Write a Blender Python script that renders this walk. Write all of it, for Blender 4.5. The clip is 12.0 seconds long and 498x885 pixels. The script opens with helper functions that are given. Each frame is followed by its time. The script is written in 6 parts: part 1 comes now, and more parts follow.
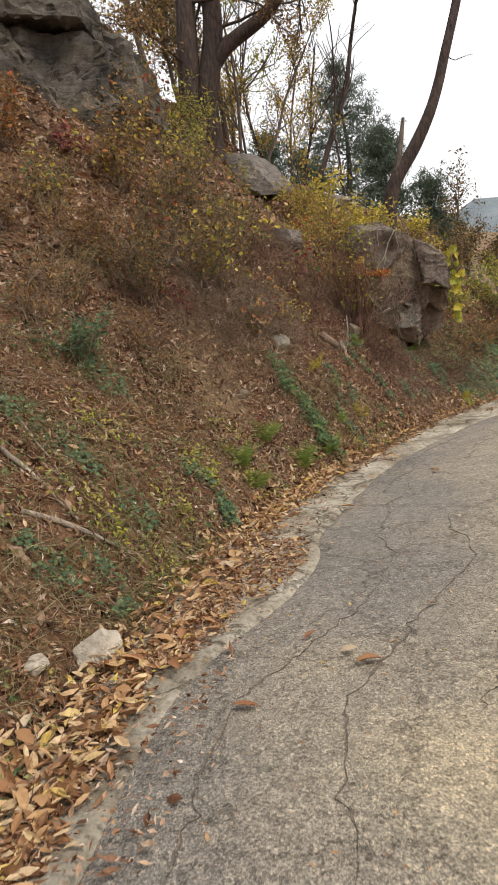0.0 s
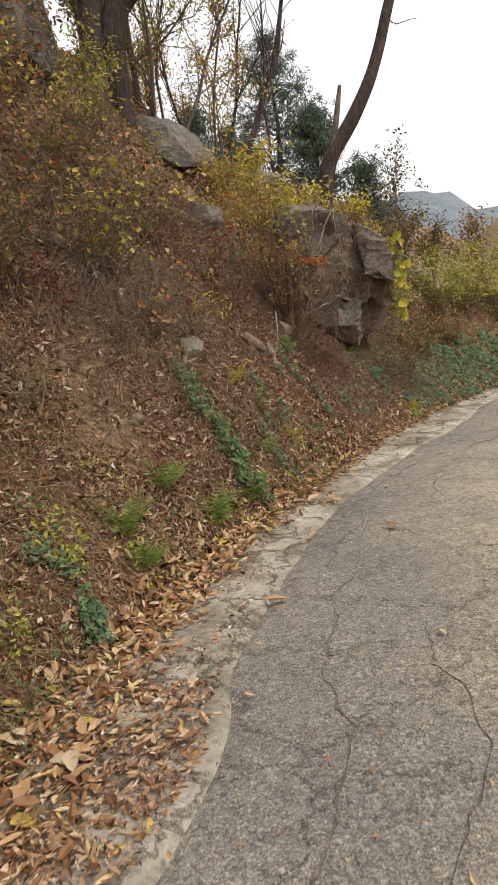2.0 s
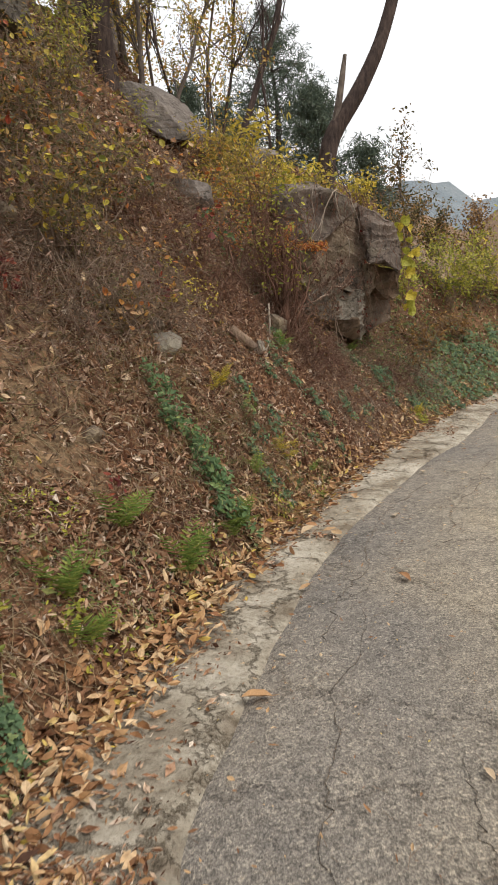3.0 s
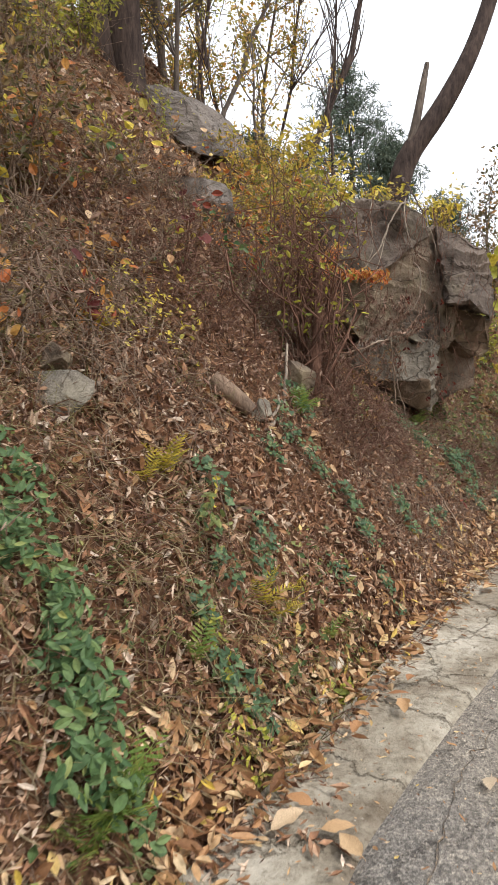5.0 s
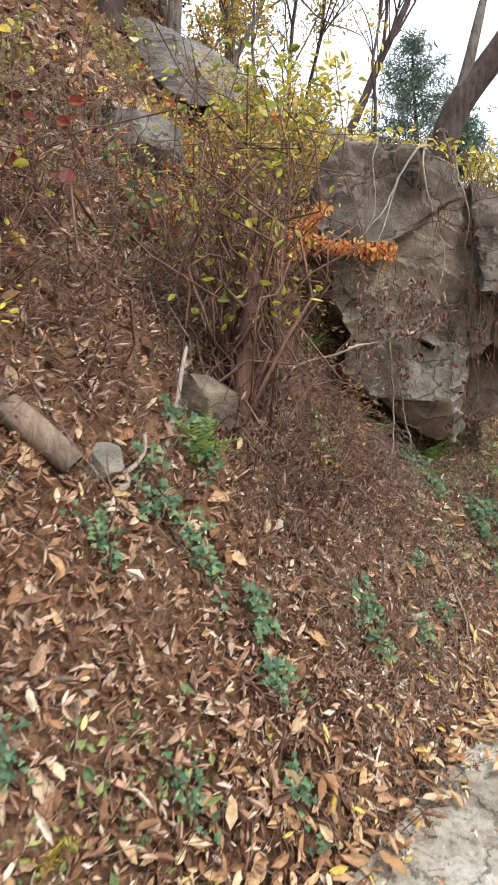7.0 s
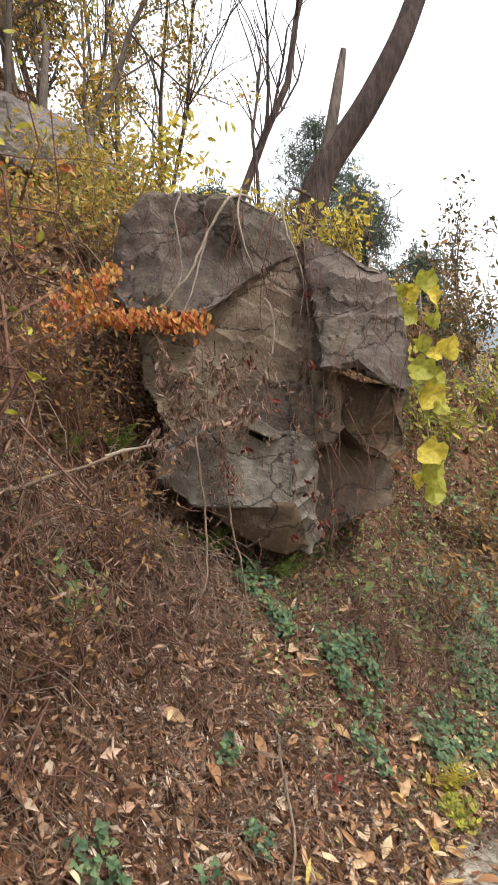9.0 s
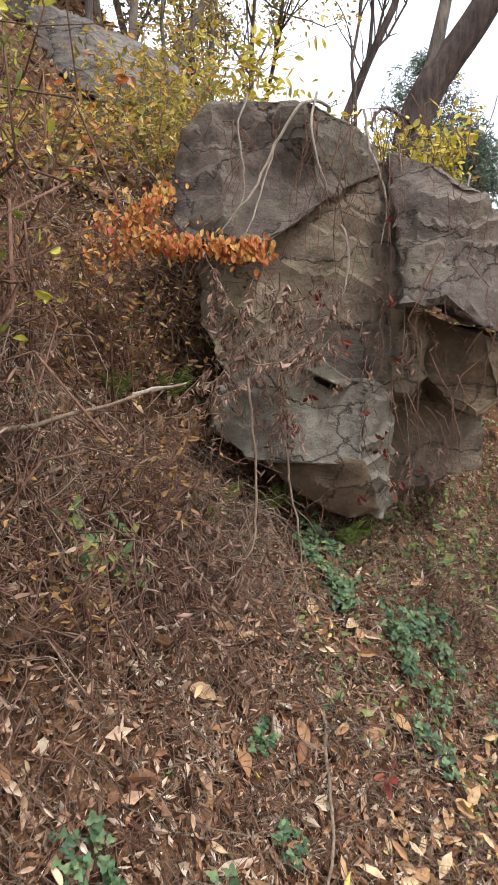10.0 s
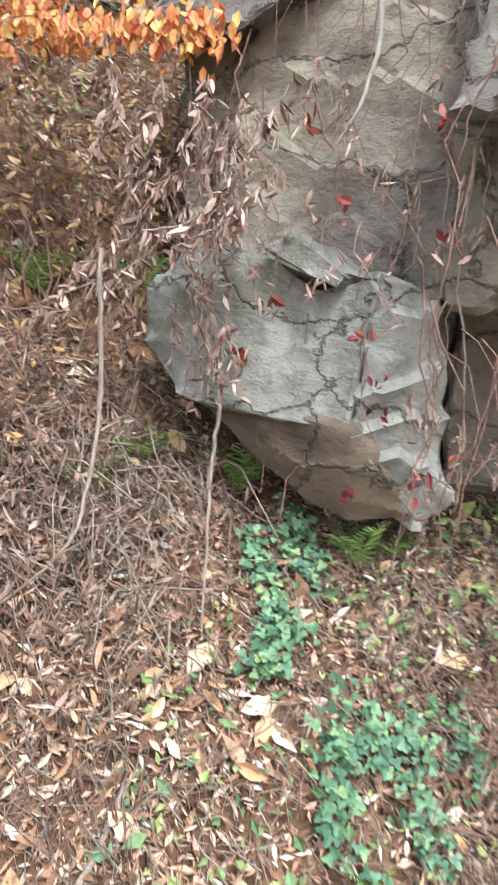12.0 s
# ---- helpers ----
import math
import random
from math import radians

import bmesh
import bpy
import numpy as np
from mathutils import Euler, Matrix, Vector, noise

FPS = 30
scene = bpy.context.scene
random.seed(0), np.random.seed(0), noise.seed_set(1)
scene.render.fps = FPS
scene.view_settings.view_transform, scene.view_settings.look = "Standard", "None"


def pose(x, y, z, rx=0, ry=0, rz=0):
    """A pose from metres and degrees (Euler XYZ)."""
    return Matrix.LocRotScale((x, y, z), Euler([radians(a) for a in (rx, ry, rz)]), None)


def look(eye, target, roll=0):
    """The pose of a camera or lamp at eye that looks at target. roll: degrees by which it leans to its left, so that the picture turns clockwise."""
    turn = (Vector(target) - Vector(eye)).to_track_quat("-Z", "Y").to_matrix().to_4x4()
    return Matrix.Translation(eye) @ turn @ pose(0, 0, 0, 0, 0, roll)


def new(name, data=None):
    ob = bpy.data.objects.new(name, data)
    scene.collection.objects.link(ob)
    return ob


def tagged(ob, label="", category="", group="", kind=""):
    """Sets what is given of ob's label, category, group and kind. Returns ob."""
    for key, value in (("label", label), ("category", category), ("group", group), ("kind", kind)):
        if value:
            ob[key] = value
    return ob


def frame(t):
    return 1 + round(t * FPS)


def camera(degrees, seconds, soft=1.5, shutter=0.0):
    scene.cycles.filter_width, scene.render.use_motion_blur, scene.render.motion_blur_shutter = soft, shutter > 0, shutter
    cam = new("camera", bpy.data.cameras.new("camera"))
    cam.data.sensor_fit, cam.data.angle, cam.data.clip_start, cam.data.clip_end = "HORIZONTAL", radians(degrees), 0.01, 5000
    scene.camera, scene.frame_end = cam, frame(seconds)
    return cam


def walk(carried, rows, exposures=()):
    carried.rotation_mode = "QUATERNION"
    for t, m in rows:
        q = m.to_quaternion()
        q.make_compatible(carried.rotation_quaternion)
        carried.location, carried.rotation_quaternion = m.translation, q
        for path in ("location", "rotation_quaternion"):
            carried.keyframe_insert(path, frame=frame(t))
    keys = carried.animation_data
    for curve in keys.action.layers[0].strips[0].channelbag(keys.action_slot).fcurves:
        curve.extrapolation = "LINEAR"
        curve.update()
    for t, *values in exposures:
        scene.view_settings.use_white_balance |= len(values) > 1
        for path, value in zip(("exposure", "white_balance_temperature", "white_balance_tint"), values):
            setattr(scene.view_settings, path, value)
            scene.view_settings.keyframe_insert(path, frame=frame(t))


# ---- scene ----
cam = camera(41.8, 12.0, soft=1.2, shutter=0.2)

EXPOSURES = [(0, 0.12, 6600, 10), (3, 0.12, 6600, 10), (5, 0.5, 6300, 10), (5.5, 0.58, 6100, 9), (6.5, 0.97, 5800, 7), (8.3, 0.88, 6300, 10), (9.5, 0.70, 6200, 11), (10.5, 1.1, 5650, 5), (11, 1.52, 5450, 2), (11.5, 2.15, 5150, 0), (12, 2.11, 5150, 2)]
PATH = [
    (0, (0.162, 0.03, 1.31), (0.104, 2.01, 1.036), -6.9),
    (0.5, (0.157, 0.464, 1.383), (0.117, 2.433, 1.034), -7.4),
    (1, (0.282, 0.906, 1.393), (0.323, 2.869, 1.013), -6.7),
    (1.5, (0.348, 1.329, 1.428), (0.415, 3.304, 1.116), -7.1),
    (2, (0.421, 1.726, 1.453), (0.568, 3.692, 1.119), -6.1),
    (2.5, (0.537, 2.124, 1.489), (0.646, 4.099, 1.192), -5.2),
    (3, (0.576, 2.636, 1.516), (0.741, 4.594, 1.141), -4.8),
    (3.2, (0.602, 2.842, 1.481), (0.791, 4.801, 1.125), -5.1),
    (4.8, (1.151, 4.803, 1.379), (1.169, 6.783, 1.099), -0.5),
    (5, (1.216, 4.991, 1.363), (1.198, 6.984, 1.198), -1.6),
    (5.5, (1.421, 5.412, 1.427), (1.381, 7.398, 1.196), 0.1),
    (6, (1.601, 5.775, 1.438), (1.378, 7.748, 1.199), -0.4),
    (6.3, (1.707, 6.016, 1.448), (1.478, 7.995, 1.27), -0.6),
    (6.5, (1.773, 6.232, 1.449), (1.59, 8.21, 1.215), 0.3),
    (6.7, (1.84, 6.404, 1.467), (1.642, 8.381, 1.24), 0.6),
    (8.3, (2.496, 7.421, 1.669), (2.284, 9.406, 1.785), -3.7),
    (8.5, (2.519, 7.516, 1.683), (2.425, 9.51, 1.81), -3.0),
    (9, (2.646, 7.63, 1.657), (2.606, 9.629, 1.69), -2.6),
    (9.5, (2.761, 7.727, 1.654), (2.65, 9.719, 1.523), -2.6),
    (10, (2.766, 8.0, 1.606), (2.439, 9.971, 1.52), -0.6),
    (10.5, (2.89, 8.267, 1.625), (2.516, 10.23, 1.535), 1.2),
    (11, (3.054, 8.579, 1.597), (2.391, 10.454, 1.387), 2.5),
    (11.5, (3.228, 9.055, 1.554), (2.395, 10.857, 1.305), 5.6),
    (11.8, (3.401, 9.31, 1.562), (2.48, 11.055, 1.234), 6.3),
    (12, (3.469, 9.458, 1.566), (2.34, 11.083, 1.271), 4.8),
]
walk(cam, [(t, look(eye, target, roll)) for t, eye, target, roll in PATH], EXPOSURES)

# ---- sky, sun, exposure ----
world = bpy.data.worlds.new("sky")
scene.world = world
world.use_nodes = True
wn = world.node_tree
sky = wn.nodes.new("ShaderNodeTexSky")
sky.sky_type = "NISHITA"
sky.sun_disc = False
sky.sun_elevation = radians(48)
sky.sun_rotation = radians(120)
sky.dust_density = 6.0
sky.air_density = 1.4
veil = wn.nodes.new("ShaderNodeMixRGB")
veil.inputs[0].default_value = 0.8
veil.inputs[2].default_value = (13.0, 13.1, 13.4, 1)
wn.links.new(sky.outputs[0], veil.inputs[1])
wn.links.new(veil.outputs[0], wn.nodes["Background"].inputs[0])
wn.nodes["Background"].inputs[1].default_value = 0.088
sun = new("sun", bpy.data.lights.new("sun", "SUN"))
sun.data.energy = 1.9
sun.data.angle = radians(12)
sun.data.color = (1.0, 0.94, 0.86)
sun.matrix_world = look((8, -6, 14), (0, 0, 0))
scene.view_settings.exposure = 0.0


# ---- materials ----
def nodes_of(name, rough=0.8, spec=0.3):
    m = bpy.data.materials.new(name)
    m.use_nodes = True
    b = m.node_tree.nodes["Principled BSDF"]
    b.inputs["Roughness"].default_value = rough
    b.inputs["Specular IOR Level"].default_value = spec
    return m, m.node_tree, b


def ramp_node(nt, stops, interp="LINEAR"):
    r = nt.nodes.new("ShaderNodeValToRGB")
    r.color_ramp.interpolation = interp
    e = r.color_ramp.elements
    while len(e) < len(stops):
        e.new(0.5)
    for el, (p, c) in zip(e, stops):
        el.position, el.color = p, (*c, 1)
    return r


def tex(nt, scale, detail=5.0, rough=0.55, kind="ShaderNodeTexNoise", coord="Object", stretch=None):
    n = nt.nodes.new(kind)
    n.inputs["Scale"].default_value = scale
    if kind == "ShaderNodeTexNoise":
        n.inputs["Detail"].default_value = detail
        n.inputs["Roughness"].default_value = rough
    c = nt.nodes.new("ShaderNodeTexCoord")
    if stretch:
        mp = nt.nodes.new("ShaderNodeMapping")
        mp.inputs["Scale"].default_value = stretch
        nt.links.new(c.outputs[coord], mp.inputs[0])
        nt.links.new(mp.outputs[0], n.inputs["Vector"])
    else:
        nt.links.new(c.outputs[coord], n.inputs["Vector"])
    return n


def mix_node(nt, a, b, fac, mode="MIX"):
    m = nt.nodes.new("ShaderNodeMixRGB")
    m.blend_type = mode
    for k, v in ((0, fac), (1, a), (2, b)):
        if isinstance(v, (int, float)):
            m.inputs[k].default_value = v
        elif isinstance(v, tuple):
            m.inputs[k].default_value = (*v, 1)
        else:
            nt.links.new(v, m.inputs[k])
    return m.outputs[0]


def bump_node(nt, b, height, strength=0.5, dist=0.02, after=None):
    n = nt.nodes.new("ShaderNodeBump")
    n.inputs["Strength"].default_value = strength
    n.inputs["Distance"].default_value = dist
    nt.links.new(height, n.inputs["Height"])
    if after:
        nt.links.new(after.outputs[0], n.inputs["Normal"])
    nt.links.new(n.outputs[0], b.inputs["Normal"])
    return n


def leaf_material(name, stops, rough=0.55, trans=0.3, obj=False):
    """Leaves whose colour changes from leaf to leaf, with veins and blotches."""
    m, nt, b = nodes_of(name, rough, 0.25)
    if obj:
        g = nt.nodes.new("ShaderNodeObjectInfo").outputs["Random"]
    else:
        g = nt.nodes.new("ShaderNodeNewGeometry").outputs["Random Per Island"]
    r = ramp_node(nt, stops)
    nt.links.new(g, r.inputs[0])
    n = tex(nt, 45.0, 4.0)
    v = ramp_node(nt, [(0.3, (0.55, 0.5, 0.45)), (0.65, (1.15, 1.12, 1.05))])
    nt.links.new(n.outputs["Fac"], v.inputs[0])
    c = mix_node(nt, r.outputs[0], v.outputs[0], 0.8, "MULTIPLY")
    nt.links.new(c, b.inputs["Base Color"])
    bump_node(nt, b, n.outputs["Fac"], 0.35, 0.004)
    if trans:
        t = nt.nodes.new("ShaderNodeBsdfTranslucent")
        nt.links.new(c, t.inputs[0])
        mx = nt.nodes.new("ShaderNodeMixShader")
        mx.inputs[0].default_value = trans
        nt.links.new(b.outputs[0], mx.inputs[1])
        nt.links.new(t.outputs[0], mx.inputs[2])
        nt.links.new(mx.outputs[0], nt.nodes["Material Output"].inputs[0])
    return m


def soil_material():
    m, nt, b = nodes_of("bank_soil", 0.95, 0.1)
    n1, n2, n3 = tex(nt, 0.9, 6), tex(nt, 9.0, 8, 0.65), tex(nt, 70.0, 5, 0.7)
    r1 = ramp_node(nt, [(0.3, (0.11, 0.068, 0.045)), (0.5, (0.19, 0.125, 0.084)), (0.7, (0.29, 0.205, 0.145))])
    nt.links.new(n1.outputs["Fac"], r1.inputs[0])
    r2 = ramp_node(nt, [(0.3, (0.35, 0.3, 0.27)), (0.7, (1.25, 1.2, 1.1))])
    nt.links.new(n2.outputs["Fac"], r2.inputs[0])
    c = mix_node(nt, r1.outputs[0], r2.outputs[0], 0.85, "MULTIPLY")
    r3 = ramp_node(nt, [(0.35, (0.5, 0.45, 0.4)), (0.65, (1.2, 1.15, 1.1))])
    nt.links.new(n3.outputs["Fac"], r3.inputs[0])
    c = mix_node(nt, c, r3.outputs[0], 0.7, "MULTIPLY")
    clay = nt.nodes.new("ShaderNodeAttribute")
    clay.attribute_name = "clay"
    rc = ramp_node(nt, [(0.3, (0.15, 0.11, 0.07)), (0.7, (0.34, 0.26, 0.17))])
    nt.links.new(n2.outputs["Fac"], rc.inputs[0])
    c = mix_node(nt, c, rc.outputs[0], clay.outputs["Fac"])
    fleck = tex(nt, 42.0, kind="ShaderNodeTexVoronoi")
    r4 = ramp_node(nt, [(0.0, (0.45, 0.36, 0.3)), (0.5, (1.0, 0.9, 0.8)), (1.0, (1.7, 1.45, 1.25))])
    sep = nt.nodes.new("ShaderNodeSeparateColor")
    nt.links.new(fleck.outputs["Color"], sep.inputs[0])
    nt.links.new(sep.outputs[0], r4.inputs[0])
    c = mix_node(nt, c, r4.outputs[0], 0.7, "MULTIPLY")
    nt.links.new(c, b.inputs["Base Color"])
    k = bump_node(nt, b, n2.outputs["Fac"], 0.8, 0.06)
    k = bump_node(nt, b, sep.outputs[0], 0.7, 0.02, k)
    bump_node(nt, b, n3.outputs["Fac"], 0.8, 0.012, k)
    return m


def asphalt_material():
    m, nt, b = nodes_of("worn_asphalt", 0.85, 0.25)
    grit, mid, big = tex(nt, 120.0, 3, 0.75), tex(nt, 11.0, 8, 0.75), tex(nt, 0.55, 5)
    g = ramp_node(nt, [(0.36, (0.142, 0.136, 0.127)), (0.5, (0.268, 0.254, 0.234)), (0.64, (0.46, 0.432, 0.39))])
    nt.links.new(grit.outputs["Fac"], g.inputs[0])
    chips = tex(nt, 75.0, kind="ShaderNodeTexVoronoi")
    sepc = nt.nodes.new("ShaderNodeSeparateColor")
    nt.links.new(chips.outputs["Color"], sepc.inputs[0])
    cg = ramp_node(nt, [(0.0, (0.38, 0.37, 0.37)), (0.3, (0.85, 0.85, 0.85)), (0.8, (1.1, 1.09, 1.07)), (1.0, (1.75, 1.7, 1.6))])
    nt.links.new(sepc.outputs[0], cg.inputs[0])
    c = mix_node(nt, g.outputs[0], cg.outputs[0], 0.55, "MULTIPLY")
    pits = tex(nt, 26.0, 5, 0.8)
    pg = ramp_node(nt, [(0.34, (0.42, 0.40, 0.39)), (0.45, (1, 1, 1))])
    nt.links.new(pits.outputs["Fac"], pg.inputs[0])
    c = mix_node(nt, c, pg.outputs[0], 0.7, "MULTIPLY")
    dirt = ramp_node(nt, [(0.36, (0.84, 0.84, 0.84)), (0.62, (1.2, 1.15, 1.06))])
    nt.links.new(big.outputs["Fac"], dirt.inputs[0])
    c = mix_node(nt, c, dirt.outputs[0], 0.9, "MULTIPLY")
    at = nt.nodes.new("ShaderNodeAttribute")
    at.attribute_name = "dust"
    tan = ramp_node(nt, [(0.0, (0.97, 0.96, 0.95)), (1.0, (1.62, 1.5, 1.24))])
    nt.links.new(at.outputs["Fac"], tan.inputs[0])
    c = mix_node(nt, c, tan.outputs[0], 1.0, "MULTIPLY")
    w = ramp_node(nt, [(0.3, (0.68, 0.66, 0.65)), (0.7, (1.25, 1.22, 1.18))])
    nt.links.new(mid.outputs["Fac"], w.inputs[0])
    c = mix_node(nt, c, w.outputs[0], 0.75, "MULTIPLY")
    v = tex(nt, 1.5, kind="ShaderNodeTexVoronoi")
    v.feature = "DISTANCE_TO_EDGE"
    wob = tex(nt, 5.0, 6, 0.7)
    vec = nt.nodes.new("ShaderNodeMixRGB")
    vec.inputs[0].default_value = 0.32
    co = nt.nodes.new("ShaderNodeTexCoord")
    nt.links.new(co.outputs["Object"], vec.inputs[1])
    nt.links.new(wob.outputs["Color"], vec.inputs[2])
    nt.links.new(vec.outputs[0], v.inputs["Vector"])
    cr = ramp_node(nt, [(0.0, (0.3, 0.28, 0.27)), (0.014, (1, 1, 1))])
    nt.links.new(v.outputs["Distance"], cr.inputs[0])
    c = mix_node(nt, c, cr.outputs[0], 0.75, "MULTIPLY")
    nt.links.new(c, b.inputs["Base Color"])
    k = bump_node(nt, b, grit.outputs["Fac"], 1.0, 0.012)
    k = bump_node(nt, b, sepc.outputs[0], 0.5, 0.006, k)
    bump_node(nt, b, pits.outputs["Fac"], 0.5, 0.012, k)
    return m


def rock_material(name, light, dark, moss=0.35, layer=1.0):
    m, nt, b = nodes_of(name, 0.82, 0.3)
    n1, n2, n3 = tex(nt, 1.6, 7, 0.6), tex(nt, 14.0, 8, 0.7), tex(nt, 90.0, 5, 0.7)
    bed = tex(nt, 5.0, 6, 0.6, stretch=(0.6, 0.6, 5.0 * layer))
    r1 = ramp_node(nt, [(0.32, dark), (0.5, tuple((a + c) / 2 for a, c in zip(light, dark))), (0.68, light)])
    nt.links.new(n1.outputs["Fac"], r1.inputs[0])
    r2 = ramp_node(nt, [(0.3, (0.5, 0.48, 0.46)), (0.5, (0.95, 0.94, 0.92)), (0.72, (1.3, 1.28, 1.25))])
    nt.links.new(n2.outputs["Fac"], r2.inputs[0])
    c = mix_node(nt, r1.outputs[0], r2.outputs[0], 0.8, "MULTIPLY")
    r3 = ramp_node(nt, [(0.36, (0.62, 0.6, 0.58)), (0.6, (1.1, 1.1, 1.1))])
    nt.links.new(bed.outputs["Fac"], r3.inputs[0])
    c = mix_node(nt, c, r3.outputs[0], 0.4, "MULTIPLY")
    ms = tex(nt, 2.7, 8, 0.7)
    mr = ramp_node(nt, [(0.5, (0, 0, 0)), (0.68, (moss, moss, moss))])
    nt.links.new(ms.outputs["Fac"], mr.inputs[0])
    c = mix_node(nt, c, (0.23, 0.21, 0.11), mr.outputs[0])
    v = tex(nt, 2.3, kind="ShaderNodeTexVoronoi")
    v.feature = "DISTANCE_TO_EDGE"
    v.inputs["Randomness"].default_value = 1.0
    wob = tex(nt, 3.0, 6, 0.65)
    vec = nt.nodes.new("ShaderNodeMixRGB")
    vec.inputs[0].default_value = 0.35
    co = nt.nodes.new("ShaderNodeTexCoord")
    mp = nt.nodes.new("ShaderNodeMapping")
    mp.inputs["Scale"].default_value = (1.0, 1.0, 2.2)
    mp.inputs["Rotation"].default_value = (0.1, 0.45, 0.0)
    nt.links.new(co.outputs["Object"], mp.inputs[0])
    nt.links.new(mp.outputs[0], vec.inputs[1])
    nt.links.new(wob.outputs["Color"], vec.inputs[2])
    nt.links.new(vec.outputs[0], v.inputs["Vector"])
    cr = ramp_node(nt, [(0.0, (0.25, 0.23, 0.22)), (0.02, (1, 1, 1))])
    nt.links.new(v.outputs["Distance"], cr.inputs[0])
    c = mix_node(nt, c, cr.outputs[0], 0.75, "MULTIPLY")
    nt.links.new(c, b.inputs["Base Color"])
    k = bump_node(nt, b, n2.outputs["Fac"], 0.9, 0.04)
    k = bump_node(nt, b, cr.outputs[0], 0.8, 0.02, k)
    k = bump_node(nt, b, bed.outputs["Fac"], 0.6, 0.03, k)
    bump_node(nt, b, n3.outputs["Fac"], 0.6, 0.006, k)
    return m


def bark_material(name, light, dark, scale=1.0):
    m, nt, b = nodes_of(name, 0.9, 0.15)
    n1, n2 = tex(nt, 22.0 * scale, 8, 0.7, stretch=(1, 1, 0.22)), tex(nt, 3.0, 5)
    r = ramp_node(nt, [(0.32, dark), (0.66, light)])
    nt.links.new(n1.outputs["Fac"], r.inputs[0])
    r2 = ramp_node(nt, [(0.3, (0.6, 0.6, 0.6)), (0.7, (1.2, 1.18, 1.12))])
    nt.links.new(n2.outputs["Fac"], r2.inputs[0])
    c = mix_node(nt, r.outputs[0], r2.outputs[0], 0.8, "MULTIPLY")
    nt.links.new(c, b.inputs["Base Color"])
    bump_node(nt, b, n1.outputs["Fac"], 0.9, 0.02)
    return m


def concrete_material():
    m, nt, b = nodes_of("weathered_concrete", 0.9, 0.2)
    n1, n2, n3 = tex(nt, 2.2, 7, 0.65), tex(nt, 28.0, 8, 0.7), tex(nt, 160.0, 3, 0.7)
    r1 = ramp_node(nt, [(0.36, (0.20, 0.16, 0.115)), (0.5, (0.38, 0.335, 0.26)), (0.64, (0.56, 0.51, 0.42))])
    nt.links.new(n1.outputs["Fac"], r1.inputs[0])
    r2 = ramp_node(nt, [(0.32, (0.5, 0.47, 0.43)), (0.5, (1, 1, 1)), (0.7, (1.15, 1.15, 1.15))])
    nt.links.new(n2.outputs["Fac"], r2.inputs[0])
    c = mix_node(nt, r1.outputs[0], r2.outputs[0], 0.9, "MULTIPLY")
    v = tex(nt, 3.0, kind="ShaderNodeTexVoronoi")
    v.feature = "DISTANCE_TO_EDGE"
    wob = tex(nt, 6.0, 6, 0.7)
    vec = nt.nodes.new("ShaderNodeMixRGB")
    vec.inputs[0].default_value = 0.25
    co = nt.nodes.new("ShaderNodeTexCoord")
    nt.links.new(co.outputs["Object"], vec.inputs[1])
    nt.links.new(wob.outputs["Color"], vec.inputs[2])
    nt.links.new(vec.outputs[0], v.inputs["Vector"])
    cr = ramp_node(nt, [(0.0, (0.25, 0.2, 0.16)), (0.03, (1, 1, 1))])
    nt.links.new(v.outputs["Distance"], cr.inputs[0])
    c = mix_node(nt, c, cr.outputs[0], 0.6, "MULTIPLY")
    nt.links.new(c, b.inputs["Base Color"])
    k = bump_node(nt, b, cr.outputs[0], 0.8, 0.02)
    k = bump_node(nt, b, n2.outputs["Fac"], 0.9, 0.03, k)
    bump_node(nt, b, n3.outputs["Fac"], 0.5, 0.004, k)
    return m


def crack_material():
    m, nt, b = nodes_of("crack_dirt", 1.0, 0.05)
    n = tex(nt, 60.0, 6, 0.75)
    r = ramp_node(nt, [(0.35, (0.09, 0.08, 0.072)), (0.52, (0.17, 0.145, 0.12)), (0.66, (0.40, 0.28, 0.17))])
    nt.links.new(n.outputs["Fac"], r.inputs[0])
    nt.links.new(r.outputs[0], b.inputs["Base Color"])
    bump_node(nt, b, n.outputs["Fac"], 0.8, 0.01)
    return m


M_CRACK = crack_material()
M_SOIL, M_ASPHALT, M_CONCRETE = soil_material(), asphalt_material(), concrete_material()
M_ROCK = rock_material("grey_brown_rock", (0.33, 0.255, 0.185), (0.098, 0.077, 0.062), 0.5, layer=0.4)
M_ROCK_PALE = rock_material("pale_grey_rock", (0.395, 0.36, 0.30), (0.15, 0.132, 0.108), 0.3, 0.35)
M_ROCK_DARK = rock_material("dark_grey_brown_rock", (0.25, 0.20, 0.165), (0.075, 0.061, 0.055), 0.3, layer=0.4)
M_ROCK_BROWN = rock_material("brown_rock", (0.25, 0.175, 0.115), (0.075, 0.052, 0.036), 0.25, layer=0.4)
M_CLIFF = rock_material("cliff_rock", (0.21, 0.185, 0.155), (0.04, 0.036, 0.033), 0.2)
M_SLAB = rock_material("slab_rock", (0.29, 0.255, 0.23), (0.13, 0.115, 0.105), 0.1)
M_STONE = rock_material("beige_stone", (0.76, 0.68, 0.56), (0.54, 0.47, 0.38), 0.0)
M_BARK = bark_material("dark_bark", (0.125, 0.092, 0.08), (0.035, 0.027, 0.026))
M_BARK_GREY = bark_material("grey_bark", (0.24, 0.20, 0.17), (0.09, 0.075, 0.065), 1.6)
M_LOG = bark_material("rotting_wood", (0.32, 0.23, 0.17), (0.12, 0.085, 0.065), 1.5)
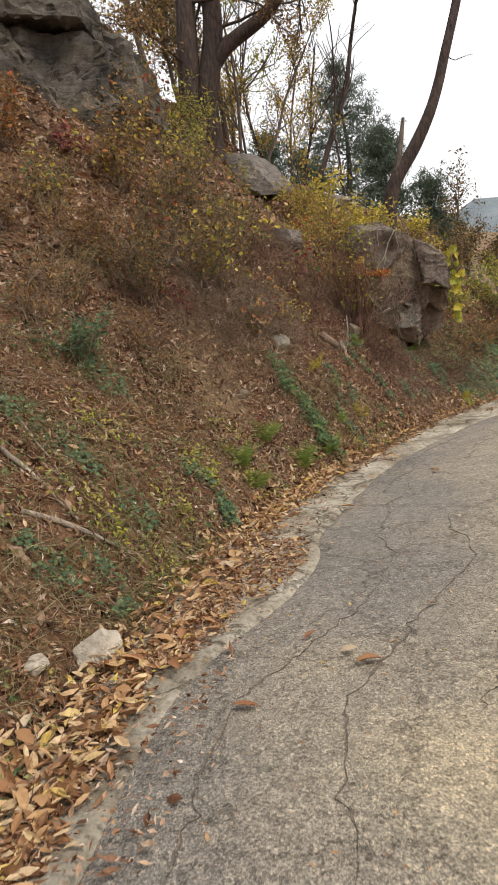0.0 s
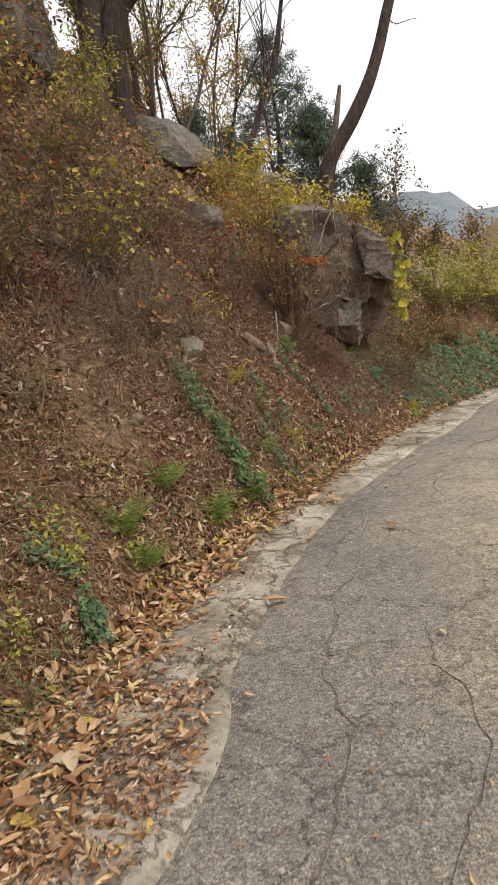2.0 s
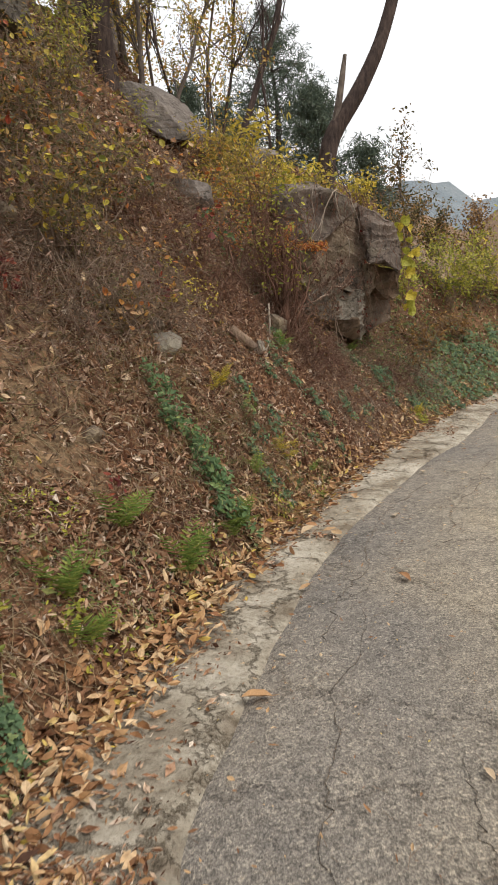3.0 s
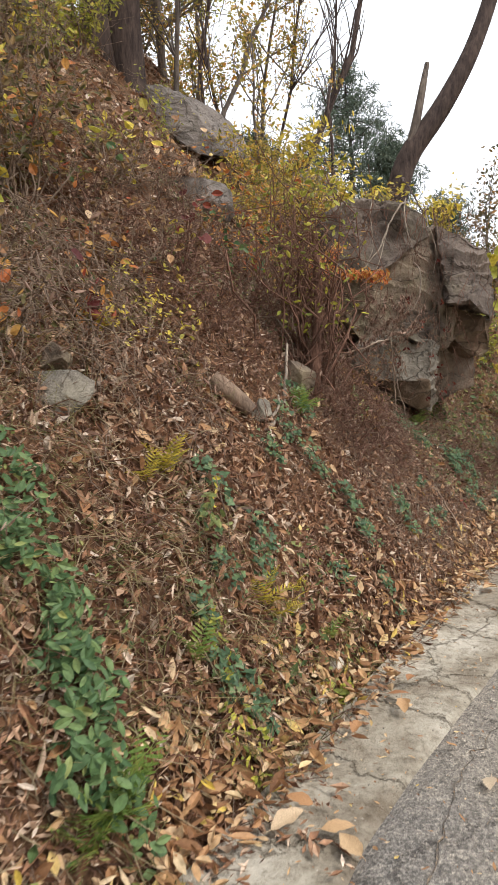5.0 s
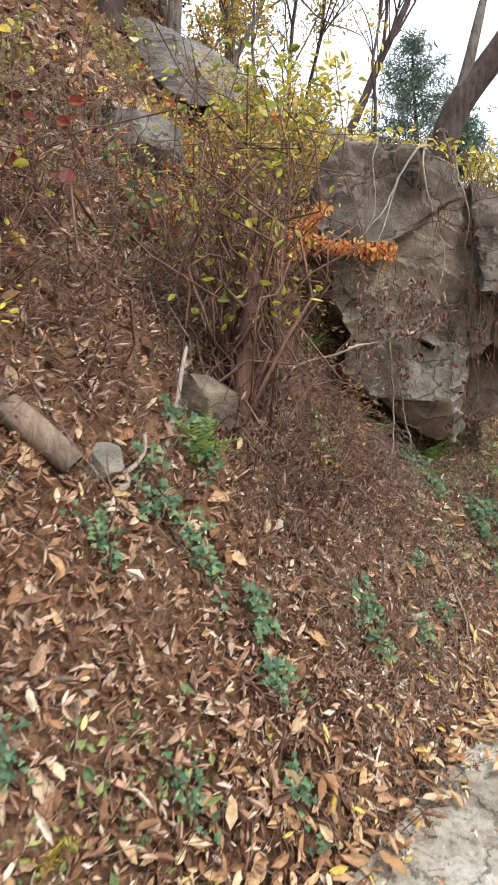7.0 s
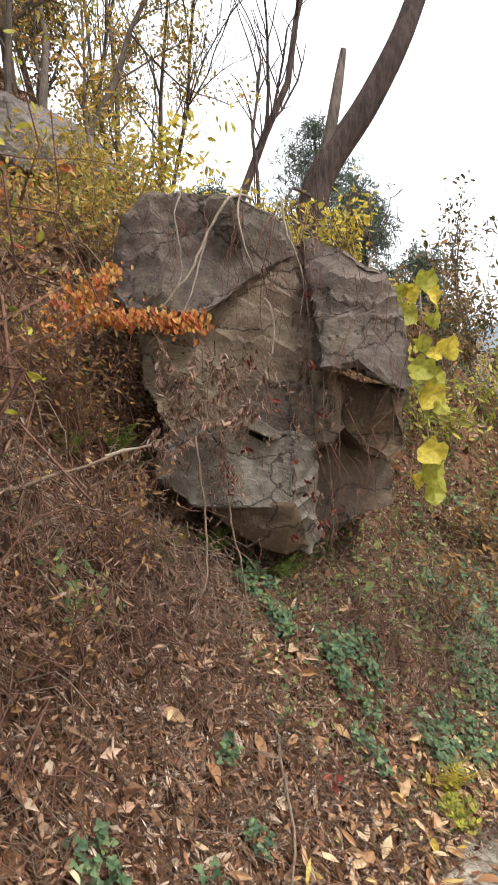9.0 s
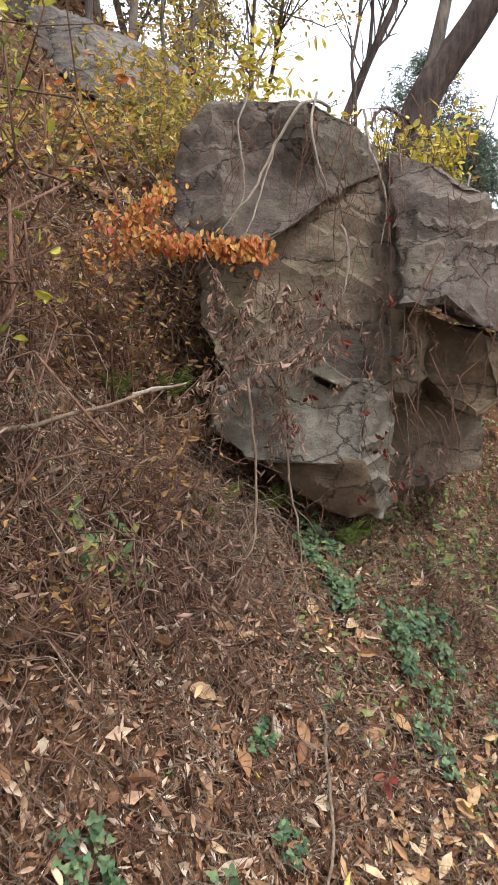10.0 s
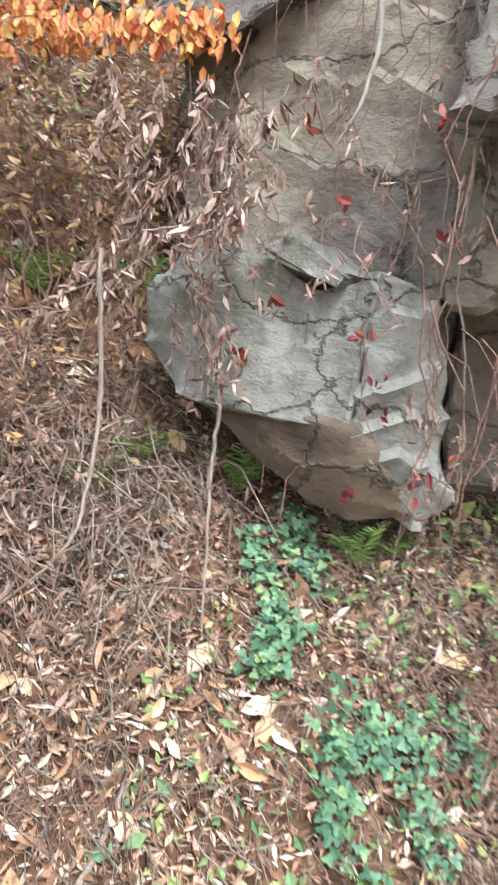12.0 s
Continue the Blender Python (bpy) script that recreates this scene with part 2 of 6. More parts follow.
M_STEM = bark_material("dry_stems", (0.36, 0.27, 0.20), (0.15, 0.105, 0.08), 2.0)
M_STRAW = bark_material("pale_straw", (0.50, 0.40, 0.25), (0.24, 0.18, 0.11), 2.0)
M_ROOT = bark_material("pale_roots", (0.50, 0.43, 0.35), (0.26, 0.21, 0.17), 2.0)
M_REDSTEM = bark_material("reddish_stems", (0.27, 0.15, 0.105), (0.10, 0.055, 0.042), 2.0)
M_LITTER = leaf_material("dead_leaves", [(0.0, (0.065, 0.032, 0.02)), (0.2, (0.19, 0.095, 0.055)), (0.48, (0.38, 0.21, 0.125)), (0.76, (0.50, 0.34, 0.235)), (0.94, (0.63, 0.50, 0.39)), (1.0, (0.76, 0.67, 0.58))], 0.65, 0.12)
M_ORANGE_LITTER = leaf_material("tan_leaves", [(0.0, (0.20, 0.10, 0.05)), (0.35, (0.38, 0.21, 0.105)), (0.62, (0.55, 0.36, 0.19)), (0.9, (0.68, 0.53, 0.35)), (0.97, (0.60, 0.45, 0.13)), (1.0, (0.62, 0.47, 0.10))], 0.55, 0.15)
M_FALLEN = leaf_material("fallen_leaves", [(0.0, (0.30, 0.14, 0.07)), (0.4, (0.48, 0.28, 0.135)), (0.75, (0.57, 0.41, 0.25)), (1.0, (0.60, 0.49, 0.36))], 0.55, 0.15, True)
M_DEADVINE = leaf_material("dry_curled_leaves", [(0.0, (0.12, 0.066, 0.048)), (0.5, (0.26, 0.16, 0.118)), (1.0, (0.43, 0.31, 0.25))], 0.7, 0.12)
M_GREEN = leaf_material("dark_green_leaves", [(0.0, (0.05, 0.095, 0.05)), (0.5, (0.10, 0.175, 0.085)), (0.9, (0.17, 0.25, 0.115)), (1.0, (0.24, 0.29, 0.11))], 0.45, 0.25)
M_CLIMBER = leaf_material("climber_green", [(0.0, (0.06, 0.12, 0.05)), (0.5, (0.115, 0.195, 0.08)), (0.9, (0.19, 0.28, 0.11)), (1.0, (0.34, 0.36, 0.12))], 0.5, 0.3)
M_FERN = leaf_material("fern_green", [(0.0, (0.15, 0.25, 0.06)), (0.6, (0.26, 0.36, 0.09)), (1.0, (0.45, 0.47, 0.13))], 0.5, 0.35)
M_YELLOW = leaf_material("yellow_leaves", [(0.0, (0.30, 0.28, 0.06)), (0.4, (0.56, 0.48, 0.07)), (0.8, (0.76, 0.62, 0.09)), (1.0, (0.82, 0.70, 0.22))], 0.5, 0.4)
M_YGREEN = leaf_material("yellow_green_leaves", [(0.0, (0.16, 0.19, 0.04)), (0.5, (0.36, 0.38, 0.06)), (1.0, (0.60, 0.56, 0.10))], 0.5, 0.4)
M_GOLD = leaf_material("golden_leaves", [(0.0, (0.15, 0.15, 0.04)), (0.35, (0.36, 0.31, 0.07)), (0.7, (0.58, 0.43, 0.09)), (0.9, (0.62, 0.30, 0.06)), (1.0, (0.72, 0.62, 0.25))], 0.5, 0.4)
M_ORANGE = leaf_material("orange_leaves", [(0.0, (0.42, 0.09, 0.05)), (0.25, (0.52, 0.185, 0.06)), (0.7, (0.62, 0.32, 0.09)), (1.0, (0.66, 0.46, 0.15))], 0.5, 0.4)
M_RED = leaf_material("red_leaves", [(0.0, (0.10, 0.022, 0.02)), (0.6, (0.20, 0.042, 0.032)), (1.0, (0.34, 0.10, 0.055))], 0.5, 0.3)
M_OLIVE = leaf_material("olive_leaves", [(0.0, (0.06, 0.06, 0.025)), (0.4, (0.13, 0.12, 0.045)), (0.65, (0.19, 0.12, 0.05)), (0.85, (0.33, 0.22, 0.07)), (1.0, (0.48, 0.24, 0.07))], 0.6, 0.3)
M_RUST = leaf_material("rusty_leaves", [(0.0, (0.12, 0.075, 0.04)), (0.5, (0.26, 0.155, 0.065)), (1.0, (0.42, 0.25, 0.085))], 0.6, 0.3)
M_PINE = leaf_material("pine_needles", [(0.0, (0.07, 0.105, 0.08)), (0.6, (0.115, 0.16, 0.12)), (1.0, (0.17, 0.21, 0.15))], 0.5, 0.2)

M_GRIT = leaf_material("grit", [(0.0, (0.10, 0.09, 0.085)), (0.5, (0.30, 0.27, 0.23)), (1.0, (0.62, 0.57, 0.50))], 0.8, 0.0)
M_WEED = leaf_material("weed_leaves", [(0.0, (0.08, 0.14, 0.06)), (0.5, (0.17, 0.22, 0.08)), (1.0, (0.34, 0.33, 0.12))], 0.55, 0.25)
M_GRASS = leaf_material("grass_blades", [(0.0, (0.13, 0.15, 0.05)), (0.5, (0.26, 0.24, 0.10)), (1.0, (0.42, 0.34, 0.18))], 0.6, 0.2)

# ---- numeric helpers ----
rng = np.random.default_rng(7)


def lattice(ix, iy, iz):
    h = (ix * 374761393 + iy * 668265263 + iz * 2147483647) & 0xFFFFFFFF
    h = ((h ^ (h >> 13)) * 1274126177) & 0xFFFFFFFF
    return ((h ^ (h >> 16)) & 0xFFFF) / 65535.0


def vnoise(x, y, z=0.0):
    x, y = np.asarray(x, float), np.asarray(y, float)
    z = np.broadcast_to(np.asarray(z, float), x.shape)
    f = [np.floor(v) for v in (x, y, z)]
    i = [v.astype(np.int64) for v in f]
    u = [(v - w) ** 2 * (3 - 2 * (v - w)) for v, w in zip((x, y, z), f)]
    out = 0
    for a in (0, 1):
        for b in (0, 1):
            for c in (0, 1):
                k = (u[0] if a else 1 - u[0]) * (u[1] if b else 1 - u[1]) * (u[2] if c else 1 - u[2])
                out = out + k * lattice(i[0] + a, i[1] + b, i[2] + c)
    return out * 2 - 1


def fnoise(x, y, z=0.0, octaves=4):
    x, y, z = np.asarray(x, float), np.asarray(y, float), np.asarray(z, float)
    return sum(vnoise(x * 2**k + 17 * k, y * 2**k + 5 * k, z * 2**k) / 2**k for k in range(octaves))


def smooth(a, b, v):
    t = np.clip((v - a) / (b - a), 0, 1)
    return t * t * (3 - 2 * t)


def spline(points, step=0.05):
    """A smooth line through points, and the way along it at each place."""
    p = np.array(points, float)
    p = np.vstack([2 * p[0] - p[1], p, 2 * p[-1] - p[-2]])
    out = []
    for i in range(1, len(p) - 2):
        n = max(2, int(np.linalg.norm(p[i + 1] - p[i]) / step))
        t = np.linspace(0, 1, n, endpoint=False)[:, None]
        a, b, c, d = p[i - 1], p[i], p[i + 1], p[i + 2]
        out.append(0.5 * (2 * b + (c - a) * t + (2 * a - 5 * b + 4 * c - d) * t**2 + (3 * b - a - 3 * c + d) * t**3))
    return np.vstack(out + [p[-2:-1]])


def mesh_of(name, verts, faces, smooth_shade=True):
    me = bpy.data.meshes.new(name)
    verts, faces = np.asarray(verts, np.float32), np.asarray(faces, np.int32)
    k = faces.shape[1]
    me.vertices.add(len(verts))
    me.vertices.foreach_set("co", verts.ravel())
    me.loops.add(faces.size)
    me.loops.foreach_set("vertex_index", faces.ravel())
    me.polygons.add(len(faces))
    me.polygons.foreach_set("loop_start", np.arange(0, faces.size, k, dtype=np.int32))
    me.polygons.foreach_set("use_smooth", np.full(len(faces), smooth_shade))
    me.update(calc_edges=True)
    me.validate()
    return me


def thing(name, me, material, parent=None, label="", category="", group="", kind=""):
    me.materials.append(material)
    ob = new(name, me)
    ob.parent = parent
    return tagged(ob, label, category, group, kind)


def holder(name, place, label, category, group=""):
    ob = new(name)
    ob.empty_display_size = 0.05
    ob.location = place
    return tagged(ob, label, category, group)


# ---- lie of the land ----
TOE = spline([(-1.3, -14), (-1.1, -6), (-1.0, -3), (-0.85, 0), (-0.62, 1.8), (-0.35, 3.3), (0.08, 4.7), (0.72, 6.0), (1.38, 7.1), (2.05, 8.2), (2.96, 9.55), (3.55, 10.35), (4.97, 12.0), (7.5, 14.2), (11, 16.2), (16, 18.0), (24, 20), (45, 23)])
EDGE = spline([(-1.0, -14), (-0.85, -6), (-0.75, -3), (-0.68, 0), (-0.5, 1.87), (-0.28, 2.69), (0.16, 3.45), (0.34, 3.95), (0.42, 4.5), (0.84, 5.55), (1.21, 6.4), (1.68, 7.2), (2.27, 8.0), (2.8, 8.75), (3.32, 9.3), (4.05, 10.25), (5.05, 11.6), (7.75, 13.8), (11.2, 15.8), (16.2, 17.6), (24.1, 19.6), (45, 22.6)])
TOE_WAY = np.gradient(TOE, axis=0)
TOE_WAY /= np.linalg.norm(TOE_WAY, axis=1)[:, None]
TOE_SIDE = np.stack([-TOE_WAY[:, 1], TOE_WAY[:, 0]], 1)
TOE_S = np.r_[0, np.cumsum(np.linalg.norm(np.diff(TOE, axis=0), axis=1))]


def off_toe(x, y):
    """How far places lie up the bank from its foot, and the y of the foot nearest to them."""
    p = np.stack([np.asarray(x, float).ravel(), np.asarray(y, float).ravel()], 1)
    best = np.concatenate([((q[:, None] - TOE[None]) ** 2).sum(-1).argmin(1) for q in np.array_split(p, max(1, len(p) // 2000))])
    d = ((p - TOE[best]) * TOE_SIDE[best]).sum(1)
    return d.reshape(np.shape(x)), TOE[best, 1].reshape(np.shape(x))


def rise(x, y, d, foot):
    """Height of the bank."""
    steep = 0.95 + 0.52 * smooth(5.5, 7.6, foot) - 0.66 * smooth(8.6, 10.2, foot)
    apron = 0.15 + 0.17 * smooth(5.2, 3.6, foot) - 0.08 * smooth(9.2, 10.2, foot)
    d = np.maximum(d - apron, 0.12 * np.minimum(d, apron))
    near = np.minimum(d, 1.1) * steep
    h = near + np.clip(d - 1.1, 0, 4.3) * (1.0 + 0.05 * smooth(5, 8, foot)) + np.clip(d - 5.4, 0, 9) * 0.6 + np.clip(d - 14.4, 0, 60) * 0.25
    h = h + 0.75 * smooth(1.2, 2.4, d) * smooth(8.6, 10.2, foot)
    w = x - 0.3 * (y - 13.0) * smooth(-1.0, 3.0, x)
    crest = np.interp(w, [-8.0, -1.0, -0.3, 0.6, 1.5, 3.0, 3.7, 4.3, 5.0, 8.0], [12.0, 7.2, 6.4, 4.6, 4.2, 4.0, 3.5, 2.5, 1.9, 1.6])
    h = h - 0.75 * np.exp(-(((x - 0.5) / 0.75) ** 2 + ((y - 12.45) / 0.6) ** 2))
    h = -np.log(np.exp(-4.0 * h) + np.exp(-4.0 * crest)) / 4.0
    h = h - 0.65 * np.exp(-(((x - 0.6) / 0.7) ** 2 + ((y - 13.1) / 0.65) ** 2))
    lump = fnoise(x * 0.7, y * 0.7, 3.1, 3) * 0.12 + fnoise(x * 2.6, y * 2.6, 1.7, 3) * 0.05
    return h * smooth(-0.02, 0.12, d) + lump * smooth(0.05, 0.8, d)


def exact_land(x, y):
    x, y = np.asarray(x, float), np.asarray(y, float)
    d, foot = off_toe(x, y)
    return np.where(d > 0, rise(x, y, np.maximum(d, 0), foot), 0.0)


STEP = 0.06
GX, GY = np.arange(-9.0, 14.0, STEP), np.arange(-4.0, 24.0, STEP)
LAND = exact_land(*np.meshgrid(GX, GY, indexing="ij"))


def land(x, y):
    """Height of the ground at places near the walk."""
    u = np.clip((np.asarray(x, float) - GX[0]) / STEP, 0, len(GX) - 2.001)
    v = np.clip((np.asarray(y, float) - GY[0]) / STEP, 0, len(GY) - 2.001)
    i, j = u.astype(int), v.astype(int)
    u, v = u - i, v - j
    return LAND[i, j] * (1 - u) * (1 - v) + LAND[i + 1, j] * u * (1 - v) + LAND[i, j + 1] * (1 - u) * v + LAND[i + 1, j + 1] * u * v


def land_at(x, y):
    return float(land(np.array([x]), np.array([y]))[0])


def land_normal(x, y, e=0.06):
    dx = (land(x + e, y) - land(x - e, y)) / (2 * e)
    dy = (land(x, y + e) - land(x, y - e)) / (2 * e)
    n = np.stack([-dx, -dy, np.ones_like(dx)], -1)
    return n / np.linalg.norm(n, axis=-1, keepdims=True)


def grid_faces(rows, cols):
    i = np.arange((rows - 1) * (cols - 1))
    a = (i // (cols - 1)) * cols + i % (cols - 1)
    return np.stack([a, a + cols, a + cols + 1, a + 1], 1)


def slip(x, y):
    """How far places lie from the slip of naked clay."""
    q = np.clip((x + 0.50) * 0.28 - (y - 7.30) * 0.96, 0, 1.0)
    return np.hypot(x + 0.50 - 0.28 * q, y - 7.30 + 0.96 * q) + 0.12 * vnoise(x * 6, y * 6)


def build_bank():
    d = np.r_[np.arange(-0.3, 3.0, 0.05), np.arange(3.0, 6.5, 0.1), np.arange(6.5, 16, 0.5), np.arange(16, 46, 3.0)]
    pick = np.unique(np.r_[np.arange(0, 200, 12), np.arange(200, 640, 1), np.arange(640, len(TOE), 10)])
    pick = pick[pick < len(TOE)]
    x = TOE[pick, 0][:, None] + TOE_SIDE[pick, 0][:, None] * d
    y = TOE[pick, 1][:, None] + TOE_SIDE[pick, 1][:, None] * d
    z = exact_land(x, y) - 0.05 * smooth(0.05, -0.25, d)[None]
    me = mesh_of("hillside", np.stack([x, y, z], -1).reshape(-1, 3), grid_faces(len(pick), len(d))[:, ::-1])
    clay = me.attributes.new("clay", "FLOAT", "POINT")
    clay.data.foreach_set("value", (0.75 * smooth(0.32, 0.08, slip(x, y))).ravel().astype(np.float32))
    return thing("hillside_bank", me, M_SOIL, None, "steep brown earth bank rising beside the road", "bank", "", "structure")


def ribbon(a, b, cols, height):
    """A strip of ground between two lines."""
    n = max(len(a), len(b))
    def even(p):
        s = np.r_[0, np.cumsum(np.linalg.norm(np.diff(p, axis=0), axis=1))]
        k = np.linspace(0, 1, n) * s[-1]
        return np.stack([np.interp(k, s, p[:, 0]), np.interp(k, s, p[:, 1])], 1)
    a, b = even(a), even(b)
    t = np.linspace(0, 1, cols)[None, :, None]
    p = a[:, None] * (1 - t) + b[:, None] * t
    z = height(p[..., 0], p[..., 1], np.broadcast_to(t[..., 0], p.shape[:2]))
    return np.concatenate([p, z[..., None]], -1).reshape(-1, 3), grid_faces(n, cols)[:, ::-1]


def build_road():
    wob = fnoise(EDGE[:, 0] * 3.0, EDGE[:, 1] * 3.0, 0.3, 4) * 0.035
    side = np.gradient(EDGE, axis=0)
    side = np.stack([side[:, 1], -side[:, 0]], 1) / np.linalg.norm(side, axis=1)[:, None]
    inner = EDGE + side * wob[:, None]
    outer = EDGE + side * 4.2
    def height(x, y, t):
        return -0.035 * smooth(0.012, 0.0, t) + 0.006 + 0.004 * fnoise(x * 1.3, y * 1.3, 0, 3) + 0.02 * np.sin(np.pi * t)
    v, f = ribbon(inner, outer, 40, height)
    me = mesh_of("road", v, f)
    dust = me.attributes.new("dust", "FLOAT", "POINT")
    across = np.tile(np.linspace(0, 1, 40), len(v) // 40)
    dust.data.foreach_set("value", np.clip(smooth(0.08, 0.42, across + 0.10 * fnoise(v[:, 0] * 0.8, v[:, 1] * 0.8, 2, 3)) * (0.75 + 0.35 * fnoise(v[:, 0] * 1.7, v[:, 1] * 1.7, 5, 3)), 0, 1).astype(np.float32))
    road = thing("road", me, M_ASPHALT, None, "narrow worn grey asphalt hill road dusted with dirt", "road", "", "structure")
    # cracks along the road, filled with dirt and crumbled leaves
    r = np.random.default_rng(61)
    for i0, i1, off, width in ((268, 400, 0.42, 0.010), (300, 380, 0.85, 0.013), (230, 300, 0.75, 0.009), (262, 292, 1.05, 0.010), (392, 450, 0.30, 0.008), (330, 352, 1.25, 0.009), (420, 520, 0.7, 0.010)):
        i = np.arange(i0, i1)
        o = off + 0.12 * fnoise(i * 0.05, i * 0.0 + off * 9, 0, 4)
        half = width * 0.6 * np.clip(r.normal(0.45, 0.45, len(i)), 0.05, 1.3) * np.sin(np.linspace(0.05, np.pi - 0.05, len(i)))
        mid = EDGE[i] + side[i] * o[:, None] + r.normal(0, 0.011, (len(i), 2))
        z = height(mid[:, 0], mid[:, 1], o / 4.2) + 0.004
        v = np.concatenate([np.column_stack([mid + side[i] * half[:, None] * k, z - 0.003 * (k == 0)]) for k in (-1, 0, 1)])
        n = len(i)
        f = [(c * n + j, (c + 1) * n + j, (c + 1) * n + j + 1, c * n + j + 1) for c in (0, 1) for j in range(n - 1)]
        me = mesh_of("crack", v, f)
        thing("crack", me, M_CRACK, road, "dirt-filled crack")
    # broken concrete margin between the asphalt and the bank
    a = TOE + TOE_SIDE * 0.12
    b = EDGE + side * 0.10
    def rough(x, y, t):
        return 0.012 + 0.022 * fnoise(x * 2.2, y * 2.2, 4, 4) * np.sin(np.pi * np.clip(t, 0.05, 0.95)) - 0.05 * smooth(0.85, 1.0, t) + 0.02 * smooth(0.3, 0.0, t)
    v, f = ribbon(a, b, 20, rough)
    thing("concrete_margin", mesh_of("margin", v, f), M_CONCRETE, None, "cracked pale concrete strip along the road edge", "road edge", "", "structure")
    # lower ground that goes on to the horizon
    n = 64
    ring = [0, 6, 15, 40, 120, 400, 1500, 4000]
    ang = np.linspace(0, 2 * np.pi, n, endpoint=False)
    v = [(6 + r * np.cos(q), 5 + r * np.sin(q), -0.12) for r in ring for q in ang]
    f = [(i * n + j, i * n + (j + 1) % n, (i + 1) * n + (j + 1) % n, (i + 1) * n + j) for i in range(len(ring) - 1) for j in range(n)]
    thing("ground", mesh_of("ground", v, f), M_SOIL, None, "bare brown ground reaching the distance", "ground", "", "structure")


build_bank()
build_road()


# ---- rock, trees ----
def hewn(front, back, size=0.07, rough=0.03, seed=0.0, steps=0.02):
    """A block of rock with a many-sided front, run back into the bank, its faces broken up."""
    bm = bmesh.new()
    f = [bm.verts.new(p) for p in front]
    b = [bm.verts.new(Vector(p) + Vector(back)) for p in front]
    bm.faces.new(f)
    bm.faces.new(b[::-1])
    n = len(f)
    for i in range(n):
        bm.faces.new((f[i], b[i], b[(i + 1) % n], f[(i + 1) % n]))
    bmesh.ops.recalc_face_normals(bm, faces=bm.faces)
    bmesh.ops.bevel(bm, geom=list(bm.edges), offset=size * 0.25, segments=1, affect="EDGES")
    bmesh.ops.triangulate(bm, faces=bm.faces)
    for _ in range(7):
        long = [e for e in bm.edges if e.calc_length() > size]
        if not long:
            break
        bmesh.ops.subdivide_edges(bm, edges=long, cuts=1)
        bmesh.ops.triangulate(bm, faces=[q for q in bm.faces if len(q.verts) > 3])
    bm.normal_update()
    co = np.array([v.co[:] for v in bm.verts])
    no = np.array([v.normal[:] for v in bm.verts])
    x, y, z = co.T
    k = fnoise(x * 3 + seed, y * 3, z * 3, 4) * rough
    lay = z * 7.0 + x * 1.2 + fnoise(x * 2, y * 2 + seed, z * 2, 3) * 1.2
    ledge = (lay - np.floor(lay)) ** 2 * steps
    blk = np.abs(vnoise(x * 5 + seed, z * 5, y * 5)) * rough * 0.8
    chip = np.floor(fnoise(x * 4 + seed, y * 4, z * 4, 2) * 2.5) / 2.5 * rough * 0.7
    co = co + no * (k + ledge - blk + chip - steps * 0.25)[:, None]
    for v, c in zip(bm.verts, co):
        v.co = c
    me = bpy.data.meshes.new("block")
    bm.to_mesh(me)
    bm.free()
    me.polygons.foreach_set("use_smooth", np.full(len(me.polygons), True))
    me.set_sharp_from_angle(angle=radians(33))
    return me


def tubes(lines, radii, sides=6):
    """Tapering round stems along lines of points, in one mesh: verts and faces."""
    V, F, base = [], [], 0
    q = np.linspace(0, 2 * np.pi, sides, endpoint=False)
    for line, rad in zip(lines, radii):
        p = np.asarray(line, float)
        r = np.interp(np.linspace(0, 1, len(p)), np.linspace(0, 1, len(rad)), rad)
        w = np.gradient(p, axis=0)
        w /= np.linalg.norm(w, axis=1)[:, None] + 1e-9
        mean = np.abs(w).mean(0)
        ref = np.eye(3)[[int(mean.argmin())]]
        a = np.cross(w, ref)
        a /= np.linalg.norm(a, axis=1)[:, None] + 1e-9
        b = np.cross(w, a)
        ring = p[:, None] + r[:, None, None] * (np.cos(q)[None, :, None] * a[:, None] + np.sin(q)[None, :, None] * b[:, None])
        V.append(ring.reshape(-1, 3))
        n = len(p)
        i = np.arange((n - 1) * sides)
        u, v = i // sides, i % sides
        F.append(base + np.stack([u * sides + v, u * sides + (v + 1) % sides, (u + 1) * sides + (v + 1) % sides, (u + 1) * sides + v], 1))
        base += n * sides
    return np.vstack(V), np.vstack(F)


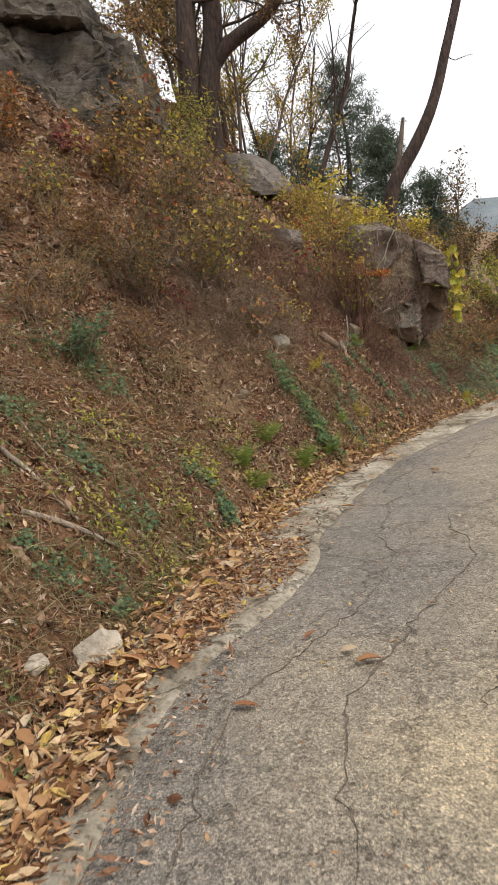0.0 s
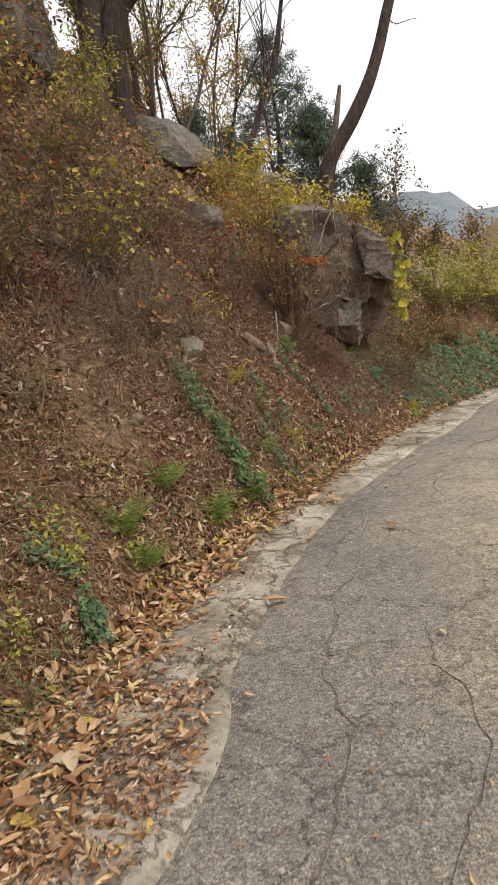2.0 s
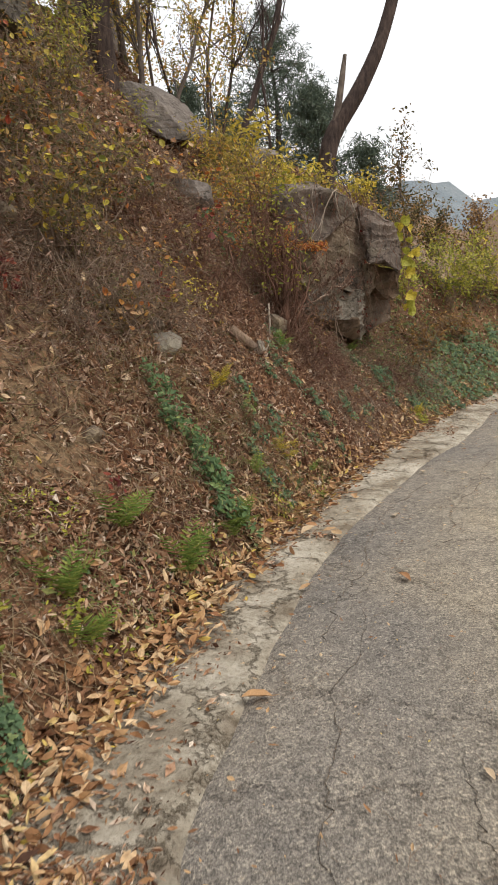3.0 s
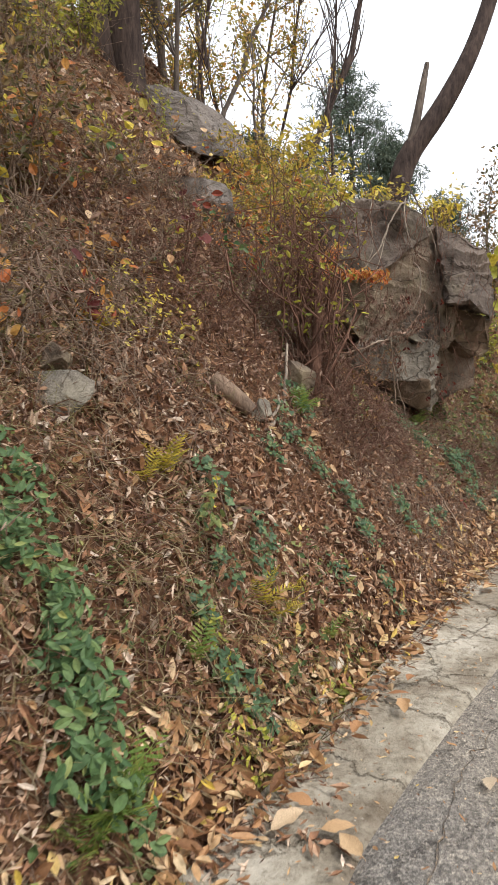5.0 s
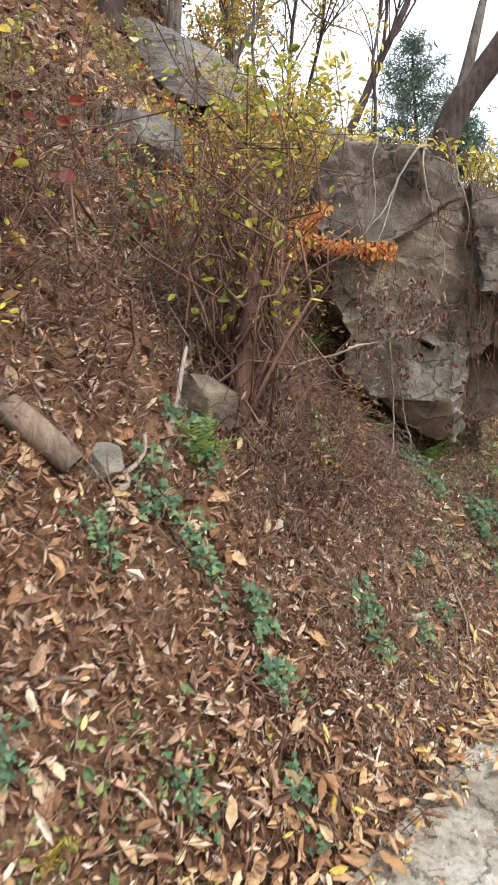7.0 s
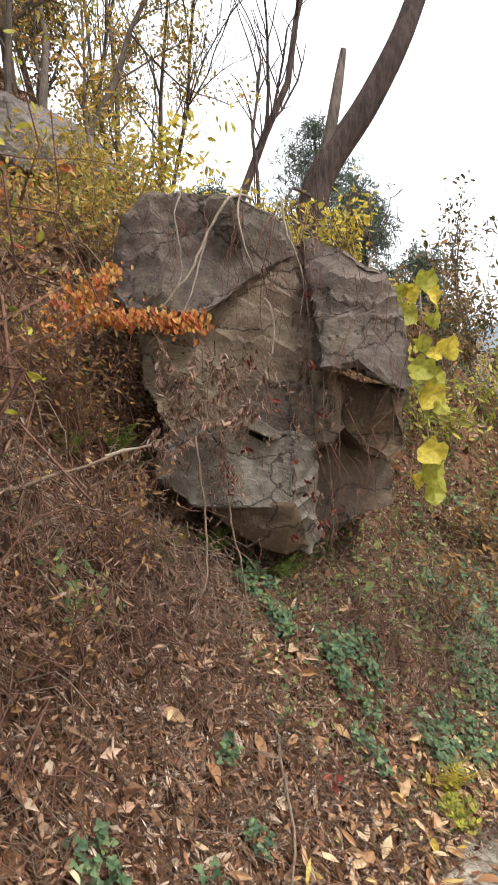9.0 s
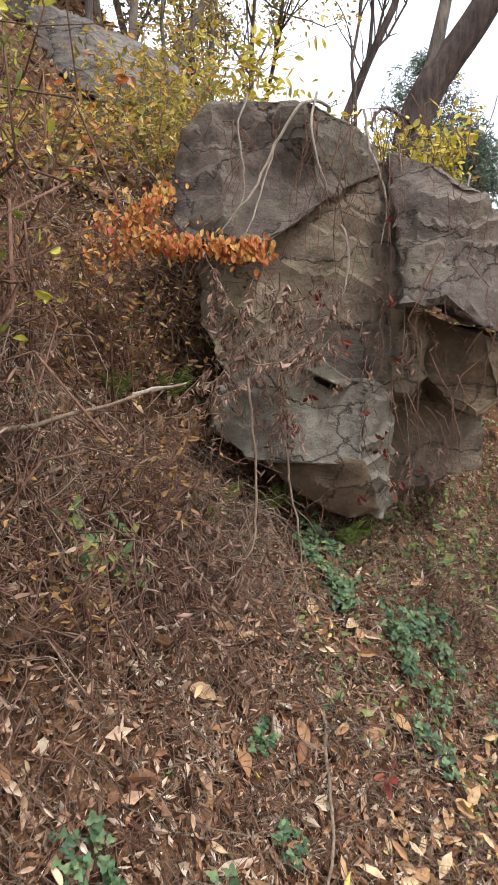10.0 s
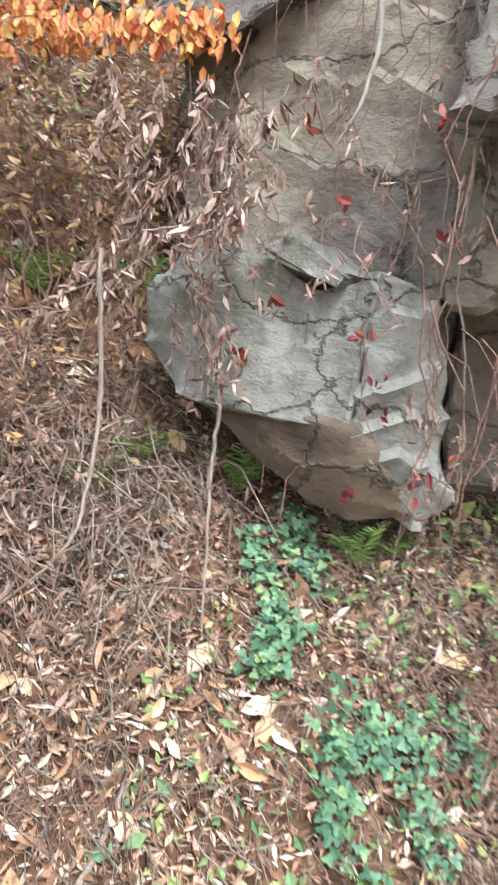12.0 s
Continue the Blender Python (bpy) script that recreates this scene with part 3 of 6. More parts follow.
def tube_mesh(name, lines, radii, sides=6):
    if isinstance(lines, np.ndarray):
        # many stems of as many points each
        n, m = lines.shape[:2]
        rr = np.array(radii, float)
        r = np.stack([np.interp(np.linspace(0, 1, m), np.linspace(0, 1, rr.shape[1]), np.arange(rr.shape[1])) for _ in range(1)])[0]
        lo = np.minimum(r.astype(int), rr.shape[1] - 2)
        rad = rr[:, lo] * (1 - (r - lo)) + rr[:, lo + 1] * (r - lo)
        w = np.gradient(lines, axis=1)
        w /= np.linalg.norm(w, axis=2, keepdims=True) + 1e-9
        ref = np.eye(3)[np.abs(w).mean(1).argmin(1)][:, None]
        a = np.cross(w, ref)
        a /= np.linalg.norm(a, axis=2, keepdims=True) + 1e-9
        b = np.cross(w, a)
        q = np.linspace(0, 2 * np.pi, sides, endpoint=False)
        v = lines[:, :, None] + rad[:, :, None, None] * (np.cos(q)[None, None, :, None] * a[:, :, None] + np.sin(q)[None, None, :, None] * b[:, :, None])
        i = np.arange((m - 1) * sides)
        u, k = i // sides, i % sides
        f = np.stack([u * sides + k, u * sides + (k + 1) % sides, (u + 1) * sides + (k + 1) % sides, (u + 1) * sides + k], 1)
        f = f[None] + (np.arange(n) * m * sides)[:, None, None]
        return mesh_of(name, v.reshape(-1, 3), f.reshape(-1, 4))
    return mesh_of(name, *tubes(lines, radii, sides))


def crooked(a, b, n=8, wander=0.06, r=None):
    """A slightly crooked line from a to b."""
    r = r or rng
    a, b = np.array(a, float), np.array(b, float)
    t = np.linspace(0, 1, n)[:, None]
    p = a + (b - a) * t
    j = np.cumsum(r.normal(0, 1, (n, 3)), 0)
    j = j - j[0] - (j[-1] - j[0]) * t
    return p + j * wander * np.linalg.norm(b - a) / np.sqrt(n)


def build_outcrop():
    rock = holder("rock_outcrop", (2.75, 11.2, 1.0), "large grey-brown layered rock outcrop jutting from the bank", "rock")
    def add(name, front, back, mat, seed, label="", **k):
        me = hewn([Vector(p) - rock.location for p in front], back, seed=seed, **k)
        thing(name, me, mat, rock, label)
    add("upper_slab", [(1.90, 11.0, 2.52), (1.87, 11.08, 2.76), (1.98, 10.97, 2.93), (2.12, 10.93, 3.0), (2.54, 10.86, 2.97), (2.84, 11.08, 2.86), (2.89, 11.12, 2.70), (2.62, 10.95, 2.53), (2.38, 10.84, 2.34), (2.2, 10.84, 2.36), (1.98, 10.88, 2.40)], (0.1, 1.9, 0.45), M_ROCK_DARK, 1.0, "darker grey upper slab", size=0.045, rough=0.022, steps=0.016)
    add("middle_face", [(2.0, 11.02, 2.46), (2.38, 10.93, 2.50), (2.98, 11.17, 2.84), (3.0, 11.06, 2.1), (2.96, 10.98, 1.70), (2.22, 10.93, 1.70), (2.03, 11.0, 2.02)], (0.1, 1.5, 0.2), M_ROCK, 2.0, size=0.04, rough=0.028, steps=0.02)
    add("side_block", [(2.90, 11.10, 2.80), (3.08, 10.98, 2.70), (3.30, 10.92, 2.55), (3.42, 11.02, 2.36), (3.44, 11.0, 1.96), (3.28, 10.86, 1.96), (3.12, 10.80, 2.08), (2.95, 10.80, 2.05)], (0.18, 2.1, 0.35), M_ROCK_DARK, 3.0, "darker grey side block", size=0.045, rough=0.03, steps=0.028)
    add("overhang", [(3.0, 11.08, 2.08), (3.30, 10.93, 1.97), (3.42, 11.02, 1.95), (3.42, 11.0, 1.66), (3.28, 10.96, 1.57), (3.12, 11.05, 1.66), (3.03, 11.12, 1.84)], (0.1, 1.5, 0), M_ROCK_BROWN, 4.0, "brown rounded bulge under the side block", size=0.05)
    add("hollow", [(2.85, 11.36, 2.0), (3.45, 11.5, 1.9), (3.42, 11.4, 1.30), (2.85, 11.3, 1.2)], (0, 0.9, 0), M_ROCK, 5.0, size=0.07)
    add("lower_block", [(2.15, 10.82, 1.70), (2.29, 10.80, 1.80), (2.52, 10.81, 1.80), (2.66, 10.85, 1.72), (2.82, 10.86, 1.75), (2.785, 10.84, 1.365), (2.55, 10.80, 1.39), (2.29, 10.78, 1.415), (2.13, 10.83, 1.55)], (0.04, 0.9, -0.05), M_ROCK_PALE, 6.0, "pale grey lichened face", size=0.032, rough=0.014, steps=0.012)
    add("side_face", [(2.81, 10.87, 1.75), (2.94, 10.98, 1.73), (2.95, 11.18, 1.19), (2.88, 11.13, 1.12), (2.785, 10.85, 1.365)], (-0.28, 0.3, 0.0), M_ROCK_PALE, 8.0, "cracked grey side of the block", size=0.04, rough=0.025, steps=0.03)
    # darker brown than the faces above: the underside's shade is in its colour
    add("underside", [(2.28, 10.79, 1.45), (2.55, 10.82, 1.42), (2.785, 10.86, 1.39), (2.88, 11.12, 1.14), (2.74, 10.99, 1.11), (2.50, 10.90, 1.25)], (0.0, 0.7, 0.0), M_ROCK_BROWN, 7.0, "brown underside with shade in its colour", size=0.035, rough=0.014, steps=0.008)
    add("wedge", [(2.53, 10.785, 1.80), (2.62, 10.79, 1.835), (2.77, 10.82, 1.75), (2.73, 10.815, 1.69)], (0.03, 0.3, 0.0), M_ROCK_PALE, 9.0, "pale pointed wedge of rock", size=0.035, rough=0.012, steps=0.008)
    add("ledge", [(2.9, 10.96, 2.08), (3.08, 11.0, 2.06), (3.09, 11.03, 1.76), (3.0, 11.0, 1.68), (2.92, 10.97, 1.68)], (0.05, 0.6, 0), M_ROCK, 10.0, size=0.04, rough=0.02)


build_outcrop()


def leaning_tree():
    t = holder("leaning_tree", (3.3, 14.1, 3.4), "dark leaning tree trunk with a broken side stem", "tree")
    o = np.array(t.location)
    trunk = spline([(3.12, 14.0, 3.0), (3.20, 14.0, 3.8), (3.29, 14.0, 4.2), (3.44, 14.0, 4.5), (3.79, 14.0, 4.97), (4.14, 14.0, 5.57), (4.38, 14.05, 6.12), (4.57, 14.1, 6.68), (5.02, 14.3, 8.0), (5.4, 14.6, 9.5), (5.6, 14.7, 12.5)], 0.15)
    thing("trunk", tube_mesh("trunk", [trunk - o], [(0.17, 0.14, 0.105, 0.09, 0.083, 0.078, 0.07, 0.05)], 14), M_BARK, t)
    stub = spline([(3.34, 13.98, 4.3), (3.47, 13.95, 4.85), (3.62, 13.98, 5.57)], 0.1)
    thing("broken_stem", tube_mesh("stub", [stub - o], [(0.09, 0.062, 0.055, 0.048, 0.03)], 10), M_BARK_GREY, t, "broken grey side stem")
    return t


TREE = leaning_tree()


# ---- leaves and plants ----
LEAF_S = np.array([-0.5, -0.34, -0.1, 0.16, 0.36, 0.5])
LEAF_W = np.array([0.0, 0.30, 0.47, 0.42, 0.22, 0.0])
LEAF_V = np.vstack([np.column_stack([LEAF_S, np.zeros(6), [0.0, -0.04, -0.06, -0.05, 0.0, 0.05]])] + [np.column_stack([LEAF_S[1:5], q * LEAF_W[1:5], [0.07, 0.12, 0.10, 0.09]]) for q in (1, -1)])
LEAF_F = np.array([(0, 1, 6), (1, 2, 7), (1, 7, 6), (2, 3, 8), (2, 8, 7), (3, 4, 9), (3, 9, 8), (4, 5, 9), (0, 10, 1), (1, 10, 11), (1, 11, 2), (2, 11, 12), (2, 12, 3), (3, 12, 13), (3, 13, 4), (4, 13, 5)])
CHIP_V = np.array([(-0.5, 0.04, 0.02), (-0.3, 0.30, 0.10), (-0.02, 0.40, 0.14), (0.26, 0.26, 0.06), (0.5, -0.02, 0.18), (0.22, -0.30, 0.12), (-0.1, -0.44, 0.10), (-0.36, -0.26, 0.04), (0, 0, -0.06)])
CHIP_F = np.array([(k, 8, (k + 1) % 8) for k in range(8)])
BIT_V = np.array([(-0.5, 0.06, 0.05), (-0.05, 0.42, 0.16), (0.5, -0.05, 0.12), (-0.1, -0.44, 0.10), (0, 0, -0.06)])
BIT_F = np.array([(k, 4, (k + 1) % 4) for k in range(4)])
BLADE_V = np.array([(-0.5, 0, 0), (-0.05, 0, -0.05), (0.5, 0, 0.04), (-0.18, 0.44, 0.1), (0.2, 0.38, 0.1), (-0.18, -0.44, 0.1), (0.2, -0.38, 0.1)])
BLADE_F = np.array([(0, 1, 3), (1, 4, 3), (1, 2, 4), (0, 5, 1), (1, 5, 6), (1, 6, 2)])


q9 = np.linspace(0, 2 * np.pi, 12, endpoint=False)
LOBE_V = np.vstack([np.column_stack([np.cos(q9), np.sin(q9), 0.12 * np.abs(np.sin(q9))]) * (0.36 + 0.14 * np.cos(3 * q9))[:, None], [(0, 0, -0.03)]])
LOBE_F = np.array([(k, (k + 1) % 12, 12) for k in range(12)])
NEEDLE_V = np.array([(-0.5, 0, 0), (0, 0.5, 0), (0.5, 0, 0), (0, -0.5, 0)])
NEEDLE_F = np.array([(0, 3, 1), (1, 3, 2)])


def unit(v):
    return v / (np.linalg.norm(v, axis=-1, keepdims=True) + 1e-9)


def leaf_cloud(P, N, length, width, tilt=0.5, curl=1.0, fine=True, along=None, r=None):
    """Leaves at places P that face N, more or less: verts and faces."""
    r = r or rng
    n = len(P)
    N = unit(N + r.normal(0, tilt, (n, 3)))
    a = r.normal(0, 1, (n, 3)) if along is None else along + r.normal(0, 0.25, (n, 3))
    T = unit(a - (a * N).sum(1, keepdims=True) * N)
    B = np.cross(N, T)
    V, F = {True: (LEAF_V, LEAF_F), False: (CHIP_V, CHIP_F), "lobed": (LOBE_V, LOBE_F), "needle": (NEEDLE_V, NEEDLE_F), "bit": (BIT_V, BIT_F), "blade": (BLADE_V, BLADE_F)}[fine]
    c = curl * r.uniform(0.2, 1.6, n) * np.where(r.random(n) < 0.25, -1, 1)
    L, W = np.broadcast_to(length, n), np.broadcast_to(width, n)
    skew = r.normal(0, 0.12, (n, 1))
    v = P[:, None] + T[:, None] * (V[None, :, 0] * L[:, None])[..., None] + B[:, None] * ((V[None, :, 1] + skew * V[None, :, 0]) * W[:, None])[..., None] + N[:, None] * (V[None, :, 2] * c[:, None] * W[:, None] * 2.0)[..., None]
    f = F[None] + (np.arange(n) * len(V))[:, None, None]
    return v.reshape(-1, 3), f.reshape(-1, 3)


def joined(parts):
    V, F, k = [], [], 0
    for v, f in parts:
        V.append(v)
        F.append(f + k)
        k += len(v)
    return np.vstack(V), np.vstack(F)


def on_bank(n, y0, y1, d0, d1, bias=1.0):
    """Places strewn over the bank, with the ground's normal."""
    ok = np.where((TOE[:, 1] > y0) & (TOE[:, 1] < y1))[0]
    i = rng.choice(ok, n)
    d = d0 + (d1 - d0) * rng.random(n) ** bias
    p = TOE[i] + TOE_WAY[i] * rng.uniform(-0.05, 0.05, n)[:, None] + TOE_SIDE[i] * d[:, None]
    return np.column_stack([p, land(p[:, 0], p[:, 1])]), land_normal(p[:, 0], p[:, 1]), d


def bare_earth(P):
    """False on the slip of naked earth."""
    return (slip(P[:, 0], P[:, 1]) > 0.2) | (rng.random(len(P)) < 0.3)


def build_litter():
    bank = "brown dead leaves thickly strewn over the bank"
    P, N, d = on_bank(47000, 0.2, 12.6, 0.03, 3.3)
    thin = fnoise(P[:, 0] * 1.1, P[:, 1] * 1.1, P[:, 2] * 1.1, 3)
    keep = (rng.random(len(P)) < smooth(-1.1, 0.2, thin) * 0.75 + 0.25) & bare_earth(P)
    P, N = P[keep], N[keep]
    L = rng.lognormal(np.log(0.042), 0.40, len(P))
    v, f = leaf_cloud(P + N * rng.uniform(0.0, 0.03, len(P))[:, None], N, L, L * rng.uniform(0.18, 0.5, len(P)), 0.65, 1.7, "bit")
    thing("leaf_litter", mesh_of("litter", v, f, False), M_LITTER, None, bank, "leaf litter", "", "stuff")
    P, N, d = on_bank(38000, 1.5, 12.6, 0.03, 2.3)
    keep = bare_earth(P) & (rng.random(len(P)) < 0.92)
    P, N = P[keep], N[keep]
    L = rng.lognormal(np.log(0.031), 0.4, len(P))
    v, f = leaf_cloud(P + N * rng.uniform(0.0, 0.025, len(P))[:, None], N, L, L * rng.uniform(0.14, 0.5, len(P)), 0.8, 1.9, "bit")
    thing("leaf_crumbs", mesh_of("crumbs", v, f, False), M_LITTER, None, "small broken brown leaf bits matting the bank", "leaf litter", "", "stuff")
    P, N, d = on_bank(42000, 8.6, 12.2, 0.05, 1.6)
    L = rng.lognormal(np.log(0.024), 0.42, len(P))
    v, f = leaf_cloud(P + N * rng.uniform(0.0, 0.03, len(P))[:, None], N, L, L * rng.uniform(0.14, 0.5, len(P)), 0.9, 1.9, "bit")
    thing("leaf_crumbs", mesh_of("crumbs", v, f, False), M_LITTER, None, "small broken pale leaf bits below the rock", "leaf litter", "", "stuff")
    P, N, d = on_bank(44000, 5.2, 10.4, 0.26, 2.6)
    keep = bare_earth(P) & (rng.random(len(P)) < 1.05 - 0.95 * smooth(8.4, 9.4, P[:, 1] - 0.35 * (P[:, 0] - 1.5)))
    P, N = P[keep], N[keep]
    L = rng.lognormal(np.log(0.035), 0.42, len(P))
    v, f = leaf_cloud(P + N * rng.uniform(0.004, 0.05, len(P))[:, None], N, L, L * rng.uniform(0.12, 0.4, len(P)), 0.95, 2.3, "blade")
    thing("leaf_litter", mesh_of("litter", v, f, False), M_LITTER, None, "deep layer of curled reddish-brown leaves on the slope", "leaf litter", "", "stuff")
    P, N, d = on_bank(26000, 2.0, 12.8, 2.4, 7.5, 1.3)
    L = rng.lognormal(np.log(0.085), 0.3, len(P))
    v, f = leaf_cloud(P + N * 0.02, N, L, L * rng.uniform(0.35, 0.7, len(P)), 0.6, 1.2, "bit")
    thing("leaf_litter", mesh_of("litter", v, f, False), M_LITTER, None, "rusty dead leaves covering the upper slope", "leaf litter", "", "stuff")
    P, N, d = on_bank(11000, 12.0, 19.0, 0.03, 3.0)
    L = rng.lognormal(np.log(0.075), 0.3, len(P))
    v, f = leaf_cloud(P + N * 0.02, N, L, L * 0.5, 0.6, 1.2, "bit")
    thing("leaf_litter", mesh_of("litter", v, f, False), M_LITTER, None, "brown dead leaves on the bank beyond the rock", "leaf litter", "", "stuff")
    # larger tan leaves gathered at the foot of the bank
    P, N, d = on_bank(19000, -1.0, 12.5, -0.16, 0.5)
    keep = rng.random(len(P)) < np.exp(-((d - 0.1 - 0.12 * smooth(5.0, 7.0, P[:, 1])) / (0.17 - 0.04 * smooth(5.0, 7.0, P[:, 1]))) ** 2) * (0.75 + 0.5 * vnoise(P[:, 0] * 2, P[:, 1] * 2))
    P, N = P[keep], N[keep]
    P[:, 2] = np.maximum(P[:, 2], 0.022)
    L = np.minimum(rng.lognormal(np.log(0.056), 0.36, len(P)), 0.09)
    v, f = leaf_cloud(P + np.array([0, 0, 1]) * (rng.uniform(0.004, 0.05, len(P)) + 0.03 * smooth(4.5, 6.0, P[:, 1]))[:, None], N, L, L * rng.uniform(0.26, 0.5, len(P)), 0.4, 1.3, "blade")
    thing("leaf_drift", mesh_of("drift", v, f, False), M_ORANGE_LITTER, None, "tan and orange leaves drifted along the road edge", "leaf litter", "", "stuff")
    P, N, d = on_bank(1300, 1.0, 12.5, 0.15, 2.6)
    L = np.minimum(rng.lognormal(np.log(0.052), 0.35, len(P)), 0.085)
    v, f = leaf_cloud(P + N * rng.uniform(0.015, 0.05, len(P))[:, None], N, L, L * rng.uniform(0.3, 0.55, len(P)), 0.5, 1.4, True)
    thing("leaf_drift", mesh_of("drift", v, f, False), M_ORANGE_LITTER, None, "scattered pale tan leaves lying on the slope", "leaf litter", "", "stuff")
    # litter heaped over the margin, nearly to the asphalt
    near = np.array([((EDGE - p) ** 2).sum(1).argmin() for p in TOE])
    gap = EDGE[near] - TOE
    for n, size, spread, mat, label in ((5200, 0.05, 0.30, M_ORANGE_LITTER, "tan leaves heaped over the concrete strip"), (9000, 0.022, 0.36, M_LITTER, "crumbled brown leaves heaped over the concrete strip")):
        i = rng.integers(220, 600, n)
        k = np.clip(rng.normal(0.12, spread, n), -0.5, 0.92)
        p = TOE[i] + gap[i] * k[:, None] + rng.normal(0, 0.02, (n, 2))
        keep = rng.random(n) < np.clip(0.75 + 0.8 * vnoise(p[:, 0] * 2.3, p[:, 1] * 2.3, 6) - 0.9 * np.maximum(0, k - 0.2) + 0.3 * smooth(5.0, 3.5, p[:, 1]) - 1.5 * smooth(4.0, 5.2, p[:, 1]) * smooth(-0.25, 0.15, k), 0.01, 1)
        p = p[keep]
        P = np.column_stack([p, np.maximum(land(p[:, 0], p[:, 1]), 0.024) + rng.uniform(0.004, 0.03, len(p))])
        L = np.minimum(rng.lognormal(np.log(size), 0.36, len(P)), size * 1.7)
        v, f = leaf_cloud(P, np.tile([0, 0, 1.0], (len(P), 1)), L, L * rng.uniform(0.2, 0.5, len(P)), 0.35, 1.5, True if size > 0.03 else "bit")
        thing("leaf_drift", mesh_of("drift", v, f, False), mat, None, label, "leaf litter", "", "stuff")
    # heap that hides the widest part of the concrete
    wide = np.nonzero((TOE[:, 1] > 2.7) & (TOE[:, 1] < 4.3))[0]
    for n, size, mat, label in ((900, 0.042, M_ORANGE_LITTER, "tan leaves piled on the widest concrete"), (3400, 0.024, M_LITTER, "broken brown leaves piled on the widest concrete")):
        i = rng.choice(wide, n)
        k = rng.beta(1.3, 1.1, n)
        p = TOE[i] + gap[i] * k[:, None] * 0.97 + rng.normal(0, 0.015, (n, 2))
        keep = rng.random(n) < 0.8 + 0.6 * vnoise(p[:, 0] * 4, p[:, 1] * 4, 2) - 0.25 * k
        p = p[keep]
        P = np.column_stack([p, np.maximum(land(p[:, 0], p[:, 1]), 0.026) + rng.uniform(0.002, 0.025, len(p))])
        L = np.minimum(rng.lognormal(np.log(size), 0.36, len(P)), size * 1.7)
        v, f = leaf_cloud(P, np.tile([0, 0, 1.0], (len(P), 1)), L, L * rng.uniform(0.2, 0.5, len(P)), 0.35, 1.5, True if size > 0.03 else "bit")
        thing("leaf_drift", mesh_of("drift", v, f, False), mat, None, label, "leaf litter", "", "stuff")
    # small bits on the margin and the asphalt
    i = rng.integers(200, 620, 5200)
    off = rng.exponential(0.75, 5200) - 0.25
    i = i[(off < 3.8)]
    off = off[off < 3.8]
    p = TOE[i] - TOE_SIDE[i] * off[:, None]
    P = np.column_stack([p, np.full(len(p), 0.027) + 0.006 * rng.random(len(p))])
    L = rng.lognormal(np.log(0.016), 0.5, len(P))
    v, f = leaf_cloud(P, np.tile([0, 0, 1.0], (len(P), 1)), L, L * rng.uniform(0.2, 0.6, len(P)), 0.15, 0.7, False)
    thing("road_debris", mesh_of("debris", v, f, False), M_ORANGE_LITTER, None, "crumbled leaf bits scattered on the asphalt", "debris", "", "stuff")
    n = 13000
    i = rng.integers(200, 640, n)
    p = TOE[i] - TOE_SIDE[i] * (rng.random(n) ** 1.5 * 0.5 - 0.12)[:, None]
    P = np.column_stack([p, 0.03 + 0.012 * rng.random(n)])
    keep = vnoise(P[:, 0] * 2.2, P[:, 1] * 2.2) + 0.5 * vnoise(P[:, 0] * 7, P[:, 1] * 7) > -0.3 + 0.75 * smooth(3.8, 5.0, P[:, 1])
    P = P[keep]
    L = rng.lognormal(np.log(0.026), 0.45, len(P))
    v, f = leaf_cloud(P, np.tile([0, 0, 1.0], (len(P), 1)), L, L * rng.uniform(0.25, 0.6, len(P)), 0.35, 1.0, "bit")
    thing("margin_litter", mesh_of("bits", v, f, False), M_LITTER, None, "crushed leaf litter caked on the concrete strip", "leaf litter", "", "stuff")
    n = 7000
    i = rng.integers(200, 640, n)
    p = TOE[i] - TOE_SIDE[i] * (0.05 + 3.4 * rng.random(n) ** 1.4)[:, None] + rng.normal(0, 0.02, (n, 2))
    P = np.column_stack([p, np.full(n, 0.03)])
    L = rng.lognormal(np.log(0.0065), 0.45, n)
    v, f = leaf_cloud(P, np.tile([0, 0, 1.0], (n, 1)), L, L * 0.8, 0.3, 1.5, "bit")
    thing("road_grit", mesh_of("grit", v, f, False), M_GRIT, None, "loose grey and tan grit on the road", "grit", "", "stuff")
    # low weeds that green the foot of the bank
    P, N, d = on_bank(26000, 1.0, 12.6, 0.12, 2.6)
    w = fnoise(P[:, 0] * 1.4 + 9, P[:, 1] * 1.4, P[:, 2], 3) + 0.35 * smooth(6.5, 4.0, P[:, 1])
    keep = (w > 0.14) & bare_earth(P)
    P, N = P[keep], N[keep]
    L = rng.lognormal(np.log(0.026), 0.35, len(P))
    v, f = leaf_cloud(P + N * rng.uniform(0.01, 0.06, len(P))[:, None], N + np.array([0, -0.4, 0.4]), L, L * rng.uniform(0.35, 0.8, len(P)), 0.6, 0.8, "bit")
    thing("low_weeds", mesh_of("weeds", v, f, False), M_WEED, None, "sparse small green weeds among the dead leaves", "weeds", "", "stuff")
    P, N, d = on_bank(8000, 10.6, 16.0, 0.15, 2.4)
    L = rng.lognormal(np.log(0.05), 0.3, len(P))
    v, f = leaf_cloud(P + N * rng.uniform(0.02, 0.08, len(P))[:, None], N + np.array([0, -0.4, 0.4]), L, L * rng.uniform(0.4, 0.8, len(P)), 0.6, 0.8, "bit")
    thing("low_weeds", mesh_of("weeds", v, f, False), M_WEED, None, "olive-green creeping weeds on the bank beyond the rock", "weeds", "", "stuff")
    P, N, d = on_bank(9000, 0.5, 8.0, 0.1, 1.8)
    keep = fnoise(P[:, 0] * 1.6, P[:, 1] * 1.6 + 4, 0, 3) > 0.05
    P, N = P[keep], N[keep]
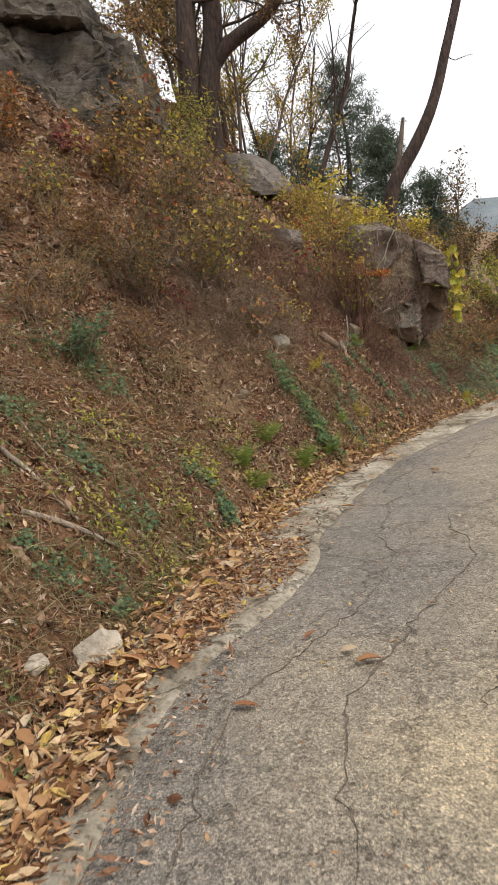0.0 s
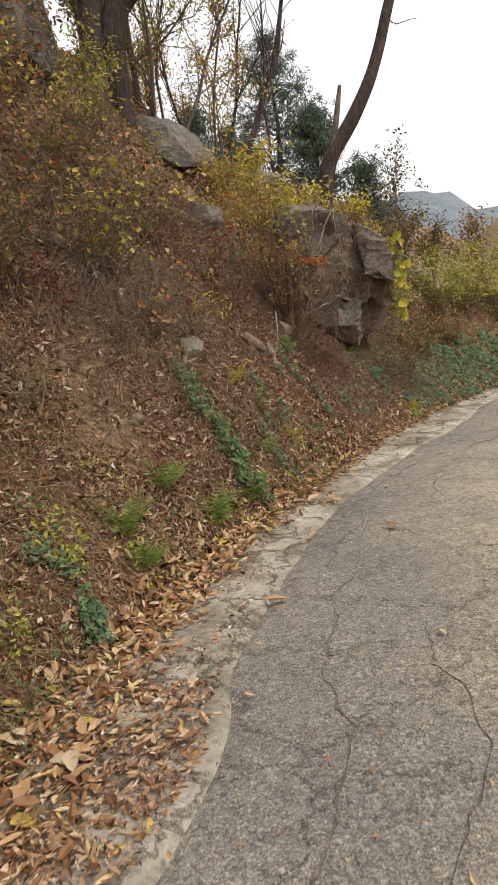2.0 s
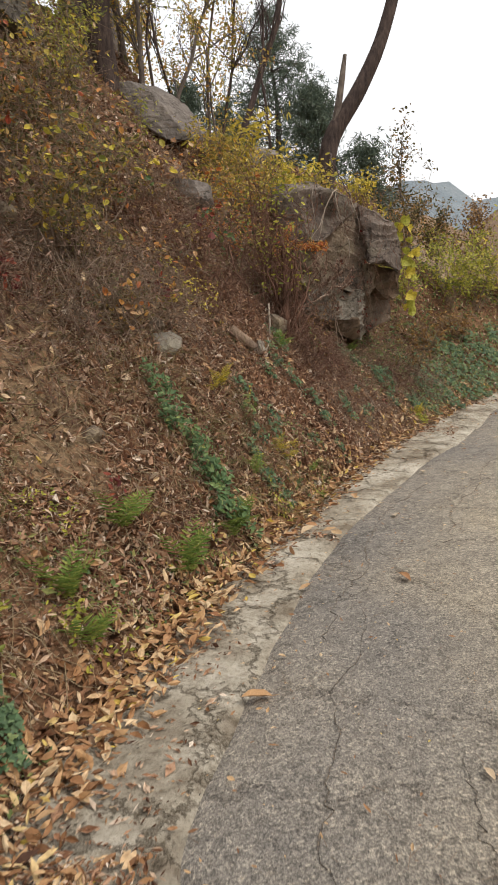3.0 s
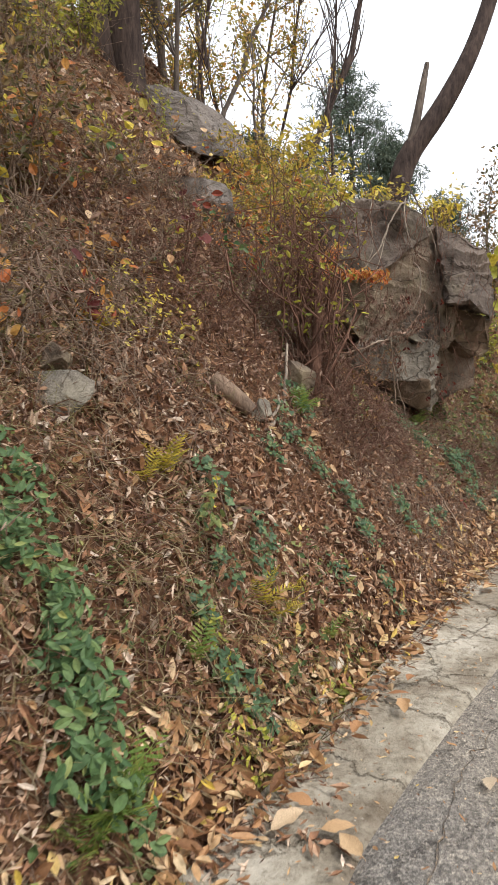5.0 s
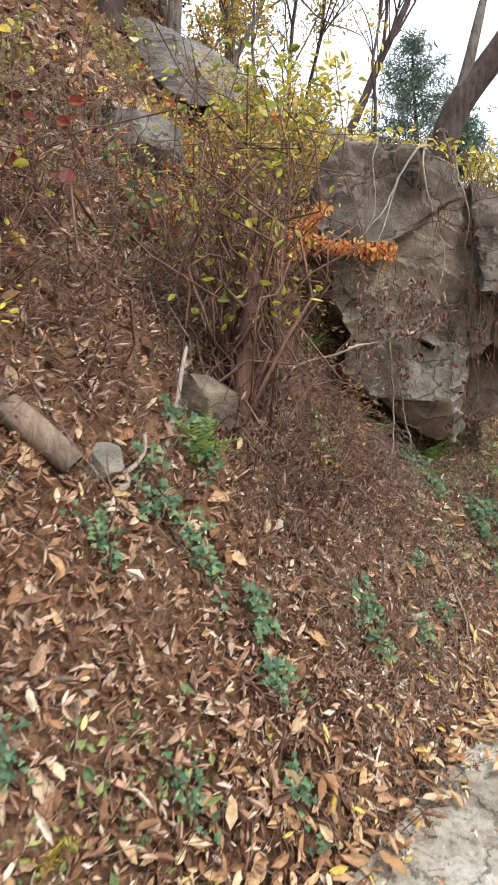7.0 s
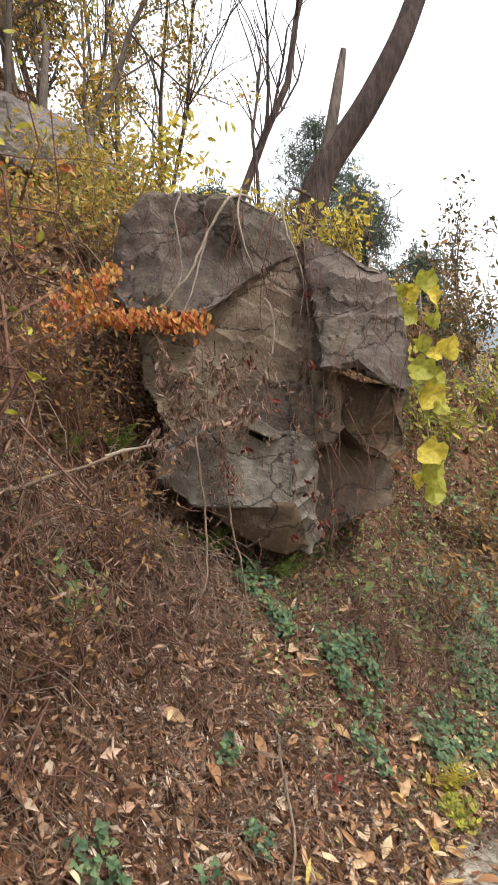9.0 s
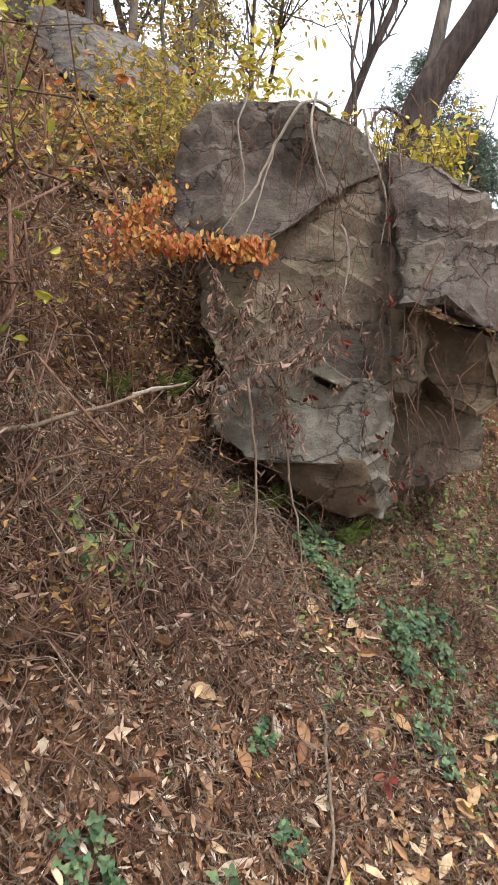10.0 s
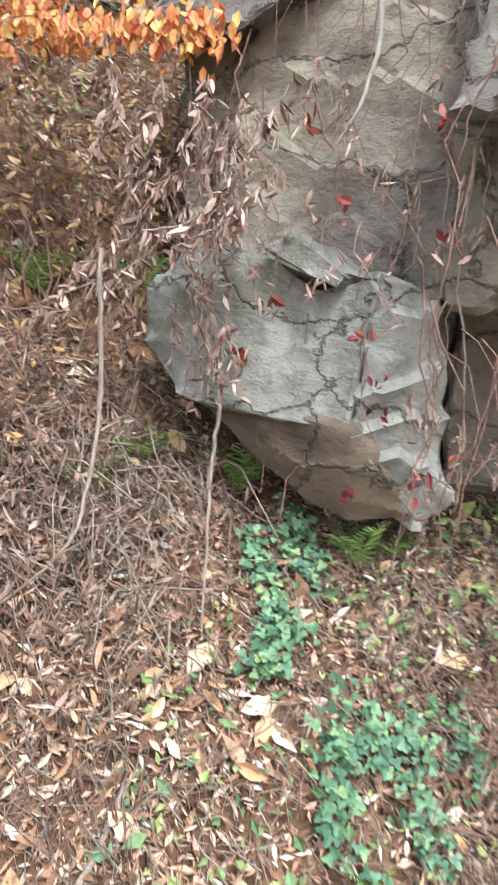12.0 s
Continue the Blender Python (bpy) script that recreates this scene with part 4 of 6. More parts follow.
    m = len(P)
    lines = np.stack([P, P + N * 0.05 + rng.normal(0, 0.02, (m, 3)), P + N * 0.07 + np.array([0.03, -0.03, -0.02]) + rng.normal(0, 0.05, (m, 3))], 1)
    thing("dry_grass", tube_mesh("grass", lines, [(0.0022, 0.0008)] * m, 3), M_GRASS, None, "thin yellow-green and straw grass on the bank", "grass", "", "stuff")
    # pine needles and grit in a worn line on the asphalt
    n = 900
    i = rng.integers(200, 620, n)
    p = TOE[i] - TOE_SIDE[i] * rng.uniform(0.2, 3.6, n)[:, None]
    lines, rad = [], []
    for q in p:
        a = rng.uniform(0, 6.28)
        l = rng.uniform(0.015, 0.07)
        lines.append([(q[0], q[1], 0.036), (q[0] + l * np.cos(a), q[1] + l * np.sin(a), 0.038)])
        rad.append((0.0012, 0.0008))
    thing("needles", tube_mesh("needles", lines, rad, 3), M_STEM, None, "thin dry needles and twigs lying on the asphalt", "debris", "", "stuff")


def build_straw():
    """Dry stalks and twigs matted over the bank."""
    for n, y0, y1, d0, d1, l0, l1, r0, mat, label in (
        (11000, 0.5, 12.8, 0.05, 2.6, 0.04, 0.18, 0.0017, M_STEM, "dry brown stalks and twigs matted over the bank"),
        (8500, 6.0, 12.8, 0.1, 2.6, 0.06, 0.24, 0.0019, M_REDSTEM, "reddish dead fern stalks lying on the slope"),
        (12500, 8.7, 12.0, 0.06, 1.7, 0.025, 0.11, 0.0017, M_STEM, "fine dry straw and broken stalks below the rock"),
        (5000, 1.5, 7.5, 0.3, 3.2, 0.08, 0.3, 0.0022, M_STRAW, "pale dry grass stalks on the bank"),
        (4200, 3.0, 12.0, 1.6, 6.0, 0.2, 0.6, 0.0032, M_STEM, "dry stalks tangled over the upper slope"),
    ):
        P, N, d = on_bank(n, y0, y1, d0, d1)
        A = unit(rng.normal(0, 1, (n, 3)) + np.array([0.3, -0.3, -0.8]))
        A = unit(A - (A * N).sum(1, keepdims=True) * N + N * rng.normal(0.12, 0.2, (n, 1)))
        L = rng.uniform(l0, l1, n)[:, None]
        mid = P + A * L * 0.5 + N * rng.uniform(0.0, 0.06, (n, 1)) + rng.normal(0, 0.012, (n, 3))
        end = P + A * L + N * rng.uniform(-0.01, 0.05, (n, 1))
        lines = np.stack([P + N * 0.008, mid, end], 1)
        thing("dry_stalks", tube_mesh("stalks", lines, [(r0 * k, r0 * k * 0.5) for k in rng.uniform(0.6, 1.6, n)], 3), mat, None, label, "dead stalks", "", "stuff")


def ivy_patch(x, y, r, n, size, mat=None, label="low dark green leafy plant growing on the bank", name="ground_ivy", lift=0.07):
    z = land_at(x, y)
    t = holder(name, (x, y, z), label, "plant", "green plants on the bank")
    q, a = np.sqrt(rng.random(n)) * r, rng.uniform(0, 6.28, n)
    q *= 0.7 + 0.5 * vnoise(np.cos(a) * 1.7 + x * 9, np.sin(a) * 1.7 + y * 9)
    px, py = x + q * np.cos(a), y + q * np.sin(a)
    N = land_normal(px, py)
    G = np.column_stack([px, py, land(px, py)])
    P = G + N * rng.uniform(0.02, lift, n)[:, None] + np.array([0, 0, 0.5]) * rng.uniform(0, lift, n)[:, None]
    L = size * rng.uniform(0.6, 1.3, n)
    o = np.array(t.location)
    v, f = leaf_cloud(P - o, N + np.array([0.1, -0.5, 0.5]), L * 1.15, L * (rng.uniform(0.9, 1.2, n) if mat is None or mat is M_GREEN else rng.uniform(0.42, 0.62, n)), 0.5, 0.6, "lobed" if mat is None or mat is M_GREEN else True)
    if n > 20:
        run = crooked((-r * 0.8, 0, 0.01), (r * 0.8, 0, 0.01), 9, 0.1)
        run[:, 2] = land(run[:, 0] + x, run[:, 1] + y) - z + 0.012
        thing("runner", tube_mesh("runner", [run], [(0.003, 0.002)], 4), M_STEM, t)
    thing("foliage", mesh_of("ivy", v, f, False), mat or M_GREEN, t, kind="stuff")
    return t


def frond_mesh(length, pairs, droop, r):
    s = np.linspace(0, 1, pairs + 2)
    spine = np.column_stack([s * length, np.zeros_like(s), length * (0.55 * s - droop * s**2)])
    P, A, L = [], [], []
    for k in range(1, pairs + 1):
        w = length * 0.30 * np.sin(np.pi * min(1, s[k] * 0.93 + 0.1)) ** 0.7 * (1 - 0.35 * s[k])
        for side in (1, -1):
            way = np.array([0.45, side, -0.18])
            way /= np.linalg.norm(way)
            P.append(spine[k] + way * w * 0.5)
            A.append(way)
            L.append(w)
    L = np.array(L)
    v, f = leaf_cloud(np.array(P), np.tile([0, 0, 1.0], (len(P), 1)), L, np.maximum(0.012, L * 0.20), 0.12, 0.5, True, np.array(A) * 3, r)
    tv, tf = tubes([spine], [(0.003, 0.001)], 3)
    tf = np.vstack([tf[:, [0, 1, 2]], tf[:, [0, 2, 3]]])
    return mesh_of("frond", *joined([(v, f), (tv, tf)]), False)


FROND = [frond_mesh(1.0, 11, d, np.random.default_rng(k)) for k, d in enumerate((0.5, 0.75, 0.62))]
FROND_Y = [me.copy() for me in FROND]
for me in FROND:
    me.materials.append(M_FERN)
for me in FROND_Y:
    me.materials.append(M_YELLOW)


def fern(x, y, size, count=7, yellow=False, label=""):
    z = land_at(x, y)
    t = holder("fern", (x, y, z), label or ("yellowed fern fronds on the leaf-strewn bank" if yellow else "green fern growing at the foot of the bank"), "fern", "ferns on the bank")
    n = land_normal(np.array([x]), np.array([y]))[0]
    out = math.degrees(math.atan2(n[1], n[0]))
    for k in range(count):
        ob = new("frond", (FROND_Y if yellow else FROND)[k % 3])
        ob.parent = t
        s = size * rng.uniform(0.7, 1.15)
        ob.matrix_basis = pose(0, 0, 0.01, rng.uniform(-20, 20), -rng.uniform(22, 62), out + (k - count / 2 + 0.5) * 230 / count + rng.uniform(-12, 12)) @ Matrix.Diagonal((s, s, s, 1))
    return t


def shrub(name, base, height, spread, stems, leaves, size, mat, stem_mat, label, lean=(0, 0), bare=0.25, thick=0.006, aspect=0.5, wander=0.12, group="", droop=0.0, accents=()):
    """Thin stems from one foot, with twigs and leaves along them."""
    t = holder(name, base, label, "shrub", group)
    lines, rad, spots = [], [], []
    for _ in range(stems):
        a, q = rng.uniform(0, 6.28), spread * np.sqrt(rng.random())
        h = height * rng.uniform(0.6, 1.05)
        foot = np.array([rng.normal(0, 0.04), rng.normal(0, 0.04), -0.08])
        top = np.array([q * np.cos(a) + lean[0] * h, q * np.sin(a) + lean[1] * h, h - droop * q])
        line = crooked(foot, top, 9, wander)
        line[:, 2] += np.sin(np.linspace(0, np.pi, 9)) * droop * 0.5
        lines.append(line)
        k = rng.uniform(0.6, 1.4) * thick
        rad.append((k, k * 0.6, k * 0.25))
        for m in range(3, 9):
            spots.append((line[m], m / 8))
            for _ in range(2):
                b = line[m] + rng.normal(0, 1, 3) * np.array([1, 1, 0.7]) * height * 0.13 + np.array([0, 0, 0.03 * height])
                tw = crooked(line[m], b, 4, 0.1)
                lines.append(tw)
                rad.append((k * 0.35, k * 0.15))
                spots += [(tw[2], m / 8), (tw[3], m / 8)]
    thing("stem_tangle", tube_mesh("stems", lines, rad, 4), stem_mat, t, kind="stuff")
    if leaves:
        P0 = np.array([s[0] for s in spots if s[1] > bare])
        i = rng.integers(0, len(P0), leaves)
        P = P0[i] + rng.normal(0, size * 0.7, (leaves, 3))
        L = 1.1 * size * rng.uniform(0.5, 1.4, leaves)
        v, f = leaf_cloud(P, np.tile([0.25, -0.55, 0.6], (leaves, 1)), L, L * aspect * rng.uniform(0.75, 1.2, leaves), 0.55, 0.7, "blade")
        thing("foliage", mesh_of("foliage", v, f, False), mat, t, kind="stuff")
        for many, big, paint, note in accents:
            P = P0[rng.integers(0, len(P0), many)] + rng.normal(0, big * 0.5, (many, 3))
            L = big * rng.uniform(0.6, 1.3, many)
            v, f = leaf_cloud(P, np.tile([0.25, -0.6, 0.5], (many, 1)), L, L * rng.uniform(0.55, 0.8, many), 0.5, 0.7, True)
            thing("turned_leaves", mesh_of("turned", v, f, False), paint, t, note, kind="stuff")
    return t


build_litter()
build_straw()

for x, y, r, n, size in ((-1.2, 5.58, 0.3, 120, 0.05), (-1.12, 4.3, 0.18, 70, 0.05), (-0.75, 4.2, 0.16, 70, 0.045), (-0.85, 3.5, 0.12, 60, 0.04), (-1, 3.2, 0.13, 60, 0.045), (-1.17, 3.3, 0.1, 40, 0.045), (-0.7, 3.25, 0.09, 30, 0.05), (-1.47, 4.3, 0.16, 60, 0.05), (-0.42, 5, 0.15, 70, 0.045), (-0.22, 4.77, 0.12, 50, 0.05), (-0.23, 4.84, 0.13, 80, 0.05)) + \
        ((1.01, 7.91, 0.09, 40, 0.06), (1.39, 8.81, 0.1, 60, 0.05), (1.48, 9.13, 0.12, 70, 0.055), (1.28, 8.55, 0.1, 50, 0.045), (1.55, 8.81, 0.11, 70, 0.045), (1.74, 8.84, 0.08, 50, 0.05), (1.81, 8.73, 0.09, 50, 0.045), (2.17, 9.23, 0.1, 50, 0.04), (1.23, 7.97, 0.08, 40, 0.045), (1.04, 7.62, 0.08, 36, 0.045), (1.21, 7.82, 0.07, 36, 0.045), (0.98, 7.38, 0.08, 40, 0.05), (1.6, 8.27, 0.07, 36, 0.04), (1.9, 8.52, 0.07, 36, 0.04), (1.06, 7.27, 0.08, 40, 0.05), (1.17, 7.31, 0.08, 40, 0.05), (2.17, 9.34, 0.09, 50, 0.05), (2.41, 9.51, 0.06, 28, 0.045), (2.57, 9.78, 0.05, 22, 0.045), (2.46, 9.96, 0.05, 24, 0.045), (2.98, 10.76, 0.06, 36, 0.045), (3.1, 10.92, 0.07, 40, 0.045), (3.37, 10.65, 0.12, 110, 0.05), (3.6, 10.87, 0.18, 190, 0.05), (3.79, 11.2, 0.22, 220, 0.05), (3.06, 10.59, 0.06, 30, 0.045), (3.72, 11.36, 0.2, 180, 0.05), (2.54, 11.06, 0.08, 60, 0.045), (2.53, 10.88, 0.08, 70, 0.045), (2.66, 10.8, 0.09, 90, 0.045), (2.7, 10.7, 0.06, 50, 0.045), (2.9, 10.72, 0.07, 55, 0.045), (2.94, 10.64, 0.06, 45, 0.045), (3.02, 10.83, 0.06, 40, 0.045), (3.1, 10.74, 0.06, 40, 0.045), (2.97, 10.43, 0.06, 30, 0.045), (3.05, 10.41, 0.07, 40, 0.045), (2.62, 11, 0.07, 50, 0.045), (3.5, 10.75, 0.12, 90, 0.05), (3.95, 11.75, 0.2, 120, 0.05)):
    ivy_patch(x, y, r * 1.1, int(n * 1.35), size * 0.62)
for x, y, r, n, size in ((0.29, 7.25, 0.1, 80, 0.045), (0.38, 7.16, 0.14, 150, 0.05), (0.4, 7.05, 0.1, 110, 0.05), (0.57, 7.01, 0.13, 140, 0.05), (0.56, 6.89, 0.08, 60, 0.055), (0.66, 6.89, 0.12, 120, 0.055), (0.69, 6.75, 0.11, 100, 0.06), (0.79, 6.69, 0.1, 60, 0.06), (0.64, 6.63, 0.05, 14, 0.065)):
    ivy_patch(x, y, r, n, size * 0.7, M_CLIMBER, "dense climber with rounded mid-green leaves trailing down the bank", "green_climber", 0.13)
for x, y in ((1.97, 9.98), (1.90, 9.80), (0.97, 7.69)):
    ivy_patch(x, y, 0.09, 40, 0.042, M_WEED, "broad-leaved green weed among the dead leaves", "weed", 0.12)
for x, y, r, n, size in ((4.1, 11.65, 0.3, 160, 0.05), (4.4, 12.3, 0.4, 200, 0.05), (3.9, 12.0, 0.3, 180, 0.05), (4.2, 11.4, 0.25, 160, 0.05), (4.6, 12.0, 0.3, 160, 0.05), (5.0, 12.3, 0.3, 160, 0.05), (5.5, 12.9, 0.4, 200, 0.055), (6.1, 13.6, 0.4, 200, 0.06), (5.6, 13.9, 0.5, 200, 0.06), (6.4, 14.6, 0.5, 200, 0.06), (4.9, 13.4, 0.4, 180, 0.055), (4.9, 12.7, 0.4, 220, 0.055), (5.2, 13.3, 0.5, 220, 0.055), (5.9, 13.6, 0.5, 220, 0.06), (6.8, 14.4, 0.6, 260, 0.06), (4.5, 13.1, 0.4, 160, 0.055)):
    ivy_patch(x, y, r, n, size, M_GREEN, "green creeper matting the bank beyond the rock")
for x, y, r, n, size in ((1.01, 7.37, 0.09, 34, 0.04), (1.52, 7.69, 0.07, 14, 0.07), (3.35, 10.37, 0.08, 40, 0.035), (1.14, 7.16, 0.14, 46, 0.04), (3.38, 10.45, 0.1, 40, 0.035), (-0.03, 5.4, 0.2, 70, 0.04), (-0.6, 3.9, 0.25, 80, 0.03), (-0.2, 5.9, 0.2, 60, 0.035), (-0.38, 5.1, 0.2, 90, 0.05), (3.38, 10.43, 0.09, 50, 0.05), (-0.95, 3.9, 0.22, 90, 0.045), (-1.1, 4.9, 0.25, 90, 0.045), (-0.55, 4.5, 0.18, 70, 0.04)):
    ivy_patch(x, y, r * 1.2, int(n * 1.4), size * 0.62, M_YGREEN, "small yellow-green weed among the dead leaves", "weed")
for x, y, r, n, size in ((0.06, 6.24, 0.06, 12, 0.035), (-2.0, 8.95, 0.35, 120, 0.08), (2.80, 10.12, 0.025, 4, 0.05), (-0.75, 7.35, 0.25, 80, 0.06)):
    ivy_patch(x, y, r, n, size, M_RED, "red autumn seedling among the dead leaves", "seedling", 0.16)
for x, y, r, n, size in ((0.45, 8.33, 0.15, 18, 0.05), (0.62, 8.52, 0.2, 34, 0.045), (0.98, 7.80, 0.06, 6, 0.05), (1.30, 8.16, 0.06, 6, 0.05), (1.23, 7.50, 0.06, 6, 0.055), (0.65, 8.8, 0.3, 70, 0.05), (2.58, 10.42, 0.08, 9, 0.05)):
    ivy_patch(x, y, r * 1.3, int(n * 1.3), size * 0.68, M_YELLOW if x < 1 else M_ORANGE_LITTER, "golden-leaved seedling on the brown slope", "seedling", 0.14)

for x, y, s, c, yel in ((0.80, 6.70, 0.20, 10, False), (0.75, 6.60, 0.17, 8, False), (0.13, 6.11, 0.22, 8, False), (0.46, 6.11, 0.24, 9, False), (-0.07, 5.49, 0.24, 8, False), (0.04, 5.35, 0.2, 7, False), (0.98, 7.24, 0.15, 4, False), (0.83, 7.78, 0.16, 3, True), (0.76, 7.69, 0.12, 3, True), (1.23, 7.69, 0.15, 4, True), (1.31, 7.74, 0.13, 4, True), (1.38, 7.92, 0.10, 3, True), (1.53, 7.90, 0.12, 4, False), (1.5, 9.1, 0.18, 6, False), (2.36, 11.01, 0.15, 7, False), (2.72, 11.12, 0.14, 7, False), (2.78, 11.2, 0.12, 6, False), (2.15, 10.61, 0.13, 6, False), (2.17, 10.78, 0.13, 5, False), (1.71, 10.75, 0.16, 6, False), (1.89, 10.99, 0.18, 6, False), (3.38, 10.49, 0.16, 6, True), (3.06, 10.62, 0.07, 3, False), (0.45, 8.2, 0.14, 4, True)):
    fern(x, y, s * 1.35, c + (2 if yel else 1), yel)


# ---- stones, logs, shrubs and trees of the bank ----
def boulder(name, place, size, mat, label, seed, turn=0.0, category="stone", squareness=0.5, sunk=0.45):
    """A loose angular stone."""
    bm = bmesh.new()
    bmesh.ops.create_icosphere(bm, subdivisions=4, radius=1.0)
    co = np.array([v.co[:] for v in bm.verts])
    k = np.abs(co).max(1, keepdims=True)
    co = co * (1 - squareness) + co / k * squareness * 0.85
    cut = np.random.default_rng(int(seed * 10)).normal(0, 1, (13, 3))
    for n in unit(cut):
        h = co @ n
        over = np.clip(h - 0.6, 0, None)
        co -= over[:, None] * n
    co += co * (fnoise(co[:, 0] * 2 + seed, co[:, 1] * 2, co[:, 2] * 2, 4) * 0.06)[:, None]
    co *= np.array(size)
    for v, c in zip(bm.verts, co):
        v.co = c
    me = bpy.data.meshes.new(name)
    bm.to_mesh(me)
    bm.free()
    me.polygons.foreach_set("use_smooth", np.full(len(me.polygons), True))
    me.set_sharp_from_angle(angle=radians(18))
    ob = thing(name, me, mat, None, label, category)
    if sunk is not None:
        place = (place[0], place[1], land_at(place[0], place[1]) + size[2] * sunk)
    ob.matrix_basis = pose(*place, *(turn if isinstance(turn, tuple) else (0, 0, turn)))
    return ob


boulder("stone", (-0.70, 2.84, 0.08), (0.145, 0.105, 0.115), M_STONE, "pale beige angular stone beside the road edge", 1.3, (8, -6, 25), squareness=0.8)
boulder("stone", (-0.92, 2.62, 0.06), (0.09, 0.06, 0.05), M_STONE, "small pale stone half buried in leaves", 2.1, 60)
boulder("stone", (1.55, 7.83, 0.045), (0.05, 0.045, 0.05), M_STONE, "small pale round stone on the margin", 3.7, 15)
boulder("stone", (1.45, 7.6, 0.04), (0.045, 0.04, 0.04), M_STONE, "small pale stone on the margin", 4.9, 50)
boulder("stone", (1.0, 6.42, 0.04), (0.07, 0.05, 0.035), M_ROCK_PALE, "flat grey stone at the foot of the bank", 5.2, 70)
boulder("stone", (-0.03, 6.62, 0.92), (0.09, 0.08, 0.07), M_ROCK, "grey-brown stone stuck in the bank", 6.1, 10)
boulder("stone", (1.25, 8.72, 1.31), (0.08, 0.07, 0.09), M_ROCK_PALE, "blue-grey stone wedged in the slope", 7.3, (10, 15, 40), squareness=0.75)
boulder("stone", (1.49, 9.28, 1.40), (0.17, 0.12, 0.16), M_ROCK, "grey mossy stone beside the sapling", 8.8, 20, squareness=0.7)
boulder("stone", (0.42, 7.69, 1.5), (0.17, 0.12, 0.14), M_ROCK_PALE, "dark grey stone stuck in the slope", 9.4, 30, squareness=0.7)
boulder("stone", (0.37, 7.82, 1.62), (0.12, 0.1, 0.08), M_ROCK, "dark brown stone in the bank", 9.9, 80)
boulder("boulder", (0.86, 10.75, 2.9), (0.34, 0.24, 0.24), M_SLAB, "grey-brown boulder set in the upper slope", 10.3, (0, 20, -15), "rock", 0.7)
boulder("boulder", (2.15, 14.6, 4.25), (0.55, 0.4, 0.3), M_SLAB, "grey boulder among yellow shrubs on the crest", 11.7, 10, "rock", 0.6)
boulder("boulder", (-0.7, 8.0, 2.25), (0.2, 0.14, 0.12), M_ROCK, "brown stone in the thicket", 12.6, 60, "rock", 0.6)


def tilted_slab():
    t = holder("tilted_slab", (0.4, 13.1, 4.5), "tilted grey slab of rock overhanging the slope", "rock")
    o = Vector(t.location)
    front = [(-0.10, 13.35, 5.10), (0.12, 13.4, 5.16), (0.46, 13.45, 4.98), (0.92, 13.55, 4.42), (0.92, 13.55, 4.30), (0.60, 13.45, 4.30), (0.10, 13.35, 4.66)]
    thing("slab", hewn([Vector(p) - o for p in front], (0.45, 1.1, 0.25), 0.07, 0.02, 21.0), M_SLAB, t)
    thing("footing", hewn([Vector(p) - o for p in [(-0.15, 13.7, 4.95), (0.75, 13.8, 4.4), (0.75, 13.7, 3.9), (-0.05, 13.6, 4.1)]], (0.2, 0.9, 0.1), 0.09, 0.05, 22.0), M_ROCK, t, "dark shaded rock below")


def cliff():
    t = holder("cliff", (-2.4, 10.2, 5.0), "tall fractured grey cliff standing above the slope", "cliff")
    o = Vector(t.location)
    def add(front, back, seed, rough=0.05):
        thing("block", hewn([Vector(p) - o for p in front], back, 0.11, rough, seed, 0.04), M_CLIFF, t)
    add([(-4.8, 9.6, 4.6), (-4.7, 9.7, 5.75), (-2.75, 9.8, 5.85), (-2.25, 9.85, 5.3), (-2.2, 9.8, 4.55)], (0, 2.5, 0.2), 31.0)
    add([(-5.0, 9.9, 5.7), (-5.0, 9.95, 6.6), (-3.0, 10.0, 6.55), (-2.65, 10.0, 5.85)], (0.2, 2.5, 0.2), 32.0)
    add([(-2.9, 10.15, 5.9), (-2.9, 10.2, 6.35), (-1.75, 10.3, 6.2), (-1.5, 10.3, 5.9), (-1.6, 10.25, 5.0), (-2.3, 10.1, 4.9)], (0.2, 2.0, 0.0), 33.0)
    add([(-5.0, 9.8, 6.5), (-5.0, 9.9, 8.2), (-2.6, 10.0, 8.0), (-1.9, 10.05, 6.9), (-1.8, 10.0, 6.25), (-2.9, 9.95, 6.4)], (0.2, 2.5, 0.2), 34.0)
    add([(-2.35, 9.95, 5.25), (-1.5, 10.1, 5.35), (-1.25, 10.15, 4.75), (-2.3, 9.9, 4.4)], (0.1, 1.6, 0), 35.0)
    add([(-1.6, 10.4, 6.3), (-1.25, 10.5, 6.1), (-1.05, 10.5, 5.0), (-1.5, 10.4, 4.9)], (0.2, 1.5, 0.1), 36.0)


tilted_slab()
cliff()


def log(name, a, b, r0, r1, mat, label, wander=0.03, sides=9, lie=True):
    line = crooked(a, b, 9, wander)
    if lie:
        g = land(line[:, 0], line[:, 1]) + r0 * 0.8
        line[:, 2] = np.maximum(np.polyval(np.polyfit(np.arange(9), g, 1), np.arange(9)), g - r0 * 0.7)
    t = thing(name, tube_mesh(name, [line], [(r0 * 0.9, r0, r1, r1 * 0.8)], sides), mat, None, label, "branch")
    return t


